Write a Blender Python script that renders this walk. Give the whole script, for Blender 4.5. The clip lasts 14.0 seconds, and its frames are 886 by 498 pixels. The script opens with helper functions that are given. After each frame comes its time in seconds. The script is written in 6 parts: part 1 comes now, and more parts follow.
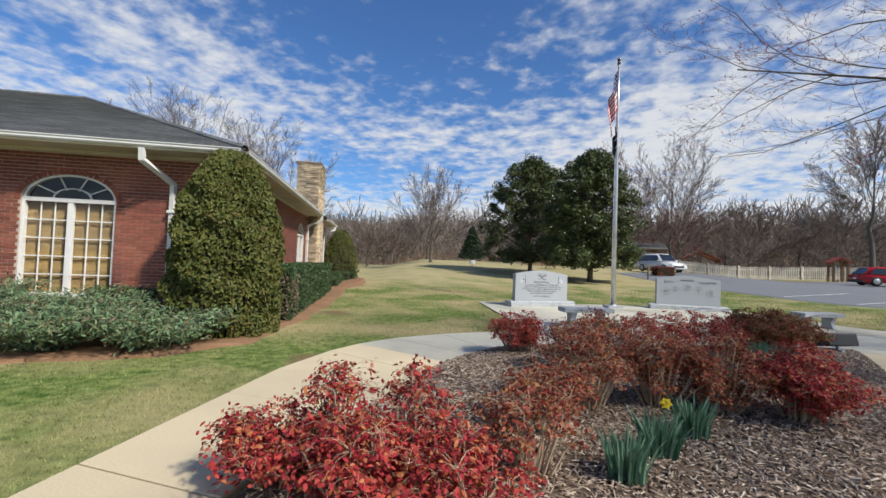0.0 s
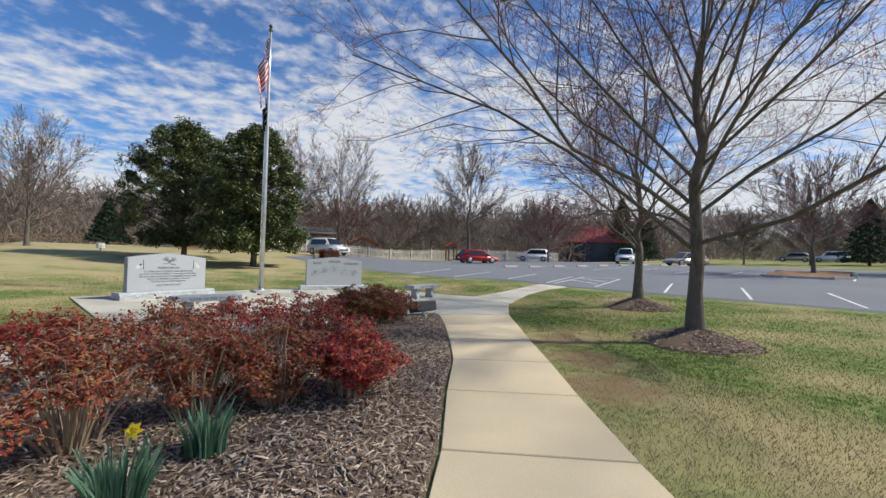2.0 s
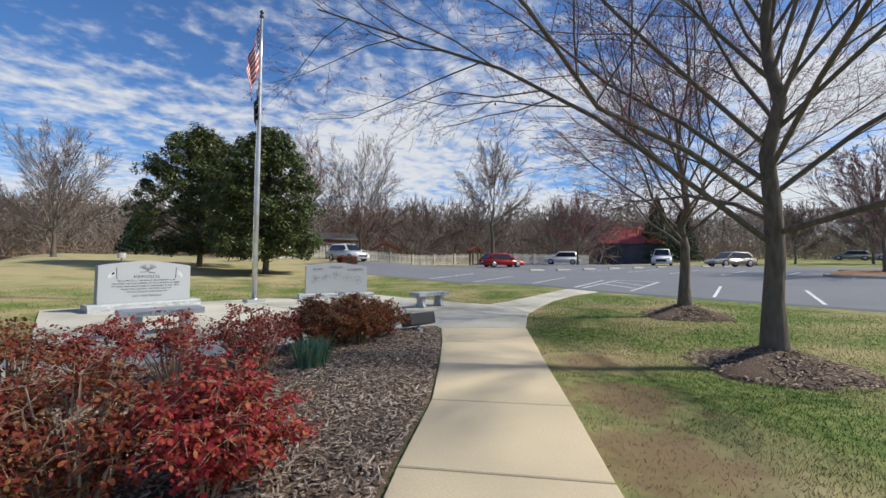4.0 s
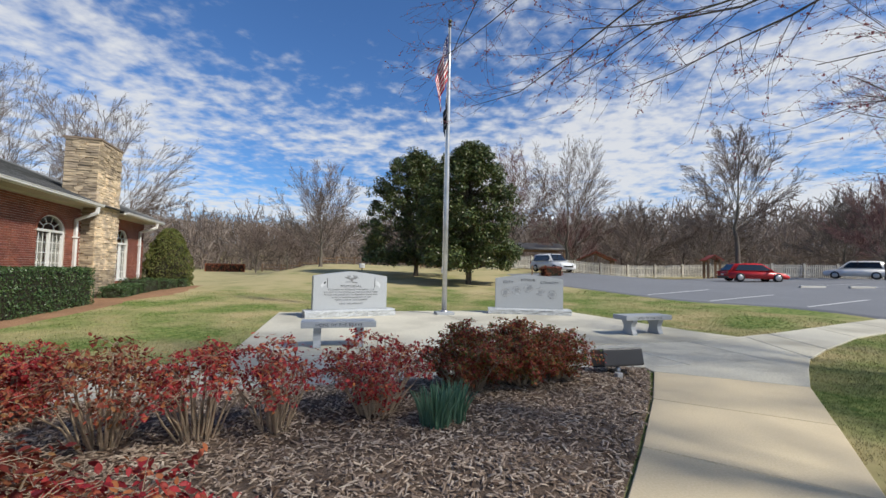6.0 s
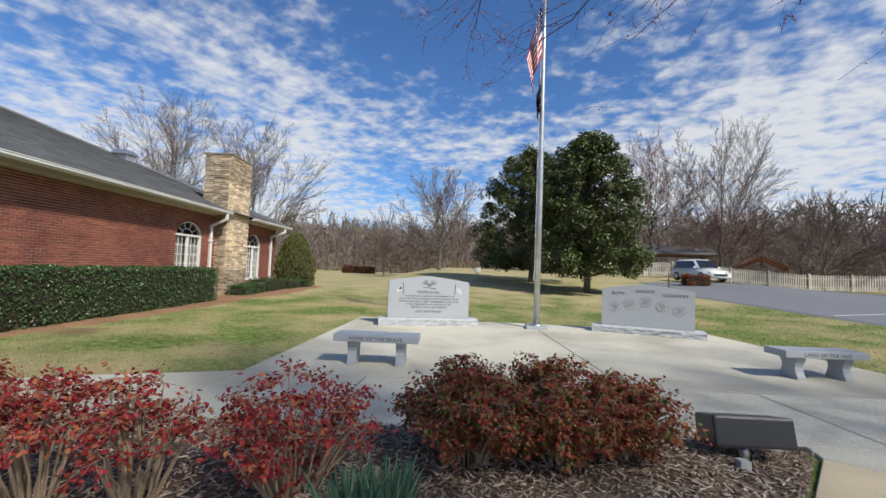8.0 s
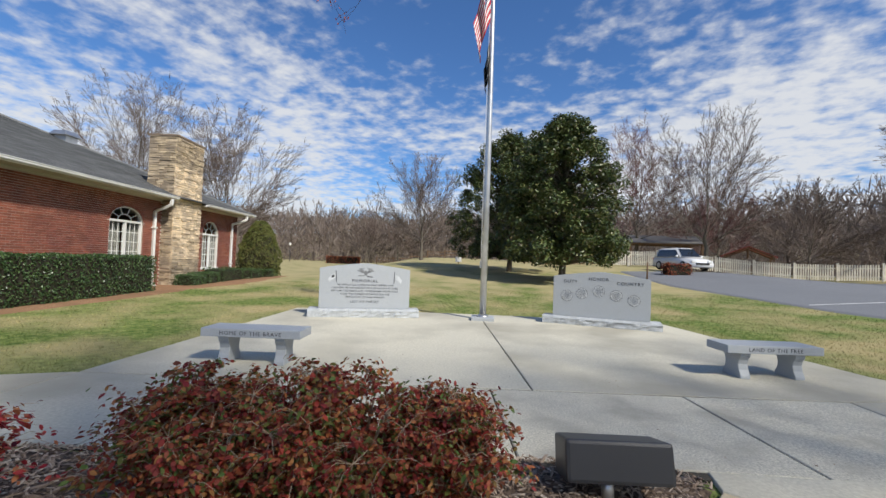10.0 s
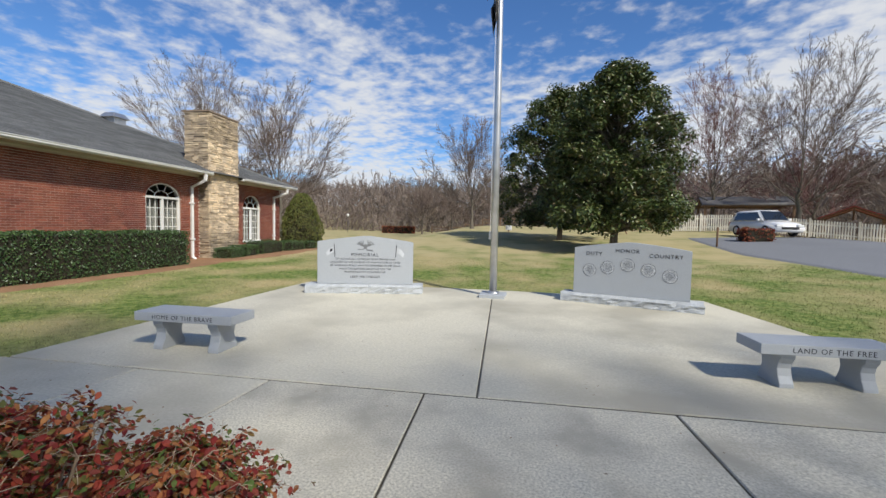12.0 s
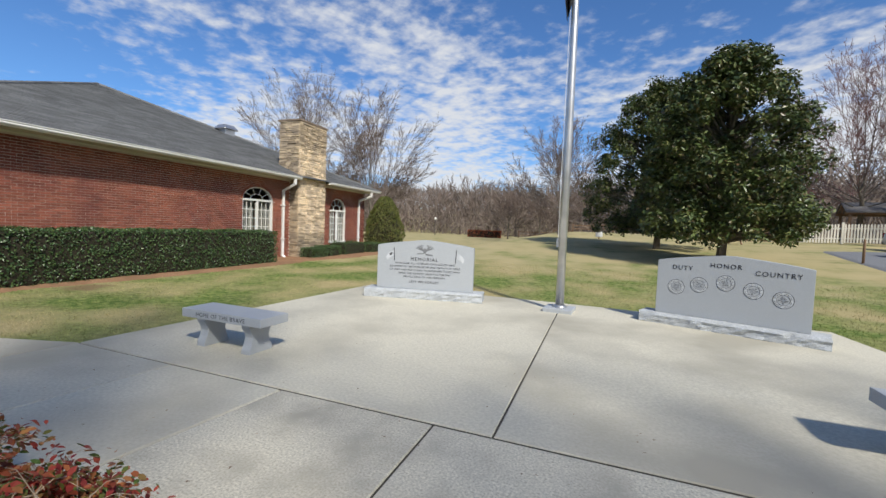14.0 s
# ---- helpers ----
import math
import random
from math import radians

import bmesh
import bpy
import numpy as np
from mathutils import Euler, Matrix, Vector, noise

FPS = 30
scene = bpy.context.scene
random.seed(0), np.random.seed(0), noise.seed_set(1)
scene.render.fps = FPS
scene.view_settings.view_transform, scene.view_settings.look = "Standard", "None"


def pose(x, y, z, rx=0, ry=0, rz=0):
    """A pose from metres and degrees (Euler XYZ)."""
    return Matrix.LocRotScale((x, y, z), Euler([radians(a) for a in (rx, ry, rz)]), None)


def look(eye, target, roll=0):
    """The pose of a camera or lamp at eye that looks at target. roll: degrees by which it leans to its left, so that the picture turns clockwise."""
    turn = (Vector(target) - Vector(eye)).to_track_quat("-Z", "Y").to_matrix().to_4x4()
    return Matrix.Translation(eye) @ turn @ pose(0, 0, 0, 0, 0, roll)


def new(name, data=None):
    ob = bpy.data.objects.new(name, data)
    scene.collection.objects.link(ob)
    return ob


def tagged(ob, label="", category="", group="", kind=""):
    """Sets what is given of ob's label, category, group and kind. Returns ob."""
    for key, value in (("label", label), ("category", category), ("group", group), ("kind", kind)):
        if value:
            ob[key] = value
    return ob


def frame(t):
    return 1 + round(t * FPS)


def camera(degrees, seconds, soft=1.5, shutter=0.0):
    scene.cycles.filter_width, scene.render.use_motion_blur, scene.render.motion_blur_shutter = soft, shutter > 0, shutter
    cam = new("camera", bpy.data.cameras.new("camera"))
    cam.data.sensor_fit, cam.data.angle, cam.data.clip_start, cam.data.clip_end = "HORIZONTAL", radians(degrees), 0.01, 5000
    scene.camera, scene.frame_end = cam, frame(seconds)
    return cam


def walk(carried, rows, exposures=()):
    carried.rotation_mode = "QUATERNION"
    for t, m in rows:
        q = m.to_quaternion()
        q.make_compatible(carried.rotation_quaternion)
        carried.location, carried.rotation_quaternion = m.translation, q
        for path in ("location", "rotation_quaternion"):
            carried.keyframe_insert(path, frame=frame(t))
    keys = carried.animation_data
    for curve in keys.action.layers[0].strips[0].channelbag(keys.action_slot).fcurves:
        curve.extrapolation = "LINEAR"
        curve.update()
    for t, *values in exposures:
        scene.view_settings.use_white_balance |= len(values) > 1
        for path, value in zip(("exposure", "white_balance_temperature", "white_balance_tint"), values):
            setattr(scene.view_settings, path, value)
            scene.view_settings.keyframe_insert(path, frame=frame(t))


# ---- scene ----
cam = camera(93.6, 14.0)
PATH = [
    (0, (-6.998, -14.642, 1.434), (-6.911, -12.645, 1.496), 2.2),
    (0.5, (-6.624, -14.667, 1.389), (-6.089, -12.74, 1.437), 2.4),
    (1, (-6.321, -14.5, 1.388), (-5.356, -12.749, 1.43), 2.2),
    (1.5, (-5.944, -14.361, 1.398), (-4.682, -12.809, 1.437), 1.8),
    (2, (-5.54, -14.231, 1.385), (-4.149, -12.795, 1.425), 1.7),
    (2.2, (-5.395, -14.144, 1.377), (-3.986, -12.725, 1.418), 1.6),
    (4.5, (-3.619, -13.158, 1.327), (-2.374, -11.593, 1.382), 0.5),
    (5, (-3.301, -12.859, 1.333), (-2.14, -11.231, 1.379), 0.4),
    (5.5, (-3.007, -12.557, 1.35), (-2.152, -10.751, 1.426), 0.7),
    (6, (-2.731, -12.187, 1.398), (-2.325, -10.231, 1.492), 1.2),
    (6.5, (-2.242, -11.723, 1.456), (-2.214, -9.725, 1.555), 1.8),
    (7, (-1.904, -11.415, 1.456), (-2.065, -9.424, 1.555), 2.5),
    (9.5, (-0.502, -10.002, 1.477), (-0.727, -8.017, 1.551), 2.1),
    (10, (-0.117, -9.794, 1.41), (-0.306, -7.804, 1.463), 2.1),
    (10.5, (0.215, -9.559, 1.421), (0.041, -7.567, 1.432), 1.5),
    (11, (0.562, -9.246, 1.46), (0.34, -7.259, 1.421), 1.0),
    (11.5, (0.863, -8.921, 1.435), (0.529, -6.95, 1.361), 1.1),
    (12, (1.061, -8.639, 1.511), (0.573, -6.702, 1.402), 1.1),
    (12.5, (1.245, -8.389, 1.511), (0.608, -6.497, 1.388), 1.5),
    (13, (1.364, -8.162, 1.514), (0.607, -6.315, 1.387), 1.8),
    (13.5, (1.402, -8.003, 1.564), (0.563, -6.192, 1.445), 2.0),
    (14, (1.462, -7.945, 1.545), (0.572, -6.157, 1.443), 2.2),
]
walk(cam, [(t, look(e, g, r)) for t, e, g, r in PATH])

# ---- light ----
SUN_AZ = radians(128)      # compass bearing of the sun: from +y towards +x
SUN_EL = radians(43)
world = bpy.data.worlds.new("sky")
scene.world = world
world.use_nodes = True
wn, wl = world.node_tree.nodes, world.node_tree.links
wn.clear()


def wnode(kind, **kw):
    n = wn.new(kind)
    for k, v in kw.items():
        n.inputs[k].default_value = v
    return n


sky = wn.new("ShaderNodeTexSky")
sky.sky_type = "NISHITA"
sky.sun_disc = False
sky.sun_elevation, sky.sun_rotation = SUN_EL, SUN_AZ
sky.air_density, sky.dust_density, sky.ozone_density = 1.0, 0.3, 2.5
coord = wn.new("ShaderNodeTexCoord")
sep = wn.new("ShaderNodeSeparateXYZ")
wl.new(coord.outputs["Generated"], sep.inputs[0])
zc = wn.new("ShaderNodeMath"); zc.operation = "MAXIMUM"; zc.inputs[1].default_value = 0.0
wl.new(sep.outputs[2], zc.inputs[0])
za = wn.new("ShaderNodeMath"); za.operation = "ADD"; za.inputs[1].default_value = 0.10
wl.new(zc.outputs[0], za.inputs[0])
dx = wn.new("ShaderNodeMath"); dx.operation = "DIVIDE"
dy = wn.new("ShaderNodeMath"); dy.operation = "DIVIDE"
wl.new(sep.outputs[0], dx.inputs[0]); wl.new(za.outputs[0], dx.inputs[1])
wl.new(sep.outputs[1], dy.inputs[0]); wl.new(za.outputs[0], dy.inputs[1])
comb = wn.new("ShaderNodeCombineXYZ")
wl.new(dx.outputs[0], comb.inputs[0]); wl.new(dy.outputs[0], comb.inputs[1])
turn = wn.new("ShaderNodeMapping")
turn.inputs["Rotation"].default_value = (0, 0, radians(28))
turn.inputs["Scale"].default_value = (1.0, 1.0, 1)
wl.new(comb.outputs[0], turn.inputs[0])
big = wnode("ShaderNodeTexNoise", Scale=0.55, Detail=3.0, Roughness=0.5, Distortion=0.4)
small = wnode("ShaderNodeTexNoise", Scale=7.6, Detail=4.0, Roughness=0.5, Distortion=0.15)
fine = wnode("ShaderNodeTexNoise", Scale=19.0, Detail=3.0, Roughness=0.55)
for n in (big, small, fine):
    wl.new(turn.outputs[0], n.inputs["Vector"])


def wmath(op, a, b):
    n = wn.new("ShaderNodeMath"); n.operation = op
    for i, v in enumerate((a, b)):
        if isinstance(v, (int, float)):
            n.inputs[i].default_value = v
        else:
            wl.new(v, n.inputs[i])
    return n.outputs[0]


cover = wmath("ADD", wmath("MULTIPLY", big.outputs[0], 1.25), wmath("MULTIPLY", small.outputs[0], 0.70))
cover = wmath("ADD", cover, wmath("MULTIPLY", fine.outputs[0], 0.30))
low = wn.new("ShaderNodeMapRange")
low.inputs["From Min"].default_value, low.inputs["From Max"].default_value = 0.06, 0.48
low.inputs["To Min"].default_value, low.inputs["To Max"].default_value = 0.26, -0.06
wl.new(zc.outputs[0], low.inputs[0])
cover = wmath("ADD", cover, low.outputs[0])
cover = wmath("ADD", cover, wmath("MULTIPLY", sep.outputs[0], 0.13))
span = wn.new("ShaderNodeMapRange")
span.interpolation_type = "SMOOTHSTEP"
span.inputs["From Min"].default_value, span.inputs["From Max"].default_value = 1.04, 1.42
span.inputs["To Max"].default_value = 0.92
wl.new(cover, span.inputs[0])
mixc = wn.new("ShaderNodeMix"); mixc.data_type = "RGBA"
wl.new(span.outputs[0], mixc.inputs[0])
deep = wn.new("ShaderNodeMix"); deep.data_type = "RGBA"; deep.blend_type = "MULTIPLY"
deep.inputs[0].default_value = 1.0
deep.inputs[7].default_value = (0.61, 0.92, 1.28, 1)
wl.new(sky.outputs[0], deep.inputs[6])
wl.new(deep.outputs[2], mixc.inputs[6])
mixc.inputs[7].default_value = (7.0, 7.15, 7.4, 1)
bg = wnode("ShaderNodeBackground", Strength=0.107)
wl.new(mixc.outputs[2], bg.inputs[0])
out = wn.new("ShaderNodeOutputWorld")
wl.new(bg.outputs[0], out.inputs[0])
sun = new("sun", bpy.data.lights.new("sun", "SUN"))
sun.data.energy, sun.data.angle, sun.data.color = 5.0, radians(4.0), (1.0, 0.955, 0.865)
sdir = Vector((math.sin(SUN_AZ) * math.cos(SUN_EL), math.cos(SUN_AZ) * math.cos(SUN_EL), math.sin(SUN_EL)))
sun.matrix_world = look(sdir * 60, (0, 0, 0))
scene.view_settings.exposure = 0.0


# ---- materials ----
def mat(name, c1, c2, scale=3.0, rough=0.85, bump=0.25, fine_scale=None, metal=0.0, c3=None, rnd=0.0, isl=0.0, spec=0.35,
        world_space=True, patch=(0.42, 0.62), stretch=None):
    """Two-scale noise between c1 and c2 (c3 in larger patches), with bump; rnd and isl vary by object and by island."""
    m = bpy.data.materials.new(name)
    m.use_nodes = True
    n, l = m.node_tree.nodes, m.node_tree.links
    b = n["Principled BSDF"]
    b.inputs["Roughness"].default_value, b.inputs["Metallic"].default_value = rough, metal
    b.inputs["Specular IOR Level"].default_value = spec
    if world_space:
        src = n.new("ShaderNodeNewGeometry").outputs["Position"]
    else:
        src = n.new("ShaderNodeTexCoord").outputs["Object"]
    if stretch:
        mp = n.new("ShaderNodeMapping")
        mp.inputs["Scale"].default_value = stretch
        l.new(src, mp.inputs[0])
        src = mp.outputs[0]
    f = n.new("ShaderNodeTexNoise")
    f.inputs["Scale"].default_value = fine_scale or scale * 9
    f.inputs["Detail"].default_value = 5
    g = n.new("ShaderNodeTexNoise")
    g.inputs["Scale"].default_value = scale
    g.inputs["Detail"].default_value = 4
    l.new(src, f.inputs["Vector"]); l.new(src, g.inputs["Vector"])
    mr = n.new("ShaderNodeMapRange")
    mr.inputs["From Min"].default_value, mr.inputs["From Max"].default_value = 0.3, 0.7
    l.new(f.outputs[0], mr.inputs[0])
    mx = n.new("ShaderNodeMix"); mx.data_type = "RGBA"
    mx.inputs[6].default_value, mx.inputs[7].default_value = (*c1, 1), (*c2, 1)
    l.new(mr.outputs[0], mx.inputs[0])
    col = mx.outputs[2]
    m2 = n.new("ShaderNodeMix"); m2.data_type = "RGBA"
    pr = n.new("ShaderNodeMapRange")
    pr.inputs["From Min"].default_value, pr.inputs["From Max"].default_value = patch
    l.new(g.outputs[0], pr.inputs[0])
    l.new(pr.outputs[0], m2.inputs[0])
    l.new(col, m2.inputs[6])
    if c3:
        m2.inputs[7].default_value = (*c3, 1)
    else:
        m2.inputs[7].default_value = (*[(a + b2) * 0.42 for a, b2 in zip(c1, c2)], 1)
    col = m2.outputs[2]
    for amount, sock in ((rnd, "o"), (isl, "i")):
        if amount:
            if sock == "o":
                rv = n.new("ShaderNodeObjectInfo").outputs["Random"]
            else:
                rv = n.new("ShaderNodeNewGeometry").outputs["Random Per Island"]
            vr = n.new("ShaderNodeMapRange")
            vr.inputs["To Min"].default_value, vr.inputs["To Max"].default_value = 1 - amount, 1 + amount
            l.new(rv, vr.inputs[0])
            hs = n.new("ShaderNodeHueSaturation")
            l.new(vr.outputs[0], hs.inputs["Value"])
            l.new(col, hs.inputs["Color"])
            col = hs.outputs[0]
    l.new(col, b.inputs["Base Color"])
    if bump:
        bp = n.new("ShaderNodeBump")
        bp.inputs["Strength"].default_value = bump
        bp.inputs["Distance"].default_value = 0.02
        l.new(f.outputs[0], bp.inputs["Height"])
        l.new(bp.outputs[0], b.inputs["Normal"])
    return m


def leaf_mat(name, cols, rough=0.5, trans=0.25, spec=0.4):
    """Leaves: colours spread over the islands of one mesh, with light let through."""
    m = bpy.data.materials.new(name)
    m.use_nodes = True
    n, l = m.node_tree.nodes, m.node_tree.links
    b = n["Principled BSDF"]
    b.inputs["Roughness"].default_value = rough
    b.inputs["Specular IOR Level"].default_value = spec
    rv = n.new("ShaderNodeNewGeometry").outputs["Random Per Island"]
    rp = n.new("ShaderNodeValToRGB")
    e = rp.color_ramp.elements
    while len(e) < len(cols):
        e.new(0.5)
    for i, c in enumerate(cols):
        e[i].position = i / (len(cols) - 1)
        e[i].color = (*c, 1)
    l.new(rv, rp.inputs[0])
    l.new(rp.outputs[0], b.inputs["Base Color"])
    tr = n.new("ShaderNodeBsdfTranslucent")
    l.new(rp.outputs[0], tr.inputs[0])
    ms = n.new("ShaderNodeMixShader")
    ms.inputs[0].default_value = trans
    l.new(b.outputs[0], ms.inputs[1]); l.new(tr.outputs[0], ms.inputs[2])
    l.new(ms.outputs[0], n["Material Output"].inputs[0])
    return m


def plain(name, c, rough=0.5, metal=0.0, spec=0.5):
    m = bpy.data.materials.new(name)
    m.use_nodes = True
    b = m.node_tree.nodes["Principled BSDF"]
    b.inputs["Base Color"].default_value = (*c, 1)
    b.inputs["Roughness"].default_value, b.inputs["Metallic"].default_value = rough, metal
    b.inputs["Specular IOR Level"].default_value = spec
    return m


GRASS = mat("lawn", (0.050, 0.102, 0.018), (0.240, 0.270, 0.088), 0.42, 0.95, 0.45, 8, c3=(0.36, 0.30, 0.15), patch=(0.42, 0.64), spec=0.1)


def dry_field(m, y0, y1, tan):
    """The open field north of the plaza is dormant: patchy straw-coloured turf over the green."""
    n, l = m.node_tree.nodes, m.node_tree.links
    b = n["Principled BSDF"]
    col = b.inputs["Base Color"].links[0].from_socket
    pos = n.new("ShaderNodeNewGeometry").outputs["Position"]
    s = n.new("ShaderNodeSeparateXYZ")
    l.new(pos, s.inputs[0])
    nz = n.new("ShaderNodeTexNoise")
    nz.inputs["Scale"].default_value, nz.inputs["Detail"].default_value = 0.9, 8
    l.new(pos, nz.inputs["Vector"])
    r1 = n.new("ShaderNodeMapRange")
    r1.inputs["From Min"].default_value, r1.inputs["From Max"].default_value = y0, y1
    l.new(s.outputs[1], r1.inputs[0])
    ad = n.new("ShaderNodeMath"); ad.operation = "MULTIPLY_ADD"
    ad.inputs[1].default_value = 0.42
    l.new(r1.outputs[0], ad.inputs[0]); l.new(nz.outputs[0], ad.inputs[2])
    r2 = n.new("ShaderNodeMapRange")
    r2.inputs["From Min"].default_value, r2.inputs["From Max"].default_value = 0.60, 0.95
    r2.inputs["To Max"].default_value = 0.8
    l.new(ad.outputs[0], r2.inputs[0])
    mx = n.new("ShaderNodeMix"); mx.data_type = "RGBA"
    mx.inputs[7].default_value = (*tan, 1)
    l.new(r2.outputs[0], mx.inputs[0]); l.new(col, mx.inputs[6])
    l.new(mx.outputs[2], b.inputs["Base Color"])


def bare_soil(m, spots):
    """Worn places in the lawn where reddish soil shows: (x, y, radius) each, with ragged edges."""
    n, l = m.node_tree.nodes, m.node_tree.links
    b = n["Principled BSDF"]
    pos = n.new("ShaderNodeNewGeometry").outputs["Position"]
    nz = n.new("ShaderNodeTexNoise")
    nz.inputs["Scale"].default_value, nz.inputs["Detail"].default_value = 2.6, 6
    l.new(pos, nz.inputs["Vector"])
    for x, y, r in spots:
        col = b.inputs["Base Color"].links[0].from_socket
        away = n.new("ShaderNodeVectorMath"); away.operation = "DISTANCE"
        away.inputs[1].default_value = (x, y, 0)
        l.new(pos, away.inputs[0])
        ad = n.new("ShaderNodeMath"); ad.operation = "MULTIPLY_ADD"
        ad.inputs[1].default_value = -0.55 / r
        l.new(away.outputs["Value"], ad.inputs[0]); l.new(nz.outputs[0], ad.inputs[2])
        r2 = n.new("ShaderNodeMapRange")
        r2.inputs["From Min"].default_value, r2.inputs["From Max"].default_value = 0.0, 0.30
        r2.inputs["To Max"].default_value = 0.75
        l.new(ad.outputs[0], r2.inputs[0])
        mx = n.new("ShaderNodeMix"); mx.data_type = "RGBA"
        mx.inputs[7].default_value = (0.20, 0.125, 0.075, 1)
        l.new(r2.outputs[0], mx.inputs[0]); l.new(col, mx.inputs[6])
        l.new(mx.outputs[2], b.inputs["Base Color"])


WORN = ((0.2, -11.3, 0.9), (1.3, -10.3, 0.8), (-0.9, -12.2, 0.8), (-8.6, -8.6, 0.5), (-9.3, -3.4, 0.6))
BLADES = mat("grass blades", (0.056, 0.112, 0.020), (0.25, 0.285, 0.092), 0.42, 0.9, 0.0, 8, c3=(0.39, 0.325, 0.165), patch=(0.42, 0.64), spec=0.1, isl=0.45)
for turf in (GRASS, BLADES):
    dry_field(turf, 1.0, 12.0, (0.42, 0.35, 0.19))
    bare_soil(turf, WORN)
CONCRETE = mat("concrete", (0.470, 0.438, 0.345), (0.610, 0.572, 0.458), 0.55, 0.88, 0.10, 36, c3=(0.375, 0.348, 0.275), rnd=0.05, patch=(0.44, 0.66))
CONCRETE_ROUGH = mat("exposed concrete", (0.40, 0.372, 0.292), (0.74, 0.69, 0.555), 1.9, 0.9, 0.05, 60, c3=(0.40, 0.37, 0.295), rnd=0.05, patch=(0.46, 0.70))
CONCRETE_WARM = mat("tan concrete", (0.58, 0.475, 0.300), (0.67, 0.555, 0.370), 0.8, 0.88, 0.08, 60, c3=(0.53, 0.44, 0.295), rnd=0.05, patch=(0.45, 0.75))
MULCH = mat("mulch soil", (0.085, 0.060, 0.043), (0.21, 0.155, 0.115), 1.5, 0.95, 0.9, 40, spec=0.1)
CHIP = leaf_mat("bark chips", [(0.10, 0.066, 0.046), (0.22, 0.155, 0.11), (0.33, 0.25, 0.185), (0.40, 0.31, 0.235), (0.58, 0.48, 0.37)], 0.9, 0.0, 0.15)
STRAW = mat("pine straw", (0.22, 0.115, 0.06), (0.36, 0.22, 0.13), 1.2, 0.95, 0.8, 45, spec=0.1)
ASPHALT = mat("asphalt", (0.15, 0.155, 0.165), (0.22, 0.225, 0.235), 0.25, 0.9, 0.3, 60, c3=(0.17, 0.175, 0.185), spec=0.25)
PAINT = mat("road paint", (0.62, 0.62, 0.60), (0.75, 0.75, 0.73), 2.0, 0.8, 0.1, 40)
BRICK = mat("red brick", (0.250, 0.076, 0.046), (0.345, 0.128, 0.080), 1.1, 0.88, 0.3, 40, c3=(0.206, 0.065, 0.045), rnd=0.22, isl=0.25)
MORTAR = mat("mortar", (0.46, 0.38, 0.32), (0.58, 0.49, 0.42), 4.0, 0.95, 0.3, 60)
STONE = mat("ledge stone", (0.50, 0.38, 0.24), (0.66, 0.54, 0.38), 2.2, 0.9, 0.5, 30, c3=(0.40, 0.32, 0.23), rnd=0.3, isl=0.34)
SHINGLE = mat("roof shingle", (0.105, 0.108, 0.108), (0.165, 0.168, 0.166), 1.2, 0.92, 0.4, 22, rnd=0.12, isl=0.2)
WHITE = mat("white paint", (0.72, 0.71, 0.68), (0.80, 0.79, 0.77), 1.0, 0.5, 0.03, 20, c3=(0.68, 0.67, 0.63))
CREAM = mat("cream soffit", (0.56, 0.52, 0.42), (0.63, 0.59, 0.48), 1.0, 0.65, 0.03, 20)
GLASS = plain("window glass", (0.9, 0.93, 0.92), 0.02, 0.0, 0.6)
GLASS.node_tree.nodes["Principled BSDF"].inputs["Transmission Weight"].default_value = 1.0
BLIND = mat("bamboo blind", (0.32, 0.21, 0.085), (0.45, 0.32, 0.15), 2.0, 0.75, 0.2, 30, isl=0.15)
CURTAIN = plain("sheer curtain", (0.24, 0.24, 0.22), 0.9)
GRANITE = mat("grey granite", (0.33, 0.35, 0.365), (0.44, 0.46, 0.475), 1.3, 0.55, 0.05, 240, c3=(0.38, 0.40, 0.415), world_space=False, patch=(0.4, 0.8))
GRANITE_ROUGH = mat("rock-pitch granite", (0.36, 0.38, 0.39), (0.55, 0.57, 0.58), 5.0, 0.85, 0.8, 45, world_space=False)
INK = plain("engraved letters", (0.035, 0.035, 0.04), 0.8)
FROST = mat("sandblasted granite", (0.50, 0.52, 0.53), (0.58, 0.60, 0.61), 6.0, 0.9, 0.2, 90, world_space=False)
ALU = mat("brushed aluminium", (0.56, 0.56, 0.55), (0.66, 0.66, 0.65), 3.0, 0.36, 0.04, 60, metal=0.85)
BRONZE = plain("dark bronze paint", (0.035, 0.035, 0.038), 0.42)
BARK = mat("grey bark", (0.094, 0.076, 0.059), (0.180, 0.151, 0.122), 2.0, 0.95, 0.9, 22, c3=(0.122, 0.112, 0.086), stretch=(0.720, 0.720, 0.216))
TWIG = mat("twig bark", (0.085, 0.050, 0.050), (0.135, 0.085, 0.082), 1.0, 0.9, 0.0, 9)
TWIG_FAR = mat("far twig", (0.105, 0.084, 0.070), (0.150, 0.122, 0.104), 0.12, 0.95, 0.0, 1.0, c3=(0.165, 0.122, 0.100))
BUD = leaf_mat("maple buds", [(0.22, 0.055, 0.075), (0.38, 0.115, 0.145), (0.52, 0.22, 0.25)], 0.7, 0.25)


# ---- mesh tools ----
def part(name, bm, material, parent, label=""):
    me = bpy.data.meshes.new(name)
    bm.to_mesh(me)
    bm.free()
    me.materials.append(material)
    ob = new(name, me)
    ob.parent = parent
    if label:
        ob["label"] = label
    return ob


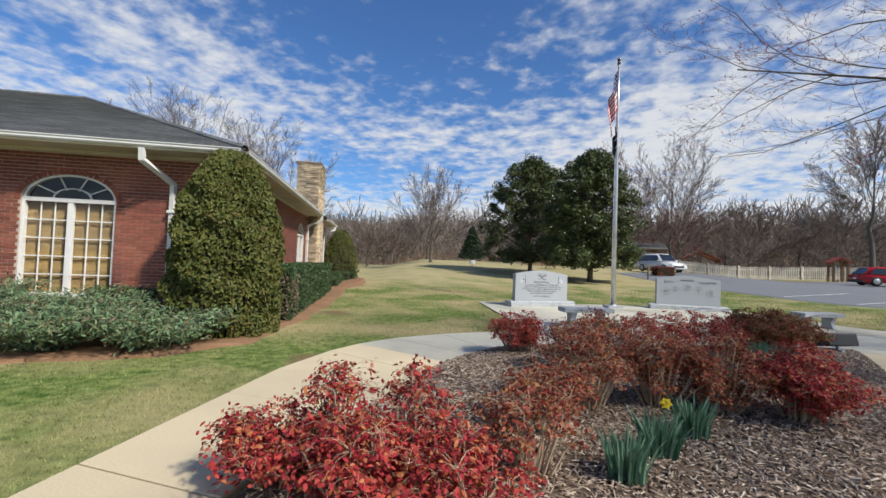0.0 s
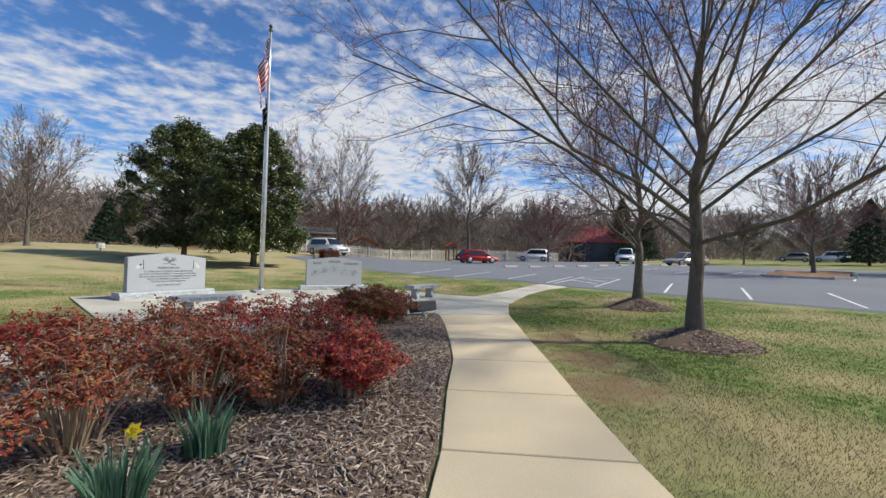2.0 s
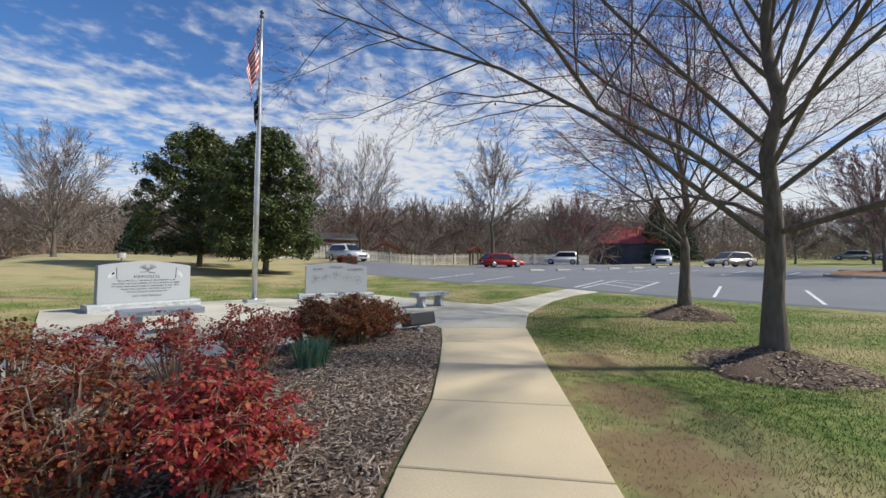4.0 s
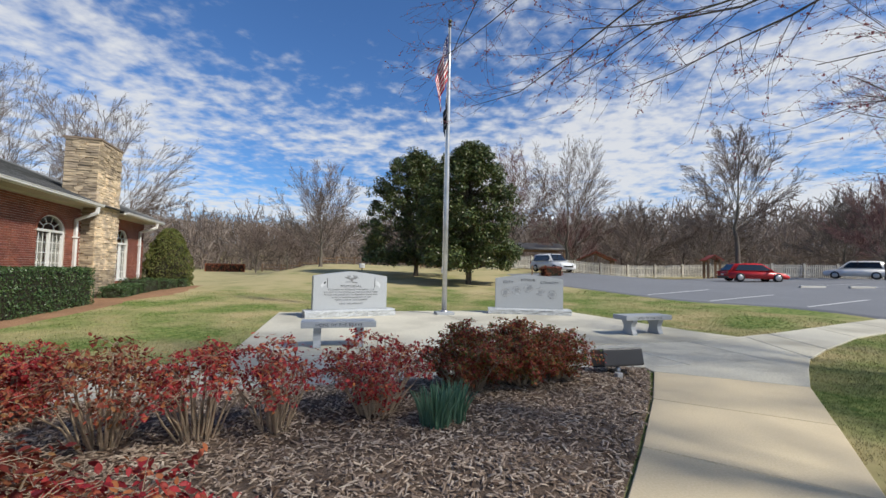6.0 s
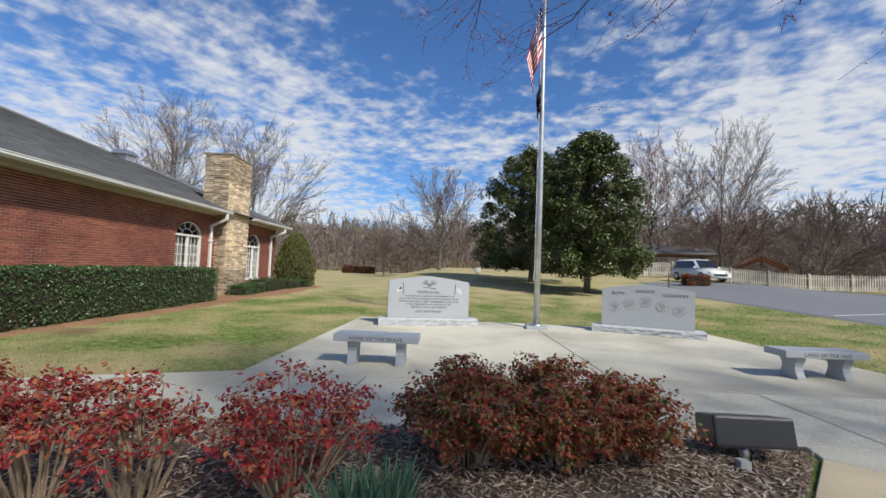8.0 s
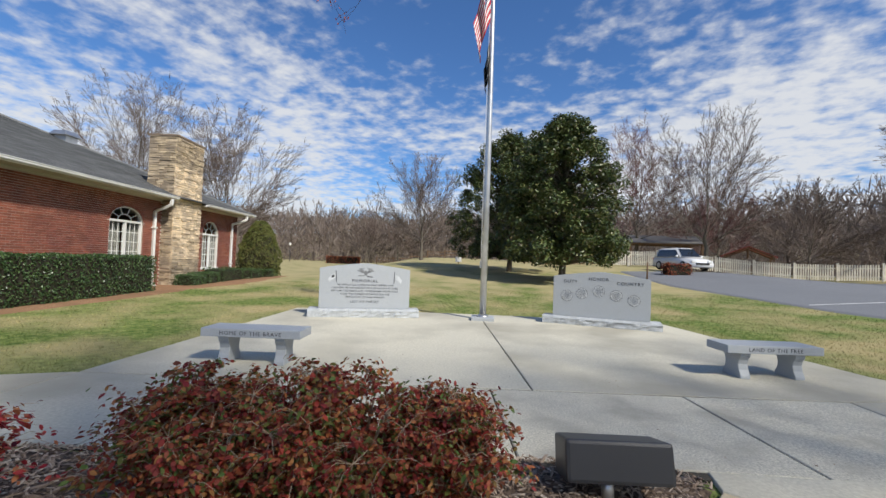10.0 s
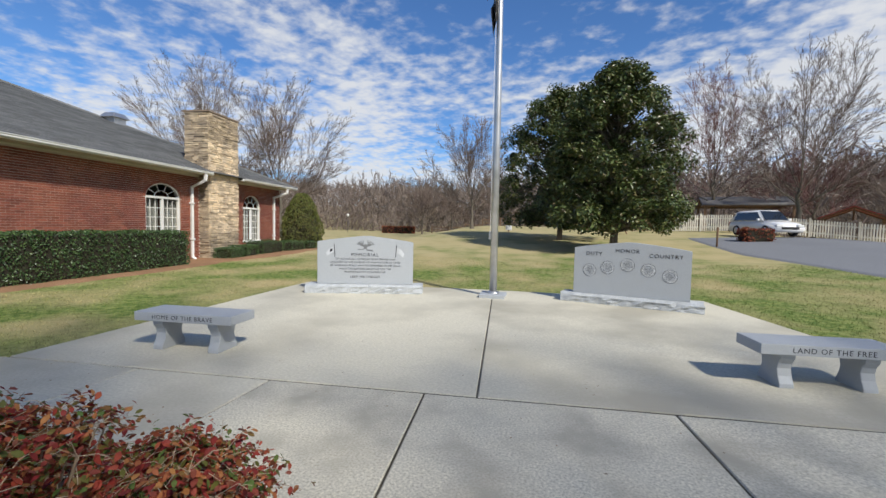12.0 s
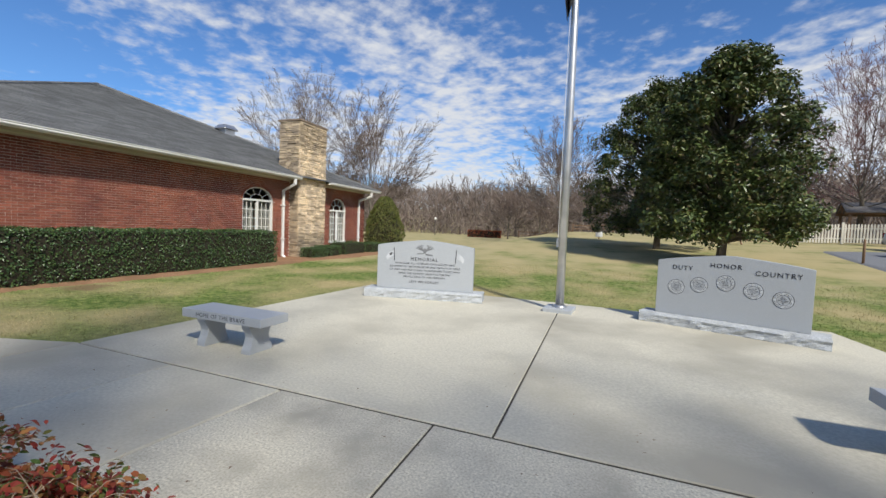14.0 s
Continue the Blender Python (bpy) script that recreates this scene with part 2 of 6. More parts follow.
def thing(name, m=None, label="", category="", group="", kind=""):
    ob = new(name)
    ob.empty_display_size = 0.2
    if m is not None:
        ob.matrix_world = m
    return tagged(ob, label, category, group, kind)


def mesh_ob(name, verts, faces, material, parent=None, label="", smooth=False):
    me = bpy.data.meshes.new(name)
    me.from_pydata([tuple(v) for v in verts], [], [tuple(f) for f in faces])
    me.materials.append(material)
    if smooth:
        me.shade_smooth()
    me.update()
    ob = new(name, me)
    ob.parent = parent
    if label:
        ob["label"] = label
    return ob


def box(x0, x1, y0, y1, z0, z1, bevel=0.0, bm=None, m=None):
    """A box, with its edges rounded by bevel."""
    bm2 = bmesh.new()
    bmesh.ops.create_cube(bm2, size=1)
    bmesh.ops.transform(bm2, matrix=Matrix.Translation(((x0 + x1) / 2, (y0 + y1) / 2, (z0 + z1) / 2)) @ Matrix.Diagonal((x1 - x0, y1 - y0, z1 - z0, 1)), verts=bm2.verts)
    if bevel:
        bmesh.ops.bevel(bm2, geom=bm2.edges[:], offset=bevel, segments=2, affect="EDGES", profile=0.6)
    if m is not None:
        bmesh.ops.transform(bm2, matrix=m, verts=bm2.verts)
    if bm is None:
        return bm2
    me = bpy.data.meshes.new("t")
    bm2.to_mesh(me)
    bm2.free()
    bm.from_mesh(me)
    bpy.data.meshes.remove(me)
    return bm


def prism(poly, axis_z0, z1, bevel=0.0):
    """A polygon in x and y drawn up from one height to another."""
    bm = bmesh.new()
    f = bm.faces.new([bm.verts.new((x, y, axis_z0)) for x, y in poly])
    r = bmesh.ops.extrude_face_region(bm, geom=[f])
    bmesh.ops.translate(bm, vec=(0, 0, z1 - axis_z0), verts=[v for v in r["geom"] if isinstance(v, bmesh.types.BMVert)])
    bmesh.ops.recalc_face_normals(bm, faces=bm.faces)
    if bevel:
        bmesh.ops.bevel(bm, geom=bm.edges[:], offset=bevel, segments=2, affect="EDGES")
    return bm


def lathe(profile, seg=20, bm=None, m=None):
    """A turned shape from (radius, height) pairs."""
    bm = bm or bmesh.new()
    rings = []
    for r, z in profile:
        rings.append([bm.verts.new((r * math.cos(2 * math.pi * i / seg), r * math.sin(2 * math.pi * i / seg), z)) for i in range(seg)])
    if m is not None:
        for ring in rings:
            for v in ring:
                v.co = m @ v.co
    for a, b in zip(rings, rings[1:]):
        for i in range(seg):
            bm.faces.new((a[i], a[(i + 1) % seg], b[(i + 1) % seg], b[i]))
    bm.faces.new(rings[0][::-1])
    bm.faces.new(rings[-1])
    for f in bm.faces:
        f.smooth = len(f.verts) == 4
    return bm


def tube(points, radii, sides, V, F):
    """Adds a tapering tube along the points to the lists V and F."""
    pts = [Vector(p) for p in points]
    ring0 = len(V)
    for i, p in enumerate(pts):
        d = (pts[min(i + 1, len(pts) - 1)] - pts[max(i - 1, 0)])
        d.normalize()
        a = d.cross(Vector((0.31, 0.17, 0.93)))
        if a.length < 1e-3:
            a = d.cross(Vector((1, 0, 0)))
        a.normalize()
        b = d.cross(a)
        for k in range(sides):
            t = 2 * math.pi * k / sides
            V.append(p + (a * math.cos(t) + b * math.sin(t)) * radii[i])
    for i in range(len(pts) - 1):
        for k in range(sides):
            k2 = (k + 1) % sides
            F.append((ring0 + i * sides + k, ring0 + i * sides + k2, ring0 + (i + 1) * sides + k2, ring0 + (i + 1) * sides + k))


def lettering(text, size, parent, m, material=INK, extrude=0.003, align="CENTER", spacing=1.1, name="lettering", label="dark engraved lettering"):
    cu = bpy.data.curves.new("words", "FONT")
    cu.body, cu.size, cu.align_x, cu.extrude, cu.space_character = text, size, align, extrude, spacing
    cu.resolution_u = 3
    tmp = new("words", cu)
    bpy.context.view_layer.update()
    me = bpy.data.meshes.new_from_object(tmp.evaluated_get(bpy.context.evaluated_depsgraph_get()))
    bpy.data.objects.remove(tmp)
    me.name = name
    me.materials.clear()
    me.materials.append(material)
    ob = new(name, me)
    ob.parent = parent
    ob.matrix_local = m
    ob["label"] = label
    if size < 0.08:
        ob["kind"] = "stuff"
    return ob


# ---- ground ----
def soft(x, k=1.2):
    return k * math.log1p(math.exp(x / k)) if x < 20 * k else x


def smooth(a, b, x):
    t = min(1, max(0, (x - a) / (b - a)))
    return t * t * (3 - 2 * t)


def height(x, y):
    """The lie of the land: level round the memorial, rising to the north and east, with wooded hills behind."""
    hx = 0.04 * (soft(x - 5.5) - soft(x - 36))
    hy = 0.046 * (soft(y - 2.2) - soft(y - 40)) * (1 - smooth(14, 27, x)) * (1 - 0.75 * smooth(-7, -13, x))
    r = math.hypot(x + 1, y + 8)
    hill = 9 * smooth(80, 190, r) * smooth(-30, 20, y + 0.25 * x)
    beyond = 0.035 * (soft(x - 46) - soft(x - 80)) * (1 - smooth(8, 22, y))
    return hx + hy + hill + beyond


def build_ground():
    V, F = [], []
    radii = [0.0] + [0.6 * 1.105 ** i for i in range(78)]
    na = 120
    V.append((-1, -8, height(-1, -8) - 0.03))
    for r in radii[1:]:
        for k in range(na):
            a = 2 * math.pi * k / na
            x, y = -1 + r * math.cos(a), -8 + r * math.sin(a)
            dip = 0.14 * smooth(12.2, 14.5, x) * (1 - smooth(44, 47, x)) * (1 - smooth(40, 50, abs(y)))
            V.append((x, y, height(x, y) - 0.03 - dip))
    for k in range(na):
        F.append((0, 1 + k, 1 + (k + 1) % na))
    for i in range(len(radii) - 2):
        a, b = 1 + i * na, 1 + (i + 1) * na
        for k in range(na):
            k2 = (k + 1) % na
            F.append((a + k, b + k, b + k2, a + k2))
    ob = mesh_ob("ground", V, F, GRASS, smooth=True)
    return tagged(ob, "patchy early spring lawn, green with straw-coloured tufts", "lawn", kind="structure")


build_ground()


def slab(name, poly, material, parent, top=0.0, thick=0.10, bevel=0.008):
    """One concrete slab; its top follows the ground."""
    bm = prism(poly, top - thick, top, 0)
    for v in bm.verts:
        v.co.z += height(v.co.x, v.co.y)
    bmesh.ops.bevel(bm, geom=[e for e in bm.edges if all(v.co.z > height(v.co.x, v.co.y) + top - 0.02 for v in e.verts)], offset=bevel, segments=1, affect="EDGES")
    return part(name, bm, material, parent)


plaza = thing("pavement_plaza", label="pale weathered concrete plaza with dark joints", category="pavement", kind="structure")
G = 0.009


def front(x):
    return -5.095 + 0.079 * x


def left_x(y):
    return -4.62 - 0.045 * (y + 5.4)


# two large pads either side of the joint that runs to the flagpole
slab("paving_slab", [(left_x(-5.4), front(-4.6) + 2 * G), (0.49 - G, front(0.49) + 2 * G), (-0.04 - G, 0.0), (-0.04 - G, 1.2), (-4.92, 0.85)], CONCRETE, plaza)
slab("paving_slab", [(0.49 + G, front(0.49) + 2 * G), (3.95, front(3.95) + 2 * G), (5.55, -4.44), (5.2, -3.55), (4.28, 1.22), (-0.04 + G, 1.2), (-0.04 + G, 0.0)], CONCRETE, plaza)
# the strip along the bed, cut by joints
strip = [(x, front(x), yb) for x, yb in ((-4.62, -7.22), (-2.95, -7.05), (-1.5, -6.86), (0.02, -6.72), (2.13, -6.66), (3.95, -6.62))]
JS = {0.02: 0.17, 2.13: 0.19}
for (xa, ta, ba), (xb, tb, bb) in zip(strip, strip[1:]):
    slab("paving_slab", [(xa + G + JS.get(xa, 0), ba), (xb - G + JS.get(xb, 0), bb), (xb - G, tb - 1.5 * G), (xa + G, ta - 1.5 * G)], CONCRETE_ROUGH if xa > -2 else CONCRETE, plaza)
slab("paving_slab", [(3.95 + G, -6.62), (4.85, -6.50), (5.72, -4.45), (5.5, -4.47), (3.95 + G, front(3.95) - G)], CONCRETE, plaza)
slab("paving_slab", [(1.46, -6.94), (2.92, -7.93), (4.0, -7.1), (4.82, -6.5 - G), (2.1, -6.66 - G), (1.5, -6.68)], CONCRETE, plaza)

# walk towards the parking lot
lotwalk = thing("pavement_to_parking", label="concrete walk rising to the parking lot", category="pavement", kind="structure")
A = [(4.85, -6.50), (5.95, -5.95), (7.9, -5.15), (9.8, -4.75), (11.4, -4.75)]
B = [(5.74, -4.42), (6.6, -4.28), (8.5, -3.85), (10.3, -3.45), (11.75, -3.2)]
for (a, b), (c, d) in zip(zip(A, B), list(zip(A, B))[1:]):
    slab("paving_slab", [(a[0] + G, a[1]), (c[0] - G, c[1]), (d[0] - G, d[1]), (b[0] + G, b[1])], CONCRETE, lotwalk)

# walk along the bed, on which the camera goes
mainwalk = thing("pavement_walk", label="tan concrete walk with cut joints between lawn and bed", category="pavement", kind="structure")
LE = [(1.46, -6.94), (0.55, -8.06), (-0.43, -9.17), (-1.42, -10.24), (-2.42, -11.13), (-3.41, -12.07), (-4.4, -12.88), (-5.6, -13.35)]
RE = [(2.92, -7.93), (1.75, -9.05), (0.58, -10.15), (-0.5, -11.2), (-1.50, -12.14), (-2.49, -13.12), (-3.4, -14.1), (-4.3, -15.2)]
for i in range(len(LE) - 1):
    (ax, ay), (bx, by), (cx, cy), (dx2, dy2) = LE[i], LE[i + 1], RE[i + 1], RE[i]
    d = Vector((bx - ax, by - ay)).normalized() * G
    slab("paving_slab", [(ax + d.x, ay + d.y), (bx - d.x, by - d.y), (cx - d.x, cy - d.y), (dx2 + d.x, dy2 + d.y)], CONCRETE_WARM, mainwalk)
# the other branch, curving to the plaza past the house
sidewalk = thing("pavement_curved_walk", label="tan curved concrete walk beside the lawn", category="pavement", kind="structure")
LO = [(-4.62 - G, -5.46), (-5.55, -5.86), (-6.6, -6.3), (-7.5, -6.9), (-8.05, -7.5), (-8.40, -8.1), (-8.80, -9.2), (-8.98, -10.2), (-9.25, -11.72), (-9.5, -13.2), (-9.7, -14.8)]
RI = [(-4.62 - G, -7.22), (-5.2, -7.36), (-5.84, -7.6), (-6.3, -8.05), (-6.66, -8.6), (-6.95, -9.2), (-7.15, -9.85), (-7.55, -10.6), (-8.15, -12.1), (-8.05, -13.0), (-7.2, -13.7)]
for i in range(len(LO) - 1):
    d = (Vector(LO[i + 1]) - Vector(LO[i])).normalized() * G * (1 if i in (2, 5, 6, 7, 8) else 0.05)
    slab("paving_slab", [(RI[i][0] + d.x, RI[i][1] + d.y), (LO[i][0] + d.x, LO[i][1] + d.y), (LO[i + 1][0] - d.x, LO[i + 1][1] - d.y), (RI[i + 1][0] - d.x, RI[i + 1][1] - d.y)],
         CONCRETE_WARM if i > 3 else CONCRETE, sidewalk, bevel=0.004 if d.length < 0.004 else 0.008)
junction = [(-5.6, -13.35 - 0.02), (-4.3, -15.2 - 0.02), (-5.5, -18.5), (-10.4, -18.5), (-9.7, -14.82), (-7.2, -13.72)]
slab("paving_slab", junction, CONCRETE_WARM, sidewalk)

# planting bed
BED = [(1.42, -6.90), (0.53, -8.04), (-0.45, -9.15), (-1.44, -10.22), (-2.44, -11.11), (-3.43, -12.05), (-4.42, -12.86), (-5.62, -13.33), (-7.2, -13.66), (-8.0, -12.95),
       (-8.1, -12.1), (-7.52, -10.62), (-7.12, -9.88), (-6.92, -9.22), (-6.63, -8.64), (-6.27, -8.1), (-5.8, -7.64), (-5.16, -7.4), (-4.6, -7.26), (-2.95, -7.09), (-1.5, -6.90), (0.0, -6.76), (1.3, -6.72)]


def inside(poly, x, y):
    c = False
    for (x0, y0), (x1, y1) in zip(poly, poly[1:] + poly[:1]):
        if (y0 > y) != (y1 > y) and x < (x1 - x0) * (y - y0) / (y1 - y0) + x0:
            c = not c
    return c


def edge_distance(poly, x, y):
    d = 1e9
    for (x0, y0), (x1, y1) in zip(poly, poly[1:] + poly[:1]):
        ux, uy = x1 - x0, y1 - y0
        t = min(1, max(0, ((x - x0) * ux + (y - y0) * uy) / (ux * ux + uy * uy)))
        d = min(d, math.hypot(x - x0 - t * ux, y - y0 - t * uy))
    return d


def bed_height(x, y):
    return 0.02 + 0.07 * min(1, edge_distance(BED, x, y) / 0.5) + 0.03 * noise.noise((x * 1.3, y * 1.3, 0))


def build_bed():
    bm = bmesh.new()
    f = bm.faces.new([bm.verts.new((x, y, 0)) for x, y in BED])
    bmesh.ops.triangulate(bm, faces=[f])
    for _ in range(5):
        long_edges = [e for e in bm.edges if e.calc_length() > 0.3]
        bmesh.ops.subdivide_edges(bm, edges=long_edges, cuts=1)
        bmesh.ops.triangulate(bm, faces=bm.faces[:])
    for v in bm.verts:
        v.co.z = bed_height(v.co.x, v.co.y) if edge_distance(BED, v.co.x, v.co.y) > 0.01 else -0.03
    bmesh.ops.recalc_face_normals(bm, faces=bm.faces)
    for fc in bm.faces:
        fc.smooth = True
    tagged(part("planting_bed", bm, MULCH, None), "dark brown bark mulch planting bed", "planting bed", kind="structure")
    rng = random.Random(4)
    V, F = [], []
    n = 0
    while n < 42000:
        x, y = rng.uniform(-8, 1.5), rng.uniform(-13.6, -6.7)
        if not inside(BED, x, y):
            continue
        n += 1
        z = bed_height(x, y) + rng.uniform(0.0, 0.022) - 0.004
        ln, wd, th = rng.uniform(0.012, 0.044), rng.uniform(0.004, 0.011), 0.004
        m = Matrix.Translation((x, y, z)) @ Euler((rng.uniform(-.5, .5), rng.uniform(-.5, .5), rng.uniform(0, 6.3))).to_matrix().to_4x4()
        b0 = len(V)
        for cx, cy, cz in ((-ln, -wd, 0), (ln, -wd * .6, 0), (ln, wd * .6, 0), (-ln, wd, 0), (0, 0, th * 2)):
            V.append(m @ Vector((cx, cy, cz)))
        F += [(b0, b0 + 1, b0 + 4), (b0 + 1, b0 + 2, b0 + 4), (b0 + 2, b0 + 3, b0 + 4), (b0 + 3, b0, b0 + 4)]
    tagged(mesh_ob("bark_mulch", V, F, CHIP), "loose shredded bark chips covering the bed", "mulch", kind="stuff")


build_bed()

# parking lot
def lot_west(y):
    pts = [(-70, 11.2), (-15, 11.25), (-8, 11.35), (-4.8, 11.45), (-3.2, 11.8), (-1.5, 12.35), (0, 12.4), (3, 10.6), (6, 10.05), (8.4, 9.6), (11.5, 8.9), (18, 9.4), (26, 10.2), (40, 11)]
    for (y0, x0), (y1, x1) in zip(pts, pts[1:]):
        if y0 <= y <= y1:
            return x0 + (x1 - x0) * (y - y0) / (y1 - y0)
    return 11


def build_lot():
    V, F = [], []
    ys = [-60 + i * 1.25 for i in range(66)]
    nx = 44
    for y in ys:
        x0 = lot_west(y)
        for i in range(nx):
            x = x0 + (48 - x0) * (i / (nx - 1)) ** 1.5
            V.append((x, y, height(x, y) + 0.012 - (0.06 if i == 0 else 0)))
    for j in range(len(ys) - 1):
        for i in range(nx - 1):
            a = j * nx + i
            F.append((a, a + 1, a + nx + 1, a + nx))
    tagged(mesh_ob("road_parking_lot", V, F, ASPHALT, smooth=True), "worn grey asphalt parking lot", "parking lot", kind="structure")


build_lot()


def stripe(x0, y0, x1, y1, w=0.1):
    d = Vector((x1 - x0, y1 - y0))
    nrm = Vector((-d.y, d.x)).normalized() * w / 2
    n = max(2, int(d.length))
    V, F = [], []
    for i in range(n + 1):
        px, py = x0 + d.x * i / n, y0 + d.y * i / n
        for s in (-1, 1):
            X, Y = px + nrm.x * s, py + nrm.y * s
            V.append((X, Y, height(X, Y) + 0.022))
    F = [(2 * i, 2 * i + 2, 2 * i + 3, 2 * i + 1) for i in range(n)]
    return mesh_ob("parking_line", V, F, PAINT)


lines = thing("parking_lines", label="faded white painted parking lines", category="road marking", kind="structure")
for k in range(-9, 5):
    y = -5.9 + 2.75 * k
    if k == 0:
        continue
    stripe(lot_west(y) + 0.5, y, lot_west(y) + 5.0, y + 1.1).parent = lines
for q in ((12.2, -3.6, 17.2, -2.6), (12.2, -5.7, 17.2, -4.7), (17.2, -2.6, 17.2, -4.7), (13.4, -5.3, 14.6, -3.3), (14.9, -5.0, 16.1, -3.0)):
    stripe(*q).parent = lines
for k in range(-6, 7):
    stripe(24.5, -8 + 2.8 * k, 29.5, -8 + 2.8 * k).parent = lines


# ---- memorial stones ----
def memorial_stone(cx, cy, turn_deg, label):
    """A serpentine-topped granite tablet on a rock-faced base; x runs along its front, the front faces -y."""
    st = thing("memorial_stone", pose(cx, cy, 0, 0, 0, turn_deg), label, "monument", "memorial stones")
    bm = bmesh.new()
    rng = random.Random(int(cx * 10) + 50)
    # rock-pitched base: a finely cut block whose faces are pushed in and out
    nx, nz, L, D, Hh = 34, 5, 2.55, 0.44, 0.20
    grid = {}
    for side in (0, 1):
        for i in range(nx + 1):
            for k in range(nz + 1):
                x, z = -L / 2 + L * i / nx, Hh * k / nz
                rough = 0.030 * noise.noise((x * 7 + cx, z * 14, side * 3)) + 0.016 * noise.noise((x * 23, z * 30, side + cx))
                y = (-0.02 - rough if side == 0 else D + rough)
                if k == nz:
                    y = 0.012 + 0.010 * noise.noise((x * 9, 0, cx)) if side == 0 else D
                grid[side, i, k] = bm.verts.new((x + (0.02 * noise.noise((z * 20, side, cx)) if i in (0, nx) else 0), y, z))
    for i in range(nx):
        for k in range(nz):
            bm.faces.new([grid[0, i, k], grid[0, i + 1, k], grid[0, i + 1, k + 1], grid[0, i, k + 1]])
            bm.faces.new([grid[1, i + 1, k], grid[1, i, k], grid[1, i, k + 1], grid[1, i + 1, k + 1]])
        bm.faces.new([grid[0, i, nz], grid[0, i + 1, nz], grid[1, i + 1, nz], grid[1, i, nz]])
    for i in (0, nx):
        for k in range(nz):
            q = [grid[0, i, k], grid[0, i, k + 1], grid[1, i, k + 1], grid[1, i, k]]
            bm.faces.new(q if i == 0 else q[::-1])
    part("base", bm, GRANITE_ROUGH, st, "rock-faced granite base")
    # tablet with a low shouldered crown
    W, side_h, top_h = 2.10, 1.13, 1.27
    outline = [(-W / 2, Hh), (W / 2, Hh), (W / 2, side_h)]
    for i in range(1, 13):
        x = W / 2 - W * i / 13
        outline.append((x, side_h + (top_h - side_h) * (1 - abs(x) / (W / 2)) ** 0.80))
    outline.append((-W / 2, side_h))
    bm = bmesh.new()
    f = bm.faces.new([bm.verts.new((x, 0.14, z)) for x, z in outline])
    r = bmesh.ops.extrude_face_region(bm, geom=[f])
    bmesh.ops.translate(bm, vec=(0, 0.2, 0), verts=[v for v in r["geom"] if isinstance(v, bmesh.types.BMVert)])
    bmesh.ops.recalc_face_normals(bm, faces=bm.faces)
    bmesh.ops.bevel(bm, geom=[e for e in bm.edges if e.is_manifold and e.calc_face_angle() > 0.5], offset=0.006, segments=2, affect="EDGES")
    tablet = part("tablet", bm, GRANITE, st, "polished grey granite tablet")
    return st, tablet


def on_face(x, z, off=0.1385):
    return pose(x, off, z, 90, 0, 0)


def ring(parent, x, z, r0, r1, material, name="engraved_ring", seg=28, off=0.1372, th=0.003):
    bm = bmesh.new()
    A0 = []
    for i in range(seg):
        a = 2 * math.pi * i / seg
        A0.append([bm.verts.new((x + r * math.cos(a), y, z + r * math.sin(a))) for r, y in ((r0, off), (r1, off), (r1, off + th), (r0, off + th))])
    for i in range(seg):
        p, q = A0[i], A0[(i + 1) % seg]
        for k in range(4):
            bm.faces.new((p[k], q[k], q[(k + 1) % 4], p[(k + 1) % 4]))
    bmesh.ops.recalc_face_normals(bm, faces=bm.faces)
    return part(name, bm, material, parent)


def flat_shape(parent, polys, material, name, off=0.137, th=0.004, label=""):
    bm = bmesh.new()
    for poly in polys:
        f = bm.faces.new([bm.verts.new((x, off, z)) for x, z in poly])
        r = bmesh.ops.extrude_face_region(bm, geom=[f])
        bmesh.ops.translate(bm, vec=(0, th, 0), verts=[v for v in r["geom"] if isinstance(v, bmesh.types.BMVert)])
    bmesh.ops.recalc_face_normals(bm, faces=bm.faces)
    return part(name, bm, material, parent, label)


ETCH = mat("etched granite", (0.15, 0.155, 0.16), (0.22, 0.225, 0.23), 8.0, 0.85, 0.1, 90, world_space=False)
mem, tab = memorial_stone(-2.80, -0.30, 16.5, "grey granite memorial stone with engraved veterans' dedication")
lettering("MEMORIAL", 0.105, tab, on_face(-0.01, 0.815), spacing=1.25)
for i, line in enumerate(("TO HONOR ALL VETERANS WHO SERVED OUR", "COUNTRY IN THE DEFENSE OF OUR NATION IN TIMES",
                          "OF WAR AND PEACE AND TO REMEMBER THOSE WHO", "MADE THE SUPREME SACRIFICE FOR THE", "PROTECTION OF OUR FREEDOM")):
    lettering(line, 0.056, tab, on_face(0, 0.735 - 0.072 * i), spacing=1.12)
lettering("LEST WE FORGET", 0.075, tab, on_face(0, 0.335), spacing=1.15)
# spread eagle as plain wing feathers, and two drooping banners
eagle = []
for s in (-1, 1):
    for k in range(6):
        a = radians(28 + 13 * k)
        b = (s * 0.035, 1.025)
        tip = (s * (0.05 + 0.16 * math.cos(a)), 1.03 + 0.14 * math.sin(a))
        eagle.append([b, (tip[0] + s * 0.012, tip[1] - 0.012), tip, (b[0], b[1] + 0.016)][::s])
eagle.append([(-0.03, 0.98), (0.03, 0.98), (0.04, 1.05), (0, 1.10), (-0.04, 1.05)])
eagle.append([(-0.17, 0.955), (-0.02, 0.965), (-0.02, 0.98), (-0.17, 0.975)])
eagle.append([(0.02, 0.94), (0.17, 0.93), (0.17, 0.955), (0.02, 0.975)])
flat_shape(tab, eagle, ETCH, "engraved_eagle", label="dark engraved spread-wing bird")
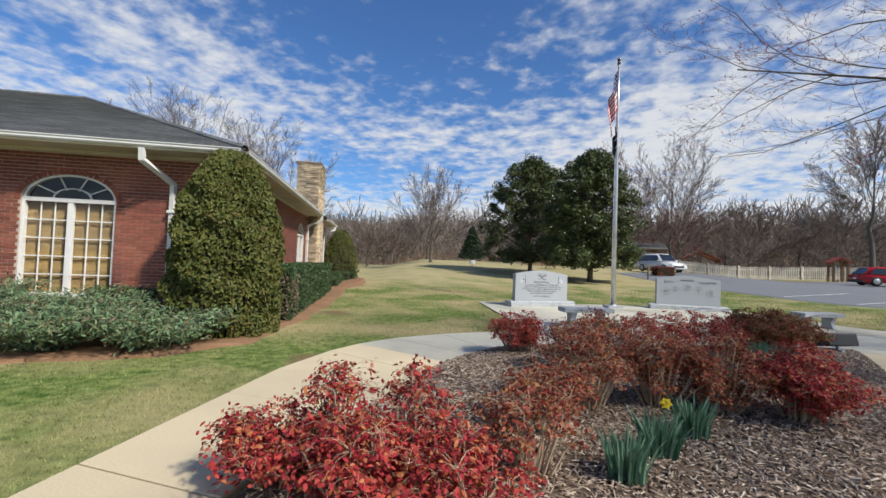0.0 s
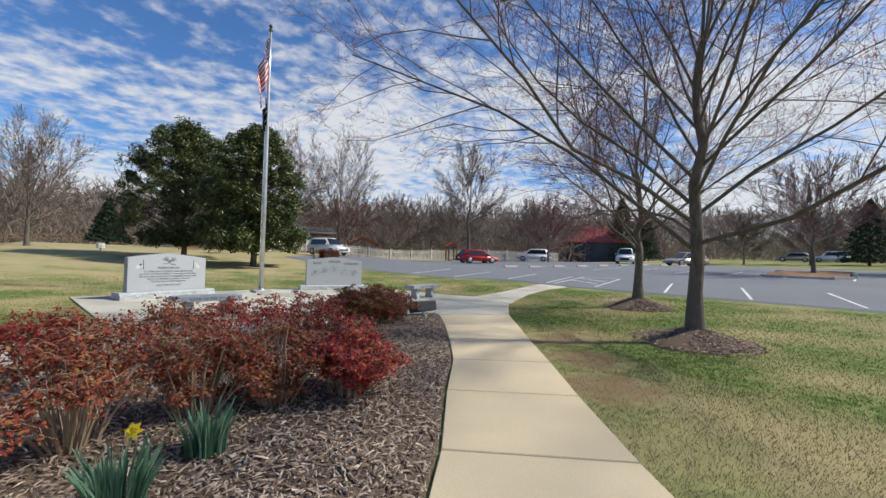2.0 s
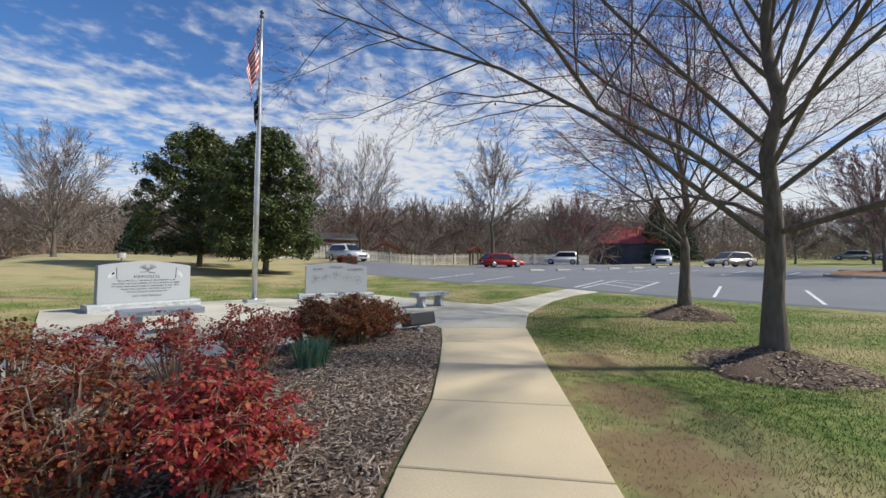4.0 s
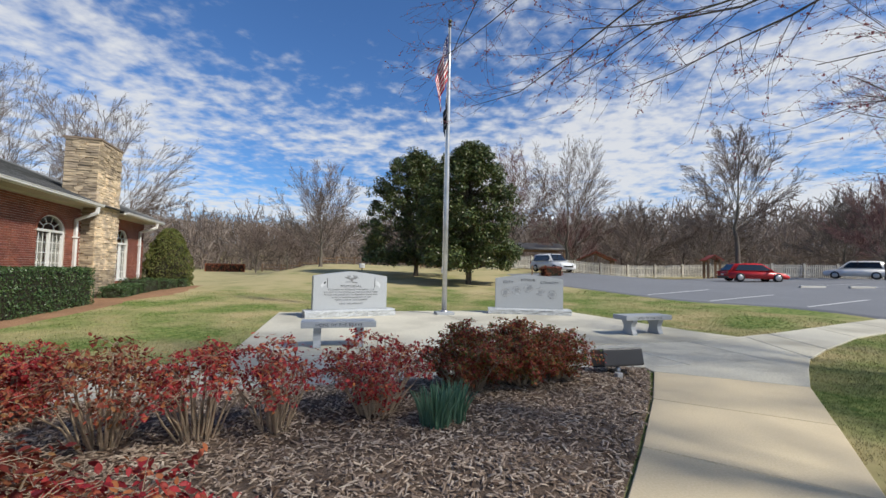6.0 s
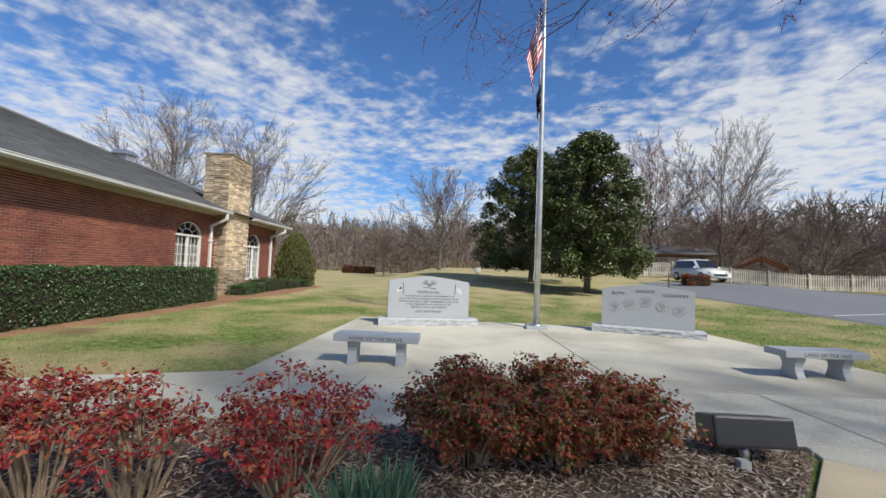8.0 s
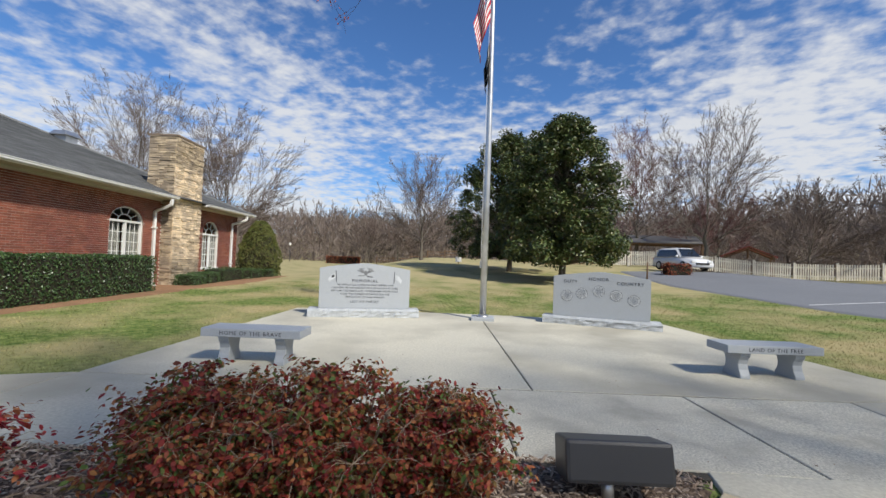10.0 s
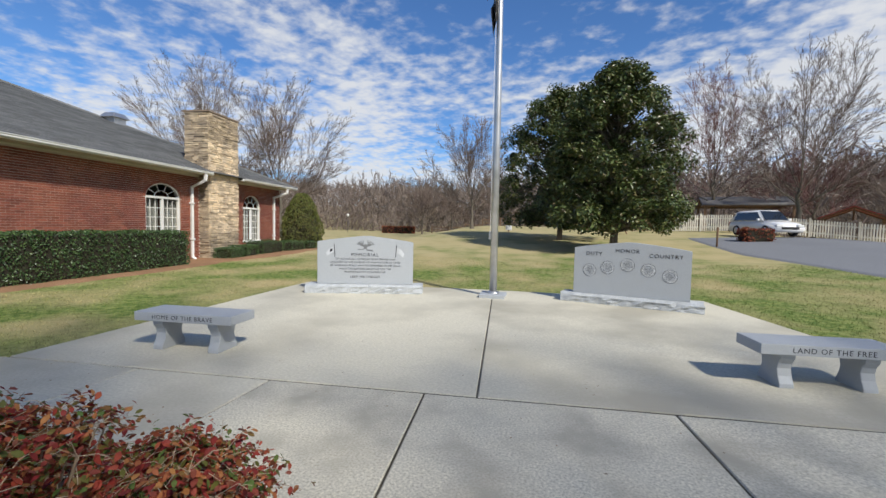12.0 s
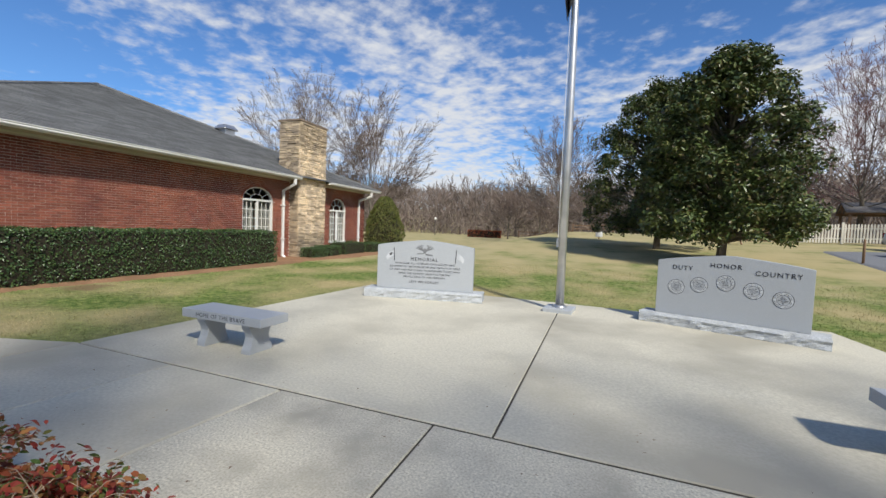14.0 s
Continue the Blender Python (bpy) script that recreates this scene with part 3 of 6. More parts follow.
for s in (-1, 1):
    flat_shape(tab, [[(s * 0.66, 0.80), (s * 0.675, 0.80), (s * 0.69, 1.08), (s * 0.675, 1.08)][::s]], INK, "engraved_staff")
    flat_shape(tab, [[(s * 0.695, 1.02), (s * 0.79, 0.97), (s * 0.86, 0.88), (s * 0.83, 0.80), (s * 0.77, 0.86), (s * 0.70, 0.90)][::s]], FROST, "engraved_banner", label="pale sandblasted banner")
    flat_shape(tab, [[(s * 0.72, 0.985), (s * 0.78, 0.95), (s * 0.77, 0.90), (s * 0.72, 0.93)][::s]], INK if s < 0 else FROST, "engraved_canton", off=0.1335)

duty, tab2 = memorial_stone(2.575, -0.03, -16.0, "grey granite memorial stone with five round seals")
lettering("DUTY", 0.105, tab2, on_face(-0.66, 0.985), spacing=1.2)
lettering("HONOR", 0.105, tab2, on_face(-0.04, 1.06), spacing=1.2)
lettering("COUNTRY", 0.105, tab2, on_face(0.63, 0.985), spacing=1.2)
for x, z, kind in ((-0.74, 0.68, 0), (-0.40, 0.75, 1), (-0.03, 0.82, 2), (0.34, 0.74, 3), (0.71, 0.65, 4)):
    ring(tab2, x, z, 0.123, 0.129, INK)
    ring(tab2, x, z, 0.084, 0.121, FROST, "seal_band")
    ring(tab2, x, z, 0.079, 0.083, INK)
    shapes = []
    for k in range(7 if kind % 2 else 9):
        a = 2 * math.pi * k / (7 if kind % 2 else 9) + 0.3 * kind
        r1 = 0.06 if (k + kind) % 2 else 0.042
        shapes.append([(x + 0.012 * math.cos(a - .5), z + 0.012 * math.sin(a - .5)), (x + r1 * math.cos(a - .16), z + r1 * math.sin(a - .16)),
                       (x + r1 * math.cos(a + .16), z + r1 * math.sin(a + .16))])
    flat_shape(tab2, shapes, ETCH, "seal_emblem", label="dark plain emblem")
    dashes = []
    for k in range(24):
        a = 2 * math.pi * k / 24
        if k % 6:
            ca, sa = math.cos(a), math.sin(a)
            dashes.append([(x + 0.098 * ca - 0.005 * sa, z + 0.098 * sa + 0.005 * ca), (x + 0.098 * ca + 0.005 * sa, z + 0.098 * sa - 0.005 * ca),
                           (x + 0.107 * ca + 0.005 * sa, z + 0.107 * sa - 0.005 * ca), (x + 0.107 * ca - 0.005 * sa, z + 0.107 * sa + 0.005 * ca)])
    tagged(flat_shape(tab2, dashes, INK, "seal_inscription", off=0.1335), kind="stuff")


# ---- benches ----
def bench(cx, cy, deg, words, label):
    """A granite slab on two waisted legs; the lettered front faces -y."""
    b = thing("stone_bench", pose(cx, cy, 0, 0, 0, deg), label, "bench", "memorial benches")
    seat = part("seat", box(-0.63, 0.63, -0.215, 0.215, 0.345, 0.45, 0.008), GRANITE, b)
    lettering(words, 0.072, seat, pose(0.0, -0.2135, 0.372, 90, 0, 0), spacing=1.15)
    prof = [(-0.175, 0), (0.175, 0), (0.170, 0.05), (0.135, 0.12), (0.12, 0.19), (0.135, 0.25), (0.17, 0.30), (0.175, 0.345),
            (-0.175, 0.345), (-0.17, 0.30), (-0.135, 0.25), (-0.12, 0.19), (-0.135, 0.12), (-0.170, 0.05)]
    for x in (-0.36, 0.36):
        bm = bmesh.new()
        f = bm.faces.new([bm.verts.new((x - 0.065, y, z)) for y, z in prof])
        r = bmesh.ops.extrude_face_region(bm, geom=[f])
        bmesh.ops.translate(bm, vec=(0.13, 0, 0), verts=[v for v in r["geom"] if isinstance(v, bmesh.types.BMVert)])
        bmesh.ops.recalc_face_normals(bm, faces=bm.faces)
        bmesh.ops.bevel(bm, geom=[e for e in bm.edges if e.calc_face_angle(0) > 1.2], offset=0.005, segments=1, affect="EDGES")
        part("leg", bm, GRANITE, b)
    return b


bench(-3.0, -4.58, 4.5, "HOME OF THE BRAVE", "grey granite bench with engraved front, on the plaza")
bench(3.68, -3.79, 6.0, "LAND OF THE FREE", "grey granite bench beside the lawn edge, engraved front")

# ---- flagpole and flags ----
PX, PY = -0.06, 0.32
pole = thing("flagpole", pose(PX, PY, 0), "tall brushed aluminium flagpole on a square footing", "flagpole")
part("footing", box(-0.27, 0.27, -0.27, 0.27, 0, 0.085, 0.012), GRANITE, pole, "grey square footing slab")
part("collar", lathe([(0.14, 0.085), (0.14, 0.10), (0.10, 0.135), (0.083, 0.14)], 24), ALU, pole)
part("shaft", lathe([(0.078, 0.085), (0.078, 3.0), (0.066, 5.5), (0.05, 7.6), (0.038, 9.02)], 24), ALU, pole)
part("truck", lathe([(0.02, 9.0), (0.06, 9.03), (0.06, 9.10), (0.03, 9.13), (0.012, 9.14)], 16), BRONZE, pole)
part("finial", lathe([(0.012, 9.13), (0.045, 9.16), (0.066, 9.205), (0.045, 9.25), (0.004, 9.275)], 16), mat("finial gilt", (0.10, 0.085, 0.05), (0.14, 0.12, 0.07), 9, 0.3, 0, metal=0.8), pole)
V, F = [], []
tube([(-0.088 - 0.0, -0.03, 1.35), (-0.09, -0.03, 4.0), (-0.075, -0.03, 6.5), (-0.055, -0.02, 9.05)], [0.005] * 4, 5, V, F)
mesh_ob("halyard", V, F, WHITE, pole)
part("cleat", box(-0.115, -0.07, -0.05, -0.01, 1.25, 1.42, 0.008), ALU, pole)
RED = mat("red bunting", (0.42, 0.02, 0.035), (0.55, 0.035, 0.05), 5, 0.75, 0.05)
FWHITE = mat("white bunting", (0.74, 0.72, 0.70), (0.80, 0.78, 0.77), 5, 0.75, 0.05)
BLUE = mat("blue bunting", (0.018, 0.028, 0.10), (0.03, 0.04, 0.14), 5, 0.75, 0.05)
BLACK = mat("black bunting", (0.012, 0.013, 0.016), (0.022, 0.023, 0.028), 5, 0.75, 0.05)


def limp_flag(name, top, hoist, fly, label, striped):
    """A flag that hangs in folds from the pole in still air."""
    nu, nv = 44, 26
    P = []
    for i in range(nu + 1):
        u = i / nu
        for j in range(nv + 1):
            v = j / nv
            x = -0.06 - (0.27 if striped else 0.13) * hoist * u ** 0.8 * (1 - 0.45 * v * u) - 0.03 * math.sin(7 * u + 3 * v) * u
            y = -0.02 + (0.11 * math.sin(10.5 * u + 2.4 * v) * (0.6 + 0.4 * (1 - v)) + 0.05 * math.sin(21 * u + 4 * v)) * min(1, 3 * u)
            z = top - hoist * v * (1 - 0.38 * u) - fly * 0.70 * u
            P.append((x, y, z))
    faces, mats = [], []
    for i in range(nu):
        for j in range(nv):
            a = i * (nv + 1) + j
            faces.append((a, a + 1, a + nv + 2, a + nv + 1))
            if striped:
                if i < nu * 0.4 and j < nv * 7 / 13:
                    star = (i % 3 == 1 and j % 3 == 1)
                    mats.append(1 if star else 2)
                else:
                    mats.append(0 if int(j * 13 / nv) % 2 == 0 else 1)
            else:
                du, dv = (i / nu - 0.42) * 1.5, j / nv - 0.5
                rr = math.hypot(du, dv)
                mats.append(1 if 0.20 < rr < 0.27 else 0)
    ob = mesh_ob(name, P, faces, RED if striped else BLACK)
    ob.data.materials.append(FWHITE)
    ob.data.materials.append(BLUE)
    for p, k in zip(ob.data.polygons, mats):
        p.material_index = k
        p.use_smooth = True
    so = ob.modifiers.new("thickness", "SOLIDIFY")
    so.thickness = 0.004
    ob.matrix_world = pose(PX, PY, 0, 0, 0, 12)
    return tagged(ob, label, "flag", "flags on the pole")


limp_flag("national_flag", 8.78, 1.52, 2.3, "limp red, white and blue striped flag on the pole", True)
limp_flag("black_flag", 6.75, 0.92, 1.0, "limp black flag with a white ring, lower on the pole", False)

# ---- floodlight in the bed ----
flood = thing("floodlight", pose(0.69, -7.20, bed_height(0.665, -7.25) - 0.03, 0, 0, 4), "dark bronze box floodlight on a knuckle in the bed", "floodlight")
tilt = pose(0, 0, 0.235, -14, 0, 0)
bm = box(-0.305, 0.305, -0.14, 0.14, -0.115, 0.115, 0.022, m=tilt)
hood = part("housing", bm, BRONZE, flood)
part("lens", box(-0.28, 0.28, 0.135, 0.148, -0.095, 0.095, 0.003, m=tilt), plain("flood lens", (0.25, 0.26, 0.26), 0.15), hood, "dusty glass lens")
part("knuckle", lathe([(0.035, -0.03), (0.035, 0.10), (0.022, 0.15)], 14, m=pose(-0.05, -0.08, 0)), ALU, flood)
part("junction_box", box(-0.20, -0.12, -0.27, -0.2, -0.02, 0.10, 0.006), mat("grey cast box", (0.42, 0.42, 0.41), (0.52, 0.52, 0.5), 8, 0.6, 0.1), flood, "small grey junction box")

# ---- house ----
HM = pose(-12.34, 3.43, 0, 0, 0, 6.5)      # local x: out of the east wall, y: north along it
house = thing("house", HM, "single-storey red brick building with hipped shingle roof", "building")
U0, U1, VW = -9.43, 7.93, -26.0
ZT, EAVE = 3.26, 3.46
WIN_E = ((0.0, 1.56, 0.60, 2.35, 0.50), (5.36, 1.40, 0.62, 2.20, 0.62))      # centre, width, sill, spring, rise
WIN_S = ((-2.70, 1.66, 0.50, 2.36, 0.50), (-8.6, 1.66, 0.50, 2.36, 0.50))


def arch_at(w, s):
    c, wd, z0, z1, rise = w
    k = min(1, abs(s - c) / (wd / 2))
    return z1 + rise * math.sqrt(max(0, 1 - k * k))


def wall_bm(s0, s1, z0, z1, wins, place):
    """A wall along s with arched openings right through it; place maps (s, depth, z) to a point."""
    bm = bmesh.new()

    def strip(a, b, za0, za1, zb0, zb1):
        vs = [bm.verts.new(place(s, d, z)) for d in (0, -0.3) for s, z in ((a, za0), (b, zb0), (b, zb1), (a, za1))]
        for q in ((0, 1, 2, 3), (7, 6, 5, 4), (0, 4, 5, 1), (1, 5, 6, 2), (2, 6, 7, 3), (3, 7, 4, 0)):
            bm.faces.new([vs[i] for i in q])

    cur = s0
    for w in sorted(wins):
        a, b = w[0] - w[1] / 2, w[0] + w[1] / 2
        strip(cur, a, z0, z1, z0, z1)
        strip(a, b, z0, w[2], z0, w[2])
        n = 18
        for i in range(n):
            p, q = a + (b - a) * i / n, a + (b - a) * (i + 1) / n
            strip(p, q, arch_at(w, p), z1, arch_at(w, q), z1)
        cur = b
    strip(cur, s1, z0, z1, z0, z1)
    bmesh.ops.recalc_face_normals(bm, faces=bm.faces)
    return bm


def east(s, d, z):
    return Vector((d, s, z))


def south(s, d, z):
    return Vector((s, U0 - d, z))


wall_e = part("wall_east", wall_bm(U0, U1, -0.3, ZT + 0.09, WIN_E, east), MORTAR, house, "red brick wall with arched windows")
wall_s = part("wall_south", wall_bm(VW, -0.3, -0.3, ZT + 0.09, WIN_S, south), MORTAR, house, "red brick wall with arched windows")
part("wall_north", box(VW, -0.3, U1 - 0.3, U1, -0.3, ZT), BRICK, house)
part("wall_west", box(VW - 0.3, VW, U0, U1, -0.3, ZT), BRICK, house)
part("floor_inside", box(VW, -0.3, U0 + 0.3, U1 - 0.3, -0.28, 0.02), plain("dark carpet", (0.06, 0.05, 0.045), 0.95), house)
part("ceiling_inside", box(VW, -0.3, U0 + 0.3, U1 - 0.3, ZT - 0.05, ZT - 0.01), plain("ceiling board", (0.5, 0.5, 0.48), 0.9), house)


def bricks(wall, s0, s1, z0, z1, wins, place, parts_from, seed, holes=()):
    """Running-bond bricks, proud of the mortar: 300 as parts in one stretch, the others joined."""
    rng = random.Random(seed)
    CW, CH, L, Hb = 0.2085, 0.0677, 0.1985, 0.0575
    proto = None
    V, F = [], []
    count = 0
    rows = int((z1 - z0) / CH)
    for r in range(rows):
        z = z0 + r * CH
        s = s0 + (CW / 2 if r % 2 else 0) - CW
        while s < s1:
            a, b = max(s, s0), min(s + L, s1)
            for w in wins:
                half = w[1] / 2 + 0.0
                if z + Hb > w[2] - 0.01:
                    top = (z + Hb / 2 - w[3]) / w[4] if z + Hb / 2 > w[3] else 0
                    if top >= 1:
                        continue
                    half = half * math.sqrt(1 - top * top) + (0.10 if top > 0 else 0.0)
                    lo, hi = w[0] - half, w[0] + half
                    if a < lo < b:
                        b = lo
                    elif a < hi < b:
                        a = hi
                    elif lo <= a and b <= hi:
                        b = a
            for h0, h1 in holes:
                if h0 < (a + b) / 2 < h1:
                    b = a
            if b - a > 0.03:
                d = 0.007 + rng.uniform(-0.0015, 0.0015)
                full = b - a > L - 0.001
                if full and parts_from and parts_from[0] < a < parts_from[1] and parts_from[2] < z < parts_from[3] and count < 300:
                    if proto is None:
                        vs = [place(x, dd, zz) - place(0, 0, 0) for dd in (0.008, -0.01) for x, zz in ((0, 0), (L, 0), (L, Hb), (0, Hb))]
                        proto = bpy.data.meshes.new("brick")
                        proto.from_pydata([tuple(v) for v in vs], [], [(0, 1, 2, 3), (0, 4, 5, 1), (1, 5, 6, 2), (2, 6, 7, 3), (3, 7, 4, 0), (7, 6, 5, 4)])
                        proto.materials.append(BRICK)
                    ob = new("brick", proto)
                    ob.parent = wall
                    ob.location = place(a, 0, z)
                    count += 1
                else:
                    k = len(V)
                    V += [place(x, dd, zz) for dd in (d, -0.005) for x, zz in ((a, z), (b, z), (b, z + Hb), (a, z + Hb))]
                    F += [(k, k + 1, k + 2, k + 3), (k, k + 4, k + 5, k + 1), (k + 1, k + 5, k + 6, k + 2), (k + 2, k + 6, k + 7, k + 3), (k + 3, k + 7, k + 4, k)]
            s += CW
    # soldier bricks round the arches
    for w in wins:
        n = 26
        for i in range(n):
            t = math.pi * (i + 0.5) / n
            cx, cz = w[0] + (w[1] / 2) * math.cos(t), w[3] + w[4] * math.sin(t)
            nx_, nz_ = math.cos(t) / (w[1] / 2), math.sin(t) / w[4]
            q = math.hypot(nx_, nz_)
            nx_, nz_ = nx_ / q, nz_ / q
            tx, tz = -nz_, nx_
            k = len(V)
            for dd in (0.010, -0.005):
                for e, g in ((-0.034, 0.0), (0.034, 0.0), (0.036, 0.098), (-0.036, 0.098)):
                    V.append(place(cx + tx * e + nx_ * g, dd, cz + tz * e + nz_ * g))
            F += [(k, k + 1, k + 2, k + 3), (k, k + 4, k + 5, k + 1), (k + 1, k + 5, k + 6, k + 2), (k + 2, k + 6, k + 7, k + 3), (k + 3, k + 7, k + 4, k)]
    ob = mesh_ob("brickwork", V, F, BRICK, wall)
    tagged(ob, kind="stuff")
    ob.data.update()


CH0, CH1 = 1.80, 3.64


def window(wall, w, place, blind):
    """A white arched window: frame, centre post, transom, muntins, fan, sill, glass and what hangs behind it."""
    c, wd, z0, z1, rise = w
    win = thing("window")
    win.parent = wall
    a, b = c - wd / 2, c + wd / 2

    def bar(name, s0, s1, za, zb, d0=-0.06, d1=-0.11, material=WHITE):
        bm = bmesh.new()
        vs = [bm.verts.new(place(s, d, z)) for d in (d0, d1) for s, z in ((s0, za), (s1, za), (s1, zb), (s0, zb))]
        for q in ((0, 1, 2, 3), (7, 6, 5, 4), (0, 4, 5, 1), (1, 5, 6, 2), (2, 6, 7, 3), (3, 7, 4, 0)):
            bm.faces.new([vs[i] for i in q])
        bmesh.ops.recalc_face_normals(bm, faces=bm.faces)
        bmesh.ops.bevel(bm, geom=bm.edges[:], offset=0.003, segments=1, affect="EDGES")
        return part(name, bm, material, win)

    bar("jamb", a, a + 0.055, z0, z1, -0.03, -0.13)
    bar("jamb", b - 0.055, b, z0, z1, -0.03, -0.13)
    bar("centre_post", c - 0.05, c + 0.05, z0 + 0.05, z1 - 0.045, -0.04, -0.13)
    bar("transom", a + 0.055, b - 0.055, z1 - 0.045, z1 + 0.035, -0.03, -0.13)
    bar("window_sill", a - 0.05, b + 0.05, z0 - 0.045, z0 + 0.05, 0.03, -0.13)
    for s0, s1 in ((a + 0.055, c - 0.05), (c + 0.05, b - 0.055)):
        for i in (1, 2):
            s = s0 + (s1 - s0) * i / 3
            bar("muntin", s - 0.011, s + 0.011, z0 + 0.05, z1 - 0.045, -0.085, -0.105)
        for k in range(1, 5):
            z = z0 + 0.05 + (z1 - z0 - 0.095) * k / 5
            bar("muntin", s0, s1, z - 0.011, z + 0.011, -0.083, -0.107)

    def arc(name, k_out, k_in, d0, d1):
        bm = bmesh.new()
        n = 20
        rows = []
        for i in range(n + 1):
            t = math.pi * i / n
            rows.append([bm.verts.new(place(c + wd / 2 * k * math.cos(t), d, z1 + 0.035 * (0 if k > 0.9 else 1) + rise * k * math.sin(t))) for k, d in ((k_out, d0), (k_in, d0), (k_in, d1), (k_out, d1))])
        for p, q in zip(rows, rows[1:]):
            for k in range(4):
                bm.faces.new((p[k], q[k], q[(k + 1) % 4], p[(k + 1) % 4]))
        bmesh.ops.recalc_face_normals(bm, faces=bm.faces)
        part(name, bm, WHITE, win)

    arc("arched_frame", 0.999, 0.925, -0.03, -0.13)
    arc("fan_arc", 0.42, 0.375, -0.08, -0.11)
    for t in (radians(36), radians(72), radians(108), radians(144)):
        bm = bmesh.new()
        p0 = Vector((c + wd / 2 * 0.40 * math.cos(t), z1 + rise * 0.40 * math.sin(t)))
        p1 = Vector((c + wd / 2 * 0.94 * math.cos(t), z1 + rise * 0.94 * math.sin(t)))
        nrm = Vector((-(p1 - p0).y, (p1 - p0).x)).normalized() * 0.011
        vs = [bm.verts.new(place(p.x, d, p.y)) for d in (-0.08, -0.11) for p in (p0 - nrm, p1 - nrm, p1 + nrm, p0 + nrm)]
        for q in ((0, 1, 2, 3), (7, 6, 5, 4), (0, 4, 5, 1), (1, 5, 6, 2), (2, 6, 7, 3), (3, 7, 4, 0)):
            bm.faces.new([vs[i] for i in q])
        bmesh.ops.recalc_face_normals(bm, faces=bm.faces)
        part("fan_bar", bm, WHITE, win)
    # one pane for the sashes, one for the fan
    bm = bmesh.new()
    bm.faces.new([bm.verts.new(place(s, -0.096, z)) for s, z in ((a + 0.05, z0 + 0.04), (b - 0.05, z0 + 0.04), (b - 0.05, z1), (a + 0.05, z1))])
    g = part("pane", bm, GLASS, win)
    g.visible_shadow = False
    bm = bmesh.new()
    bm.faces.new([bm.verts.new(place(c + wd / 2 * 0.96 * math.cos(math.pi * i / 20), -0.096, z1 + 0.01 + rise * 0.96 * math.sin(math.pi * i / 20))) for i in range(21)])
    g = part("pane", bm, GLASS, win)
    g.visible_shadow = False
    if blind == "bamboo":
        V, F = [], []
        n = 74
        for i in range(n):
            z = z0 + 0.03 + (z1 - z0 - 0.04) * i / n
            k = len(V)
            V += [place(s, d, zz) for d, zz in ((-0.15, z), (-0.165, z + 0.021), (-0.175, z + 0.020), (-0.16, z - 0.001)) for s in (a + 0.02, b - 0.02)]
            F += [(k, k + 1, k + 3, k + 2), (k + 4, k + 5, k + 7, k + 6), (k + 2, k + 3, k + 5, k + 4), (k, k + 1, k + 7, k + 6)]
        mesh_ob("bamboo_blind", V, F, BLIND, win, "lowered tan bamboo blind")
    else:
        V, F = [], []
        n = 46
        for i in range(n + 1):
            s = a + 0.02 + (b - a - 0.04) * i / n
            d = -0.24 + 0.022 * math.sin(i * 1.7)
            V += [place(s, d, z0), place(s, d, z1)]
        F = [(2 * i, 2 * i + 2, 2 * i + 3, 2 * i + 1) for i in range(n) if abs(i - n / 2) > 2.5]
        mesh_ob("curtain", V, F, CURTAIN, win, "pale sheer curtain")
    return win


for w in WIN_E:
    window(wall_e, w, east, "sheer")
for w in WIN_S:
    window(wall_s, w, south, "bamboo")

# eaves: frieze, soffit, fascia, gutters
OV = 0.62
part("frieze_board", box(0.0, 0.035, U0, CH0, ZT + 0.04, ZT + 0.09, 0.004), CREAM, house)
part("frieze_board", box(0.0, 0.035, CH1, U1, ZT + 0.04, ZT + 0.09, 0.004), CREAM, house)
part("frieze_board", box(VW, 0.035, U0 - 0.035, U0, ZT + 0.04, ZT + 0.09, 0.004), CREAM, house)
part("soffit", box(-0.3, OV, U0 - OV, CH0, ZT + 0.09, ZT + 0.12), CREAM, house)
part("soffit", box(-0.3, OV, CH1, U1 + OV, ZT + 0.09, ZT + 0.12), CREAM, house)
part("soffit", box(VW, -0.3, U0 - OV, U0 + 0.3, ZT + 0.09, ZT + 0.12), CREAM, house)
part("soffit", box(VW, -0.3, U1 - 0.3, U1 + OV, ZT + 0.09, ZT + 0.12), CREAM, house)


def gutter(x0, y0, x1, y1, nx_, ny_):
    """A K-style gutter with its fascia between two points; (nx_, ny_) points outwards."""
    prof = [(0, 0.0), (0, 0.12), (0.02, 0.12), (0.02, 0.035), (0.085, 0.035), (0.105, 0.06), (0.105, 0.095), (0.125, 0.11), (0.125, 0.12), (0.13, 0.12), (0.13, 0.105), (0.112, 0.09), (0.112, 0.055), (0.09, 0.025), (0.02, 0.025), (0.02, 0.0)]
    bm = bmesh.new()
    ends = []
    for x, y in ((x0, y0), (x1, y1)):
        ends.append([bm.verts.new((x + nx_ * d, y + ny_ * d, ZT + 0.075 + z)) for d, z in prof])
    n = len(prof)
    for i in range(n):
        bm.faces.new((ends[0][i], ends[1][i], ends[1][(i + 1) % n], ends[0][(i + 1) % n]))
    bm.faces.new(ends[0]); bm.faces.new(ends[1][::-1])
    bmesh.ops.recalc_face_normals(bm, faces=bm.faces)
    return part("gutter", bm, WHITE, house)


gutter(OV, U0 - OV, OV, CH0 - 0.12, 1, 0)
gutter(OV, CH1 + 0.06, OV, U1 + OV, 1, 0)
gutter(VW, U0 - OV, OV, U0 - OV, 0, -1)


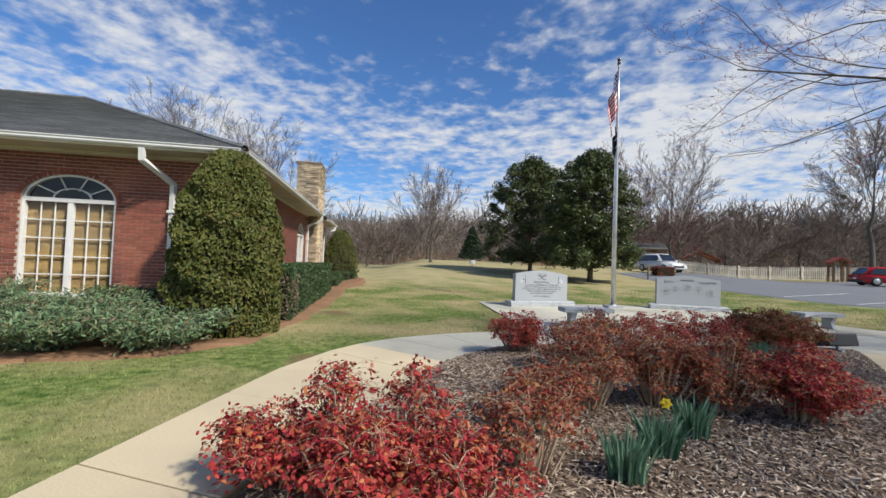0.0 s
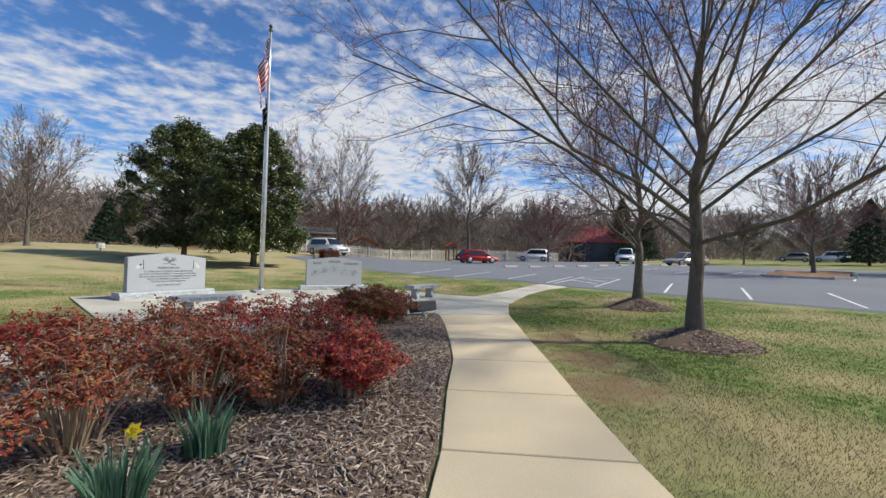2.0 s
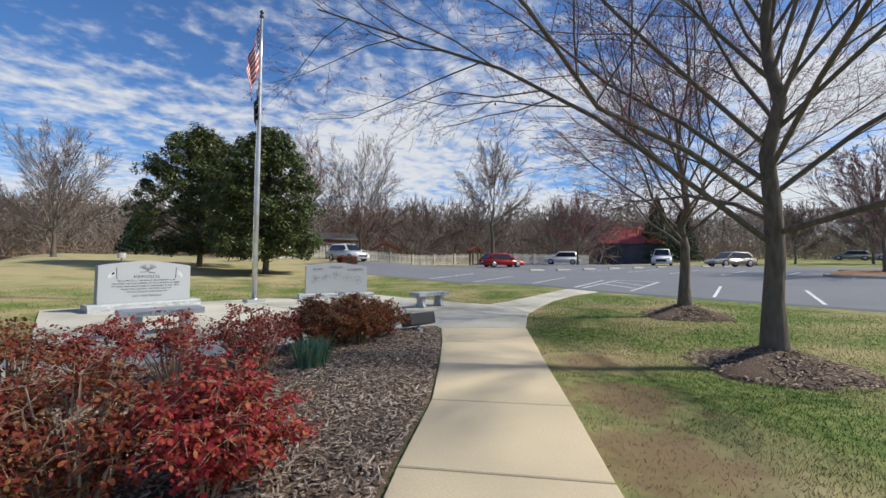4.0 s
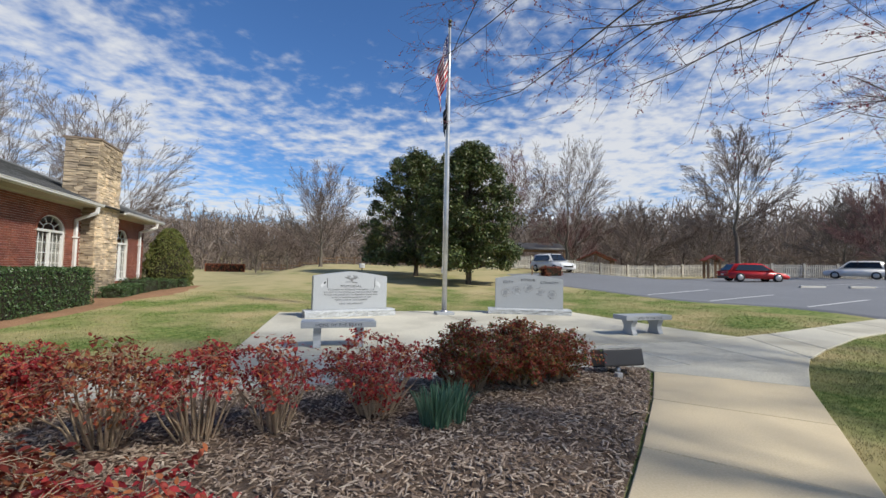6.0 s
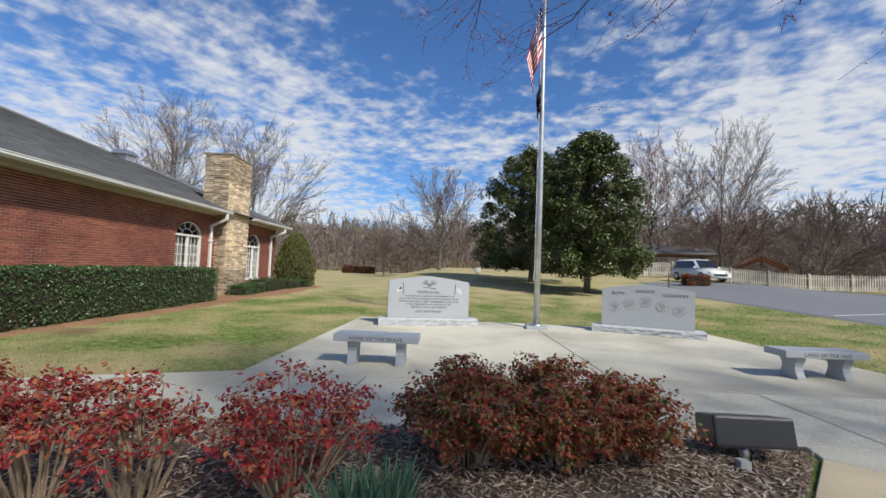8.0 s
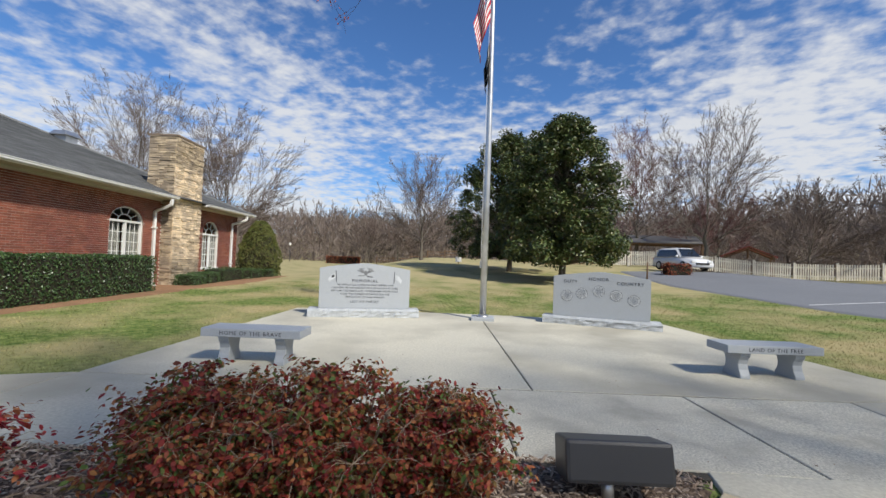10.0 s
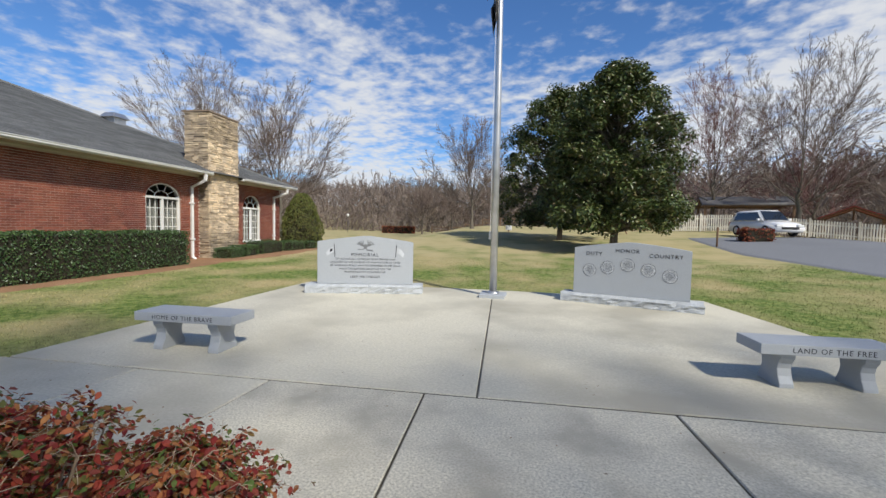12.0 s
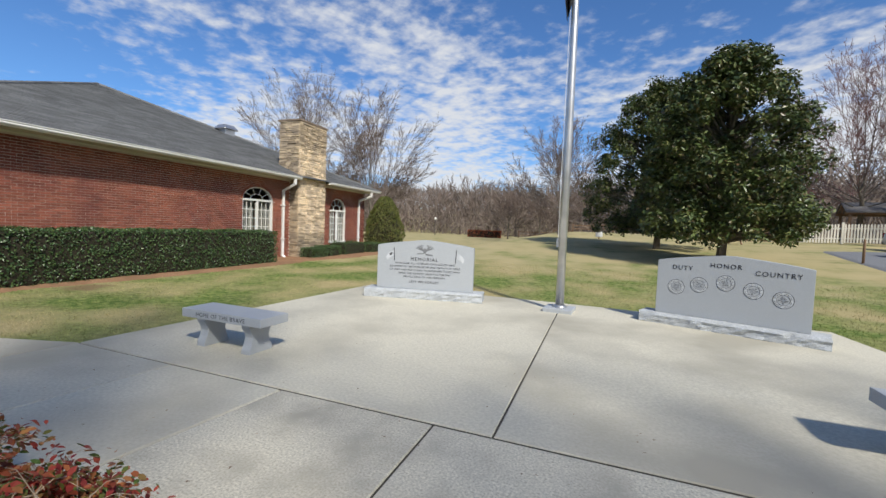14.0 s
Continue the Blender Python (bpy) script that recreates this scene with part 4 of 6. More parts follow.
def downspout(points):
    V, F = [], []
    for p, q in zip(points, points[1:]):
        p, q = Vector(p), Vector(q)
        tube([p - (q - p).normalized() * 0.02, q + (q - p).normalized() * 0.02], [0.062, 0.062], 4, V, F)
    ds = mesh_ob("downspout", V, F, WHITE, house)
    for z in (0.8, 2.2):
        x, y = points[2][0], points[2][1]
        part("strap", box(x - 0.075, x + 0.075, y - 0.075, y + 0.075, z, z + 0.05, 0.004), WHITE, ds)


downspout([(0.68, 1.30, ZT + 0.06), (0.66, 1.30, ZT - 0.14), (0.07, 1.30, ZT - 0.42), (0.07, 1.30, 0.12), (0.20, 1.30, 0.03)])
downspout([(0.68, 7.55, ZT + 0.06), (0.66, 7.55, ZT - 0.14), (0.07, 7.25, ZT - 0.42), (0.07, 7.25, 0.10), (0.20, 7.25, 0.03)])
downspout([(-1.12, U0 - OV - 0.06, ZT + 0.06), (-1.12, U0 - OV - 0.04, ZT - 0.14), (-0.82, U0 - 0.07, ZT - 0.48), (-0.82, U0 - 0.07, 0.10), (-0.82, U0 - 0.2, 0.03)])

# hipped roof in stepped shingle courses
RX, RY, RZ = -7.95, -0.94, 7.13
E0, S0, N0 = OV + 0.05, U0 - OV - 0.05, U1 + OV + 0.05


def roof_face(a, b, c, d, seed):
    """Courses from the eave a-b up to the ridge d-c, broken into shingles."""
    a, b, c, d = (Vector(p) for p in (a, b, c, d))
    up = ((d - a) + (c - b)) / 2
    nrm = (b - a).cross(d - a).normalized()
    rng = random.Random(seed)
    V, F = [], []
    n = int(up.length / 0.145)
    for i in range(n):
        t0, t1 = i / n, min(1, (i + 1.12) / n)
        p0, p1 = a.lerp(d, t0), b.lerp(c, t0)
        q0, q1 = a.lerp(d, t1), b.lerp(c, t1)
        length = (p1 - p0).length
        s = 0.0
        while s < 1 and length > 0.1:
            e = min(1, s + rng.uniform(0.25, 0.9) / length)
            k = len(V)
            lift = 0.014 + rng.uniform(0, 0.004)
            x0, x1 = p0.lerp(p1, s), p0.lerp(p1, e)
            y0, y1 = q0.lerp(q1, s), q0.lerp(q1, e)
            V += [x0 + nrm * lift, x1 + nrm * lift, y1 + nrm * 0.002, y0 + nrm * 0.002, x0 - nrm * 0.01, x1 - nrm * 0.01]
            F += [(k, k + 1, k + 2, k + 3), (k + 4, k + 5, k + 1, k)]
            s = e + 0.004 / length
    ob = mesh_ob("shingles", V, F, SHINGLE, roof)
    tagged(ob, kind="stuff")


bm = bmesh.new()
R = {k: bm.verts.new(p) for k, p in dict(se=(E0, S0, EAVE), ne=(E0, N0, EAVE), nw=(VW - 0.9, N0, EAVE), sw=(VW - 0.9, S0, EAVE), r0=(RX, RY, RZ), r1=(VW + 8, RY, RZ)).items()}
for q in (("se", "ne", "r0"), ("ne", "nw", "r1", "r0"), ("nw", "sw", "r1"), ("sw", "se", "r0", "r1"), ("se", "sw", "nw", "ne")):
    bm.faces.new([R[i] for i in q])
roof = part("roof", bm, SHINGLE, house, "grey asphalt shingle hip roof")
roof_face((E0, S0, EAVE), (E0, N0, EAVE), (RX, RY, RZ), (RX, RY, RZ), 5)
roof_face((VW - 0.9, S0, EAVE), (E0, S0, EAVE), (RX, RY, RZ), (VW + 8, RY, RZ), 6)
roof_face((E0, N0, EAVE), (VW - 0.9, N0, EAVE), (VW + 8, RY, RZ), (RX, RY, RZ), 7)
V, F = [], []
for p, q in (((E0, S0, EAVE), (RX, RY, RZ)), ((E0, N0, EAVE), (RX, RY, RZ)), ((RX, RY, RZ), (VW + 8, RY, RZ))):
    p, q = Vector(p), Vector(q)
    n = int((q - p).length / 0.3)
    for i in range(n):
        x, y = p.lerp(q, i / n), p.lerp(q, (i + 1.1) / n)
        tube([x + Vector((0, 0, 0.0)), y + Vector((0, 0, -0.01))], [0.075, 0.075], 6, V, F)
mesh_ob("ridge_cap", V, F, SHINGLE, roof)
vm = pose(-4.64, 2.68, 5.66)
bm = box(-0.26, 0.26, -0.28, 0.28, -0.9, 0.24, 0.01, m=vm)
vent = part("roof_vent", bm, ALU, house, "galvanised box roof vent")
bm = box(-0.38, 0.38, -0.42, 0.42, 0.22, 0.44, 0.0)
for v in bm.verts:
    if v.co.z > 0.35:
        v.co.x *= 0.62
        v.co.y *= 0.62
bmesh.ops.bevel(bm, geom=bm.edges[:], offset=0.02, segments=1, affect="EDGES")
bmesh.ops.transform(bm, matrix=vm, verts=bm.verts)
part("hood", bm, ALU, vent)

# stone chimney
chim = thing("chimney")
chim.parent = house
chim["label"] = "tall tan stacked-stone chimney on the east wall"
part("core", box(-0.62, 0.42, CH0 + 0.03, CH1 - 0.03, -0.3, 5.86), MORTAR, chim)
rng = random.Random(9)
slabm = [bpy.data.meshes.new("stone") for _ in range(6)]
for k, me in enumerate(slabm):
    bm = box(-0.05, 0.05, -0.5, 0.5, 0, 1, 0)
    for v in bm.verts:
        if v.co.x > 0:
            v.co.y *= rng.uniform(0.93, 1.0)
            v.co.z = min(max(v.co.z + rng.uniform(-0.08, 0.08), 0.03), 0.97)
            v.co.x += rng.uniform(-0.012, 0.012)
    bm.to_mesh(me)
    bm.free()
    me.materials.append(STONE)
V, F = [], []
count = 0
for face in ("e", "s", "n"):
    z = -0.05
    while z < 5.84:
        h = min(rng.choice((0.045, 0.06, 0.07, 0.085, 0.11)), 5.86 - z)
        lo, hi = (CH0, CH1) if face == "e" else (-0.62, 0.42)
        s = lo - 0.0
        while s < hi - 0.01:
            ln = min(rng.uniform(0.14, 0.5), hi - s)
            if hi - s - ln < 0.1:
                ln = hi - s
            proud = rng.uniform(-0.022, 0.022)
            me = slabm[rng.randrange(6)]
            if face == "e":
                m = Matrix.Translation((0.42 + proud, s + ln / 2, z)) @ Matrix.Diagonal((1, ln - 0.008, h - 0.008, 1))
            elif face == "s":
                m = Matrix.Translation((s + ln / 2, CH0 + 0.03 - proud, z)) @ Matrix.Rotation(-math.pi / 2, 4, "Z") @ Matrix.Diagonal((1, ln - 0.008, h - 0.008, 1))
            else:
                m = Matrix.Translation((s + ln / 2, CH1 - 0.03 + proud, z)) @ Matrix.Rotation(math.pi / 2, 4, "Z") @ Matrix.Diagonal((1, ln - 0.008, h - 0.008, 1))
            skip = face != "e" and s + ln < 0.0 and z < 3.2
            if not skip:
                if face == "e" and z > 1.0 and count < 300:
                    ob = new("stone", me)
                    ob.parent = chim
                    ob.matrix_local = m
                    count += 1
                else:
                    k = len(V)
                    V += [m @ v.co for v in me.vertices]
                    F += [tuple(k + i for i in p.vertices) for p in me.polygons]
            s += ln
        z += h
tagged(mesh_ob("stonework", V, F, STONE, chim), kind="stuff")
part("cap", box(-0.70, 0.50, CH0 - 0.05, CH1 + 0.05, 5.86, 5.93, 0.01), mat("cap stone", (0.20, 0.15, 0.11), (0.29, 0.22, 0.16), 3, 0.9, 0.3), chim, "thin brown cap slab")
bricks(wall_e, U0, U1, 0.02, ZT + 0.05, WIN_E, east, None, 2, holes=((CH0, CH1),))
bricks(wall_s, -12.0, 0.0, 0.02, ZT + 0.05, WIN_S, south, (-1.95, -0.35, 0.4, 3.1), 3)


# ---- planting ----
def leaves_mesh(name, centres, normals, lengths, widths, material, parent=None, label="", seed=0, droop=0.0, oval=False):
    """Pointed leaves, one four- or six-cornered blade each, lying along random directions in the plane across their normals."""
    rng = np.random.default_rng(seed)
    c = np.asarray(centres, float)
    n = np.asarray(normals, float)
    n = n / (np.linalg.norm(n, axis=1, keepdims=True) + 1e-9)
    k = len(c)
    r = rng.normal(size=(k, 3))
    r[:, 2] -= droop
    a = r - n * (r * n).sum(1, keepdims=True)
    a /= np.linalg.norm(a, axis=1, keepdims=True) + 1e-9
    b = np.cross(n, a)
    L = np.broadcast_to(np.asarray(lengths, float), (k,))[:, None]
    W = np.broadcast_to(np.asarray(widths, float), (k,))[:, None]
    V = np.stack([c - a * L / 2, c + b * W / 2 + n * W * 0.15, c + a * L / 2, c - b * W / 2 + n * W * 0.15], 1).reshape(-1, 3)
    F = np.arange(4 * k).reshape(-1, 4)
    if oval:
        up = n * W * 0.15
        V = np.stack([c - a * L / 2, c - a * L * .18 + b * W / 2 + up, c + a * L * .16 + b * W * .46 + up, c + a * L / 2,
                      c + a * L * .16 - b * W * .46 + up, c - a * L * .18 - b * W / 2 + up], 1).reshape(-1, 3)
        F = np.arange(6 * k).reshape(-1, 6)
    return mesh_ob(name, V.tolist(), F.tolist(), material, parent, label)


NAND = {
    "red": leaf_mat("nandina red", [(0.147, 0.015, 0.019), (0.333, 0.027, 0.035), (0.481, 0.051, 0.051), (0.240, 0.020, 0.026), (0.536, 0.079, 0.055), (0.389, 0.035, 0.041), (0.574, 0.222, 0.079), (0.278, 0.027, 0.030)], 0.5, 0.28, 0.25),
    "rust": leaf_mat("nandina rust", [(0.140, 0.025, 0.018), (0.282, 0.049, 0.030), (0.365, 0.108, 0.046), (0.166, 0.023, 0.023), (0.381, 0.199, 0.070), (0.248, 0.033, 0.030)], 0.55, 0.28, 0.25),
    "mixed": leaf_mat("nandina mixed", [(0.146, 0.020, 0.020), (0.338, 0.051, 0.034), (0.152, 0.130, 0.031), (0.101, 0.169, 0.039), (0.383, 0.054, 0.039), (0.450, 0.214, 0.068), (0.270, 0.034, 0.034), (0.191, 0.068, 0.034)], 0.55, 0.25, 0.22),
}
STEM = mat("nandina stem", (0.36, 0.265, 0.175), (0.52, 0.40, 0.275), 6, 0.85, 0.1)


def nandina(x, y, r, h, tone, seed, leggy=0.5, label="", dense=1.0):
    """A heavenly-bamboo shrub: bare canes that fan out, with layered sprays of narrow leaflets at their heads."""
    rng = random.Random(seed)
    z0 = bed_height(x, y) - 0.01
    bush = thing("nandina_shrub", pose(x, y, z0), label, "shrub", "nandina shrubs in the bed")
    V, F, C, N, S = [], [], [], [], []
    canes = int((30 + 14 * leggy) * dense * (0.6 + r))
    for i in range(canes):
        a = rng.uniform(0, 2 * math.pi)
        q = math.sqrt(rng.random())
        bx, by = 0.32 * r * q * math.cos(a), 0.32 * r * q * math.sin(a)
        tx, ty = r * q * 0.92 * math.cos(a) + rng.uniform(-.06, .06), r * q * 0.92 * math.sin(a) + rng.uniform(-.06, .06)
        top = h * (1.0 - 0.42 * q * q) * rng.uniform(0.72, 1.05)
        mid = (bx * .5 + tx * .5 + rng.uniform(-.03, .03), by * .5 + ty * .5 + rng.uniform(-.03, .03), top * 0.55)
        tube([(bx, by, -0.02), mid, (tx, ty, top)], [0.009, 0.007, 0.004], 4, V, F)
        # heads: one at the top, one or two lower down
        heads = [(tx, ty, top, 1.0)]
        for _ in range(rng.choice((1, 2, 3)) if rng.random() > 0.25 + leggy * 0.55 else 0):
            t = rng.uniform(0.35, 0.9)
            heads.append((bx + (tx - bx) * t + rng.uniform(-.10, .10), by + (ty - by) * t + rng.uniform(-.10, .10), top * t, 0.8))
        for hx, hy, hz, sc in heads:
            for _ in range(rng.randint(6, 9)):
                b = rng.uniform(0, 2 * math.pi)
                el = rng.uniform(-0.25, 0.8)
                ln = rng.uniform(0.09, 0.19) * sc
                d = Vector((math.cos(b) * math.cos(el), math.sin(b) * math.cos(el), math.sin(el)))
                e = Vector((hx, hy, hz)) + d * ln - Vector((0, 0, 0.25 * ln))
                tube([(hx, hy, hz), (Vector((hx, hy, hz)) + d * ln * 0.6), e], [0.002, 0.0015, 0.001], 3, V, F)
                for k in range(rng.randint(9, 12) if leggy < 0.75 else rng.randint(6, 9)):
                    t = rng.uniform(0.4, 1.1)
                    p = Vector((hx, hy, hz)) + (e - Vector((hx, hy, hz))) * t + Vector((rng.gauss(0, .022), rng.gauss(0, .022), rng.gauss(0, .014)))
                    C.append(p)
                    N.append((d.x * .5 + rng.gauss(0, .5), d.y * .5 + rng.gauss(0, .5), 0.8 + rng.gauss(0, .3)))
                    S.append(rng.uniform(0.024, 0.046))
    mesh_ob("woody_base", V, F, STEM, bush, "bare grey-brown canes")
    S = np.array(S)
    leaves_mesh("foliage", C, N, S, S * 0.50, NAND[tone], bush, "", seed, droop=0.7, oval=True)
    return bush


RL = "leggy nandina shrub with deep red leaflets on bare canes"
BL = "twiggy nandina shrub with rust-brown dry leaflets"
ML = "dense nandina shrub, red, orange and green leaflets"
for i, (x, y, r, h, tone, leg, dn, lab) in enumerate((
        (-7.85, -12.0, 0.36, 0.56, "red", 0.4, 1.0, RL), (-7.28, -12.35, 0.46, 0.60, "red", 0.3, 1.15, RL), (-6.72, -12.40, 0.34, 0.56, "red", 0.7, 0.8, RL),
        (-7.52, -11.9, 0.17, 0.84, "red", 1.4, 0.4, RL), (-7.02, -11.95, 0.22, 0.72, "red", 1.3, 0.55, RL),
        (-6.25, -11.95, 0.32, 0.70, "rust", 1.4, 0.7, BL), (-5.95, -11.25, 0.30, 0.68, "rust", 1.3, 0.7, BL), (-5.35, -10.62, 0.42, 0.84, "rust", 1.4, 1.0, BL),
        (-5.50, -8.05, 0.42, 0.72, "red", 0.2, 1.2, RL), (-4.45, -8.75, 0.42, 0.78, "rust", 1.3, 0.8, BL), (-5.05, -9.3, 0.36, 0.76, "rust", 1.3, 0.8, BL),
        (-4.62, -10.55, 0.44, 0.82, "rust", 1.1, 1.0, BL), (-4.02, -10.62, 0.42, 0.80, "rust", 0.8, 1.1, BL), (-3.46, -10.85, 0.44, 0.74, "red", 0.4, 1.4, RL),
        (-3.85, -8.70, 0.38, 0.80, "red", 1.4, 0.75, RL), (-3.32, -8.62, 0.30, 0.78, "red", 1.4, 0.7, RL), (-2.52, -8.36, 0.44, 0.76, "red", 1.0, 1.0, RL),
        (-1.50, -7.70, 0.48, 0.78, "mixed", 0.0, 2.1, ML), (-0.80, -7.60, 0.46, 0.80, "mixed", 0.0, 2.1, ML), (-0.30, -7.42, 0.36, 0.66, "mixed", 0.0, 1.8, ML))):
    nandina(x, y, r, h - (0.14 if i < 3 else 0.08), tone, 100 + i, leg, lab, dn)

# daffodil clumps
BLADE = leaf_mat("daffodil blades", [(0.078, 0.169, 0.098), (0.130, 0.247, 0.156), (0.195, 0.325, 0.208)], 0.45, 0.25)
YELLOW = leaf_mat("daffodil petals", [(0.75, 0.55, 0.02), (0.85, 0.66, 0.03)], 0.5, 0.3)


def daffodil(x, y, r, h, seed, flower=False):
    rng = random.Random(seed)
    cl = thing("daffodil_clump", pose(x, y, bed_height(x, y) - 0.005), "upright blue-green daffodil leaves in the mulch" if not flower else "blue-green daffodil clump with one yellow flower", "flower clump", "daffodil clumps")
    V, F = [], []
    for _ in range(150):
        a, q = rng.uniform(0, 6.28), math.sqrt(rng.random())
        bx, by = r * .6 * q * math.cos(a), r * .6 * q * math.sin(a)
        lean = rng.uniform(0.0, 0.45) * q + 0.05
        hh = h * rng.uniform(0.6, 1.05)
        w = rng.uniform(0.005, 0.009)
        tw = rng.uniform(0, 6.28)
        sx, sy = math.cos(tw) * w, math.sin(tw) * w
        k = len(V)
        for t, ww in ((0, 1), (0.35, 1.05), (0.7, 0.9), (0.93, 0.55), (1.0, 0.1)):
            px, py = bx + hh * lean * t * t * math.cos(a), by + hh * lean * t * t * math.sin(a)
            V += [(px - sx * ww, py - sy * ww, hh * t), (px + sx * ww, py + sy * ww, hh * t)]
        for i in range(4):
            F.append((k + 2 * i, k + 2 * i + 1, k + 2 * i + 3, k + 2 * i + 2))
    mesh_ob("leaf_tuft", V, F, BLADE, cl)
    if flower:
        V, F = [], []
        tube([(0.02, 0.03, 0), (0.03, 0.04, 0.25), (0.06, 0.03, 0.36)], [0.005, 0.004, 0.004], 5, V, F)
        mesh_ob("flower_stalk", V, F, BLADE, cl)
        bm = bmesh.new()
        for k in range(6):
            a = k * math.pi / 3
            d = Vector((math.cos(a), math.sin(a), 0))
            n = Vector((-math.sin(a), math.cos(a), 0))
            bm.faces.new([bm.verts.new(p) for p in (d * 0.008, d * 0.025 + n * 0.016 + Vector((0, 0, .006)), d * 0.048 + Vector((0, 0, -.002)), d * 0.025 - n * 0.016 + Vector((0, 0, .006)))])
        lathe([(0.008, 0.0), (0.012, 0.015), (0.019, 0.026), (0.017, 0.026), (0.010, 0.016)], 10, bm)
        bmesh.ops.transform(bm, matrix=pose(0.06, 0.03, 0.365, 60, 0, -40), verts=bm.verts)
        part("flower", bm, YELLOW, cl, "single yellow daffodil bloom")


for i, (x, y, fl) in enumerate(((-5.66, -12.0, False), (-5.22, -11.62, True), (-4.72, -11.25, False), (-2.05, -8.72, False), (-1.88, -8.60, False))):
    daffodil(x, y, 0.20, 0.30 if i < 3 else 0.34, 40 + i, fl)


# ---- clipped and evergreen shrubs ----
HEDGE = leaf_mat("hedge leaves", [(0.023, 0.052, 0.016), (0.040, 0.081, 0.023), (0.063, 0.115, 0.035), (0.103, 0.161, 0.052)], 0.38, 0.15, 0.5)
ARBOR = leaf_mat("arborvitae sprays", [(0.056, 0.073, 0.013), (0.096, 0.117, 0.022), (0.135, 0.146, 0.028), (0.112, 0.084, 0.022)], 0.65, 0.15)
JUNI = leaf_mat("juniper sprays", [(0.068, 0.126, 0.059), (0.126, 0.203, 0.092), (0.203, 0.288, 0.144), (0.169, 0.126, 0.068)], 0.7, 0.1)
# near-black fill: the shade deep among the leaves is put into its colour
DARKCORE = mat("inner shade", (0.018, 0.016, 0.010), (0.04, 0.034, 0.02), 6, 0.95, 0.5)


def box_hedge(name, m, sx, sy, sz, n, leaf, material, label, category="hedge", group="", seed=1, wob=0.06):
    """A sheared block of leaves round a solid core coloured dark as inner shade; origin at the base centre."""
    hd = thing(name, m, label, category, group)
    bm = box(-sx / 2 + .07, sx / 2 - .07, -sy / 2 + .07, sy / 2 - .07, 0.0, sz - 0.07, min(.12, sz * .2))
    part("shade_core", bm, DARKCORE, hd)
    rng = np.random.default_rng(seed)
    areas = np.array([sx * sy, sx * sz, sx * sz, sy * sz, sy * sz])
    face = rng.choice(5, n, p=areas / areas.sum())
    u, v = rng.random(n) - .5, rng.random(n)
    C = np.zeros((n, 3)); N = np.zeros((n, 3))
    for f, (ax, sg) in enumerate(((2, 1), (1, -1), (1, 1), (0, -1), (0, 1))):
        k = face == f
        if f == 0:
            C[k] = np.stack([u[k] * sx, (v[k] - .5) * sy, np.full(k.sum(), sz)], 1); N[k] = (0, 0, 1)
        elif ax == 1:
            C[k] = np.stack([u[k] * sx, np.full(k.sum(), sg * sy / 2), v[k] * sz], 1); N[k] = (0, sg, 0.25)
        else:
            C[k] = np.stack([np.full(k.sum(), sg * sx / 2), u[k] * sy, v[k] * sz], 1); N[k] = (sg, 0, 0.25)
    # rounded corners and an uneven skin
    edge = np.maximum(0, np.abs(C[:, 0]) - (sx / 2 - .12)) + np.maximum(0, np.abs(C[:, 1]) - (sy / 2 - .12))
    C[:, 2] -= np.where(face == 0, edge ** 2 * 2.5, 0)
    wave = np.sin(C[:, 0] * 5.1 + seed) * np.cos(C[:, 1] * 4.3) * np.sin(C[:, 2] * 6 + 1)
    C += N * (wave[:, None] * wob * .6 - np.abs(rng.normal(size=(n, 1))) * wob)
    N = N + rng.normal(size=(n, 3)) * 0.75
    L = rng.uniform(.7, 1.3, n) * leaf
    leaves_mesh("foliage", C, N, L, L * .62, material, hd, "", seed)
    return hd


def hloc(v, u, z=0.0, rz=0.0):
    p = HM @ Vector((v, u, z))
    return pose(p.x, p.y, height(p.x, p.y) - 0.02, 0, 0, 6.5 + rz)


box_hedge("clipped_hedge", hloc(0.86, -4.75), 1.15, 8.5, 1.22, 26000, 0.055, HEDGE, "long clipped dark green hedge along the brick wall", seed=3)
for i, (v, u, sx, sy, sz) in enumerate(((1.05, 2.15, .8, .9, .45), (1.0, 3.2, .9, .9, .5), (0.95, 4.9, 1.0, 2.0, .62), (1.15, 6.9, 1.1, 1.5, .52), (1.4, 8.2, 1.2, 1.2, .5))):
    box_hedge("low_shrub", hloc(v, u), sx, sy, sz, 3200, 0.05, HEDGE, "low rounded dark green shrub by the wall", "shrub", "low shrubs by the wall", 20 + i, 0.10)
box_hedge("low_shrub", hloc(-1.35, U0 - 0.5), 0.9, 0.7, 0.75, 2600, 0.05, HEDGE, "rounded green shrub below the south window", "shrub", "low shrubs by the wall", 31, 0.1)


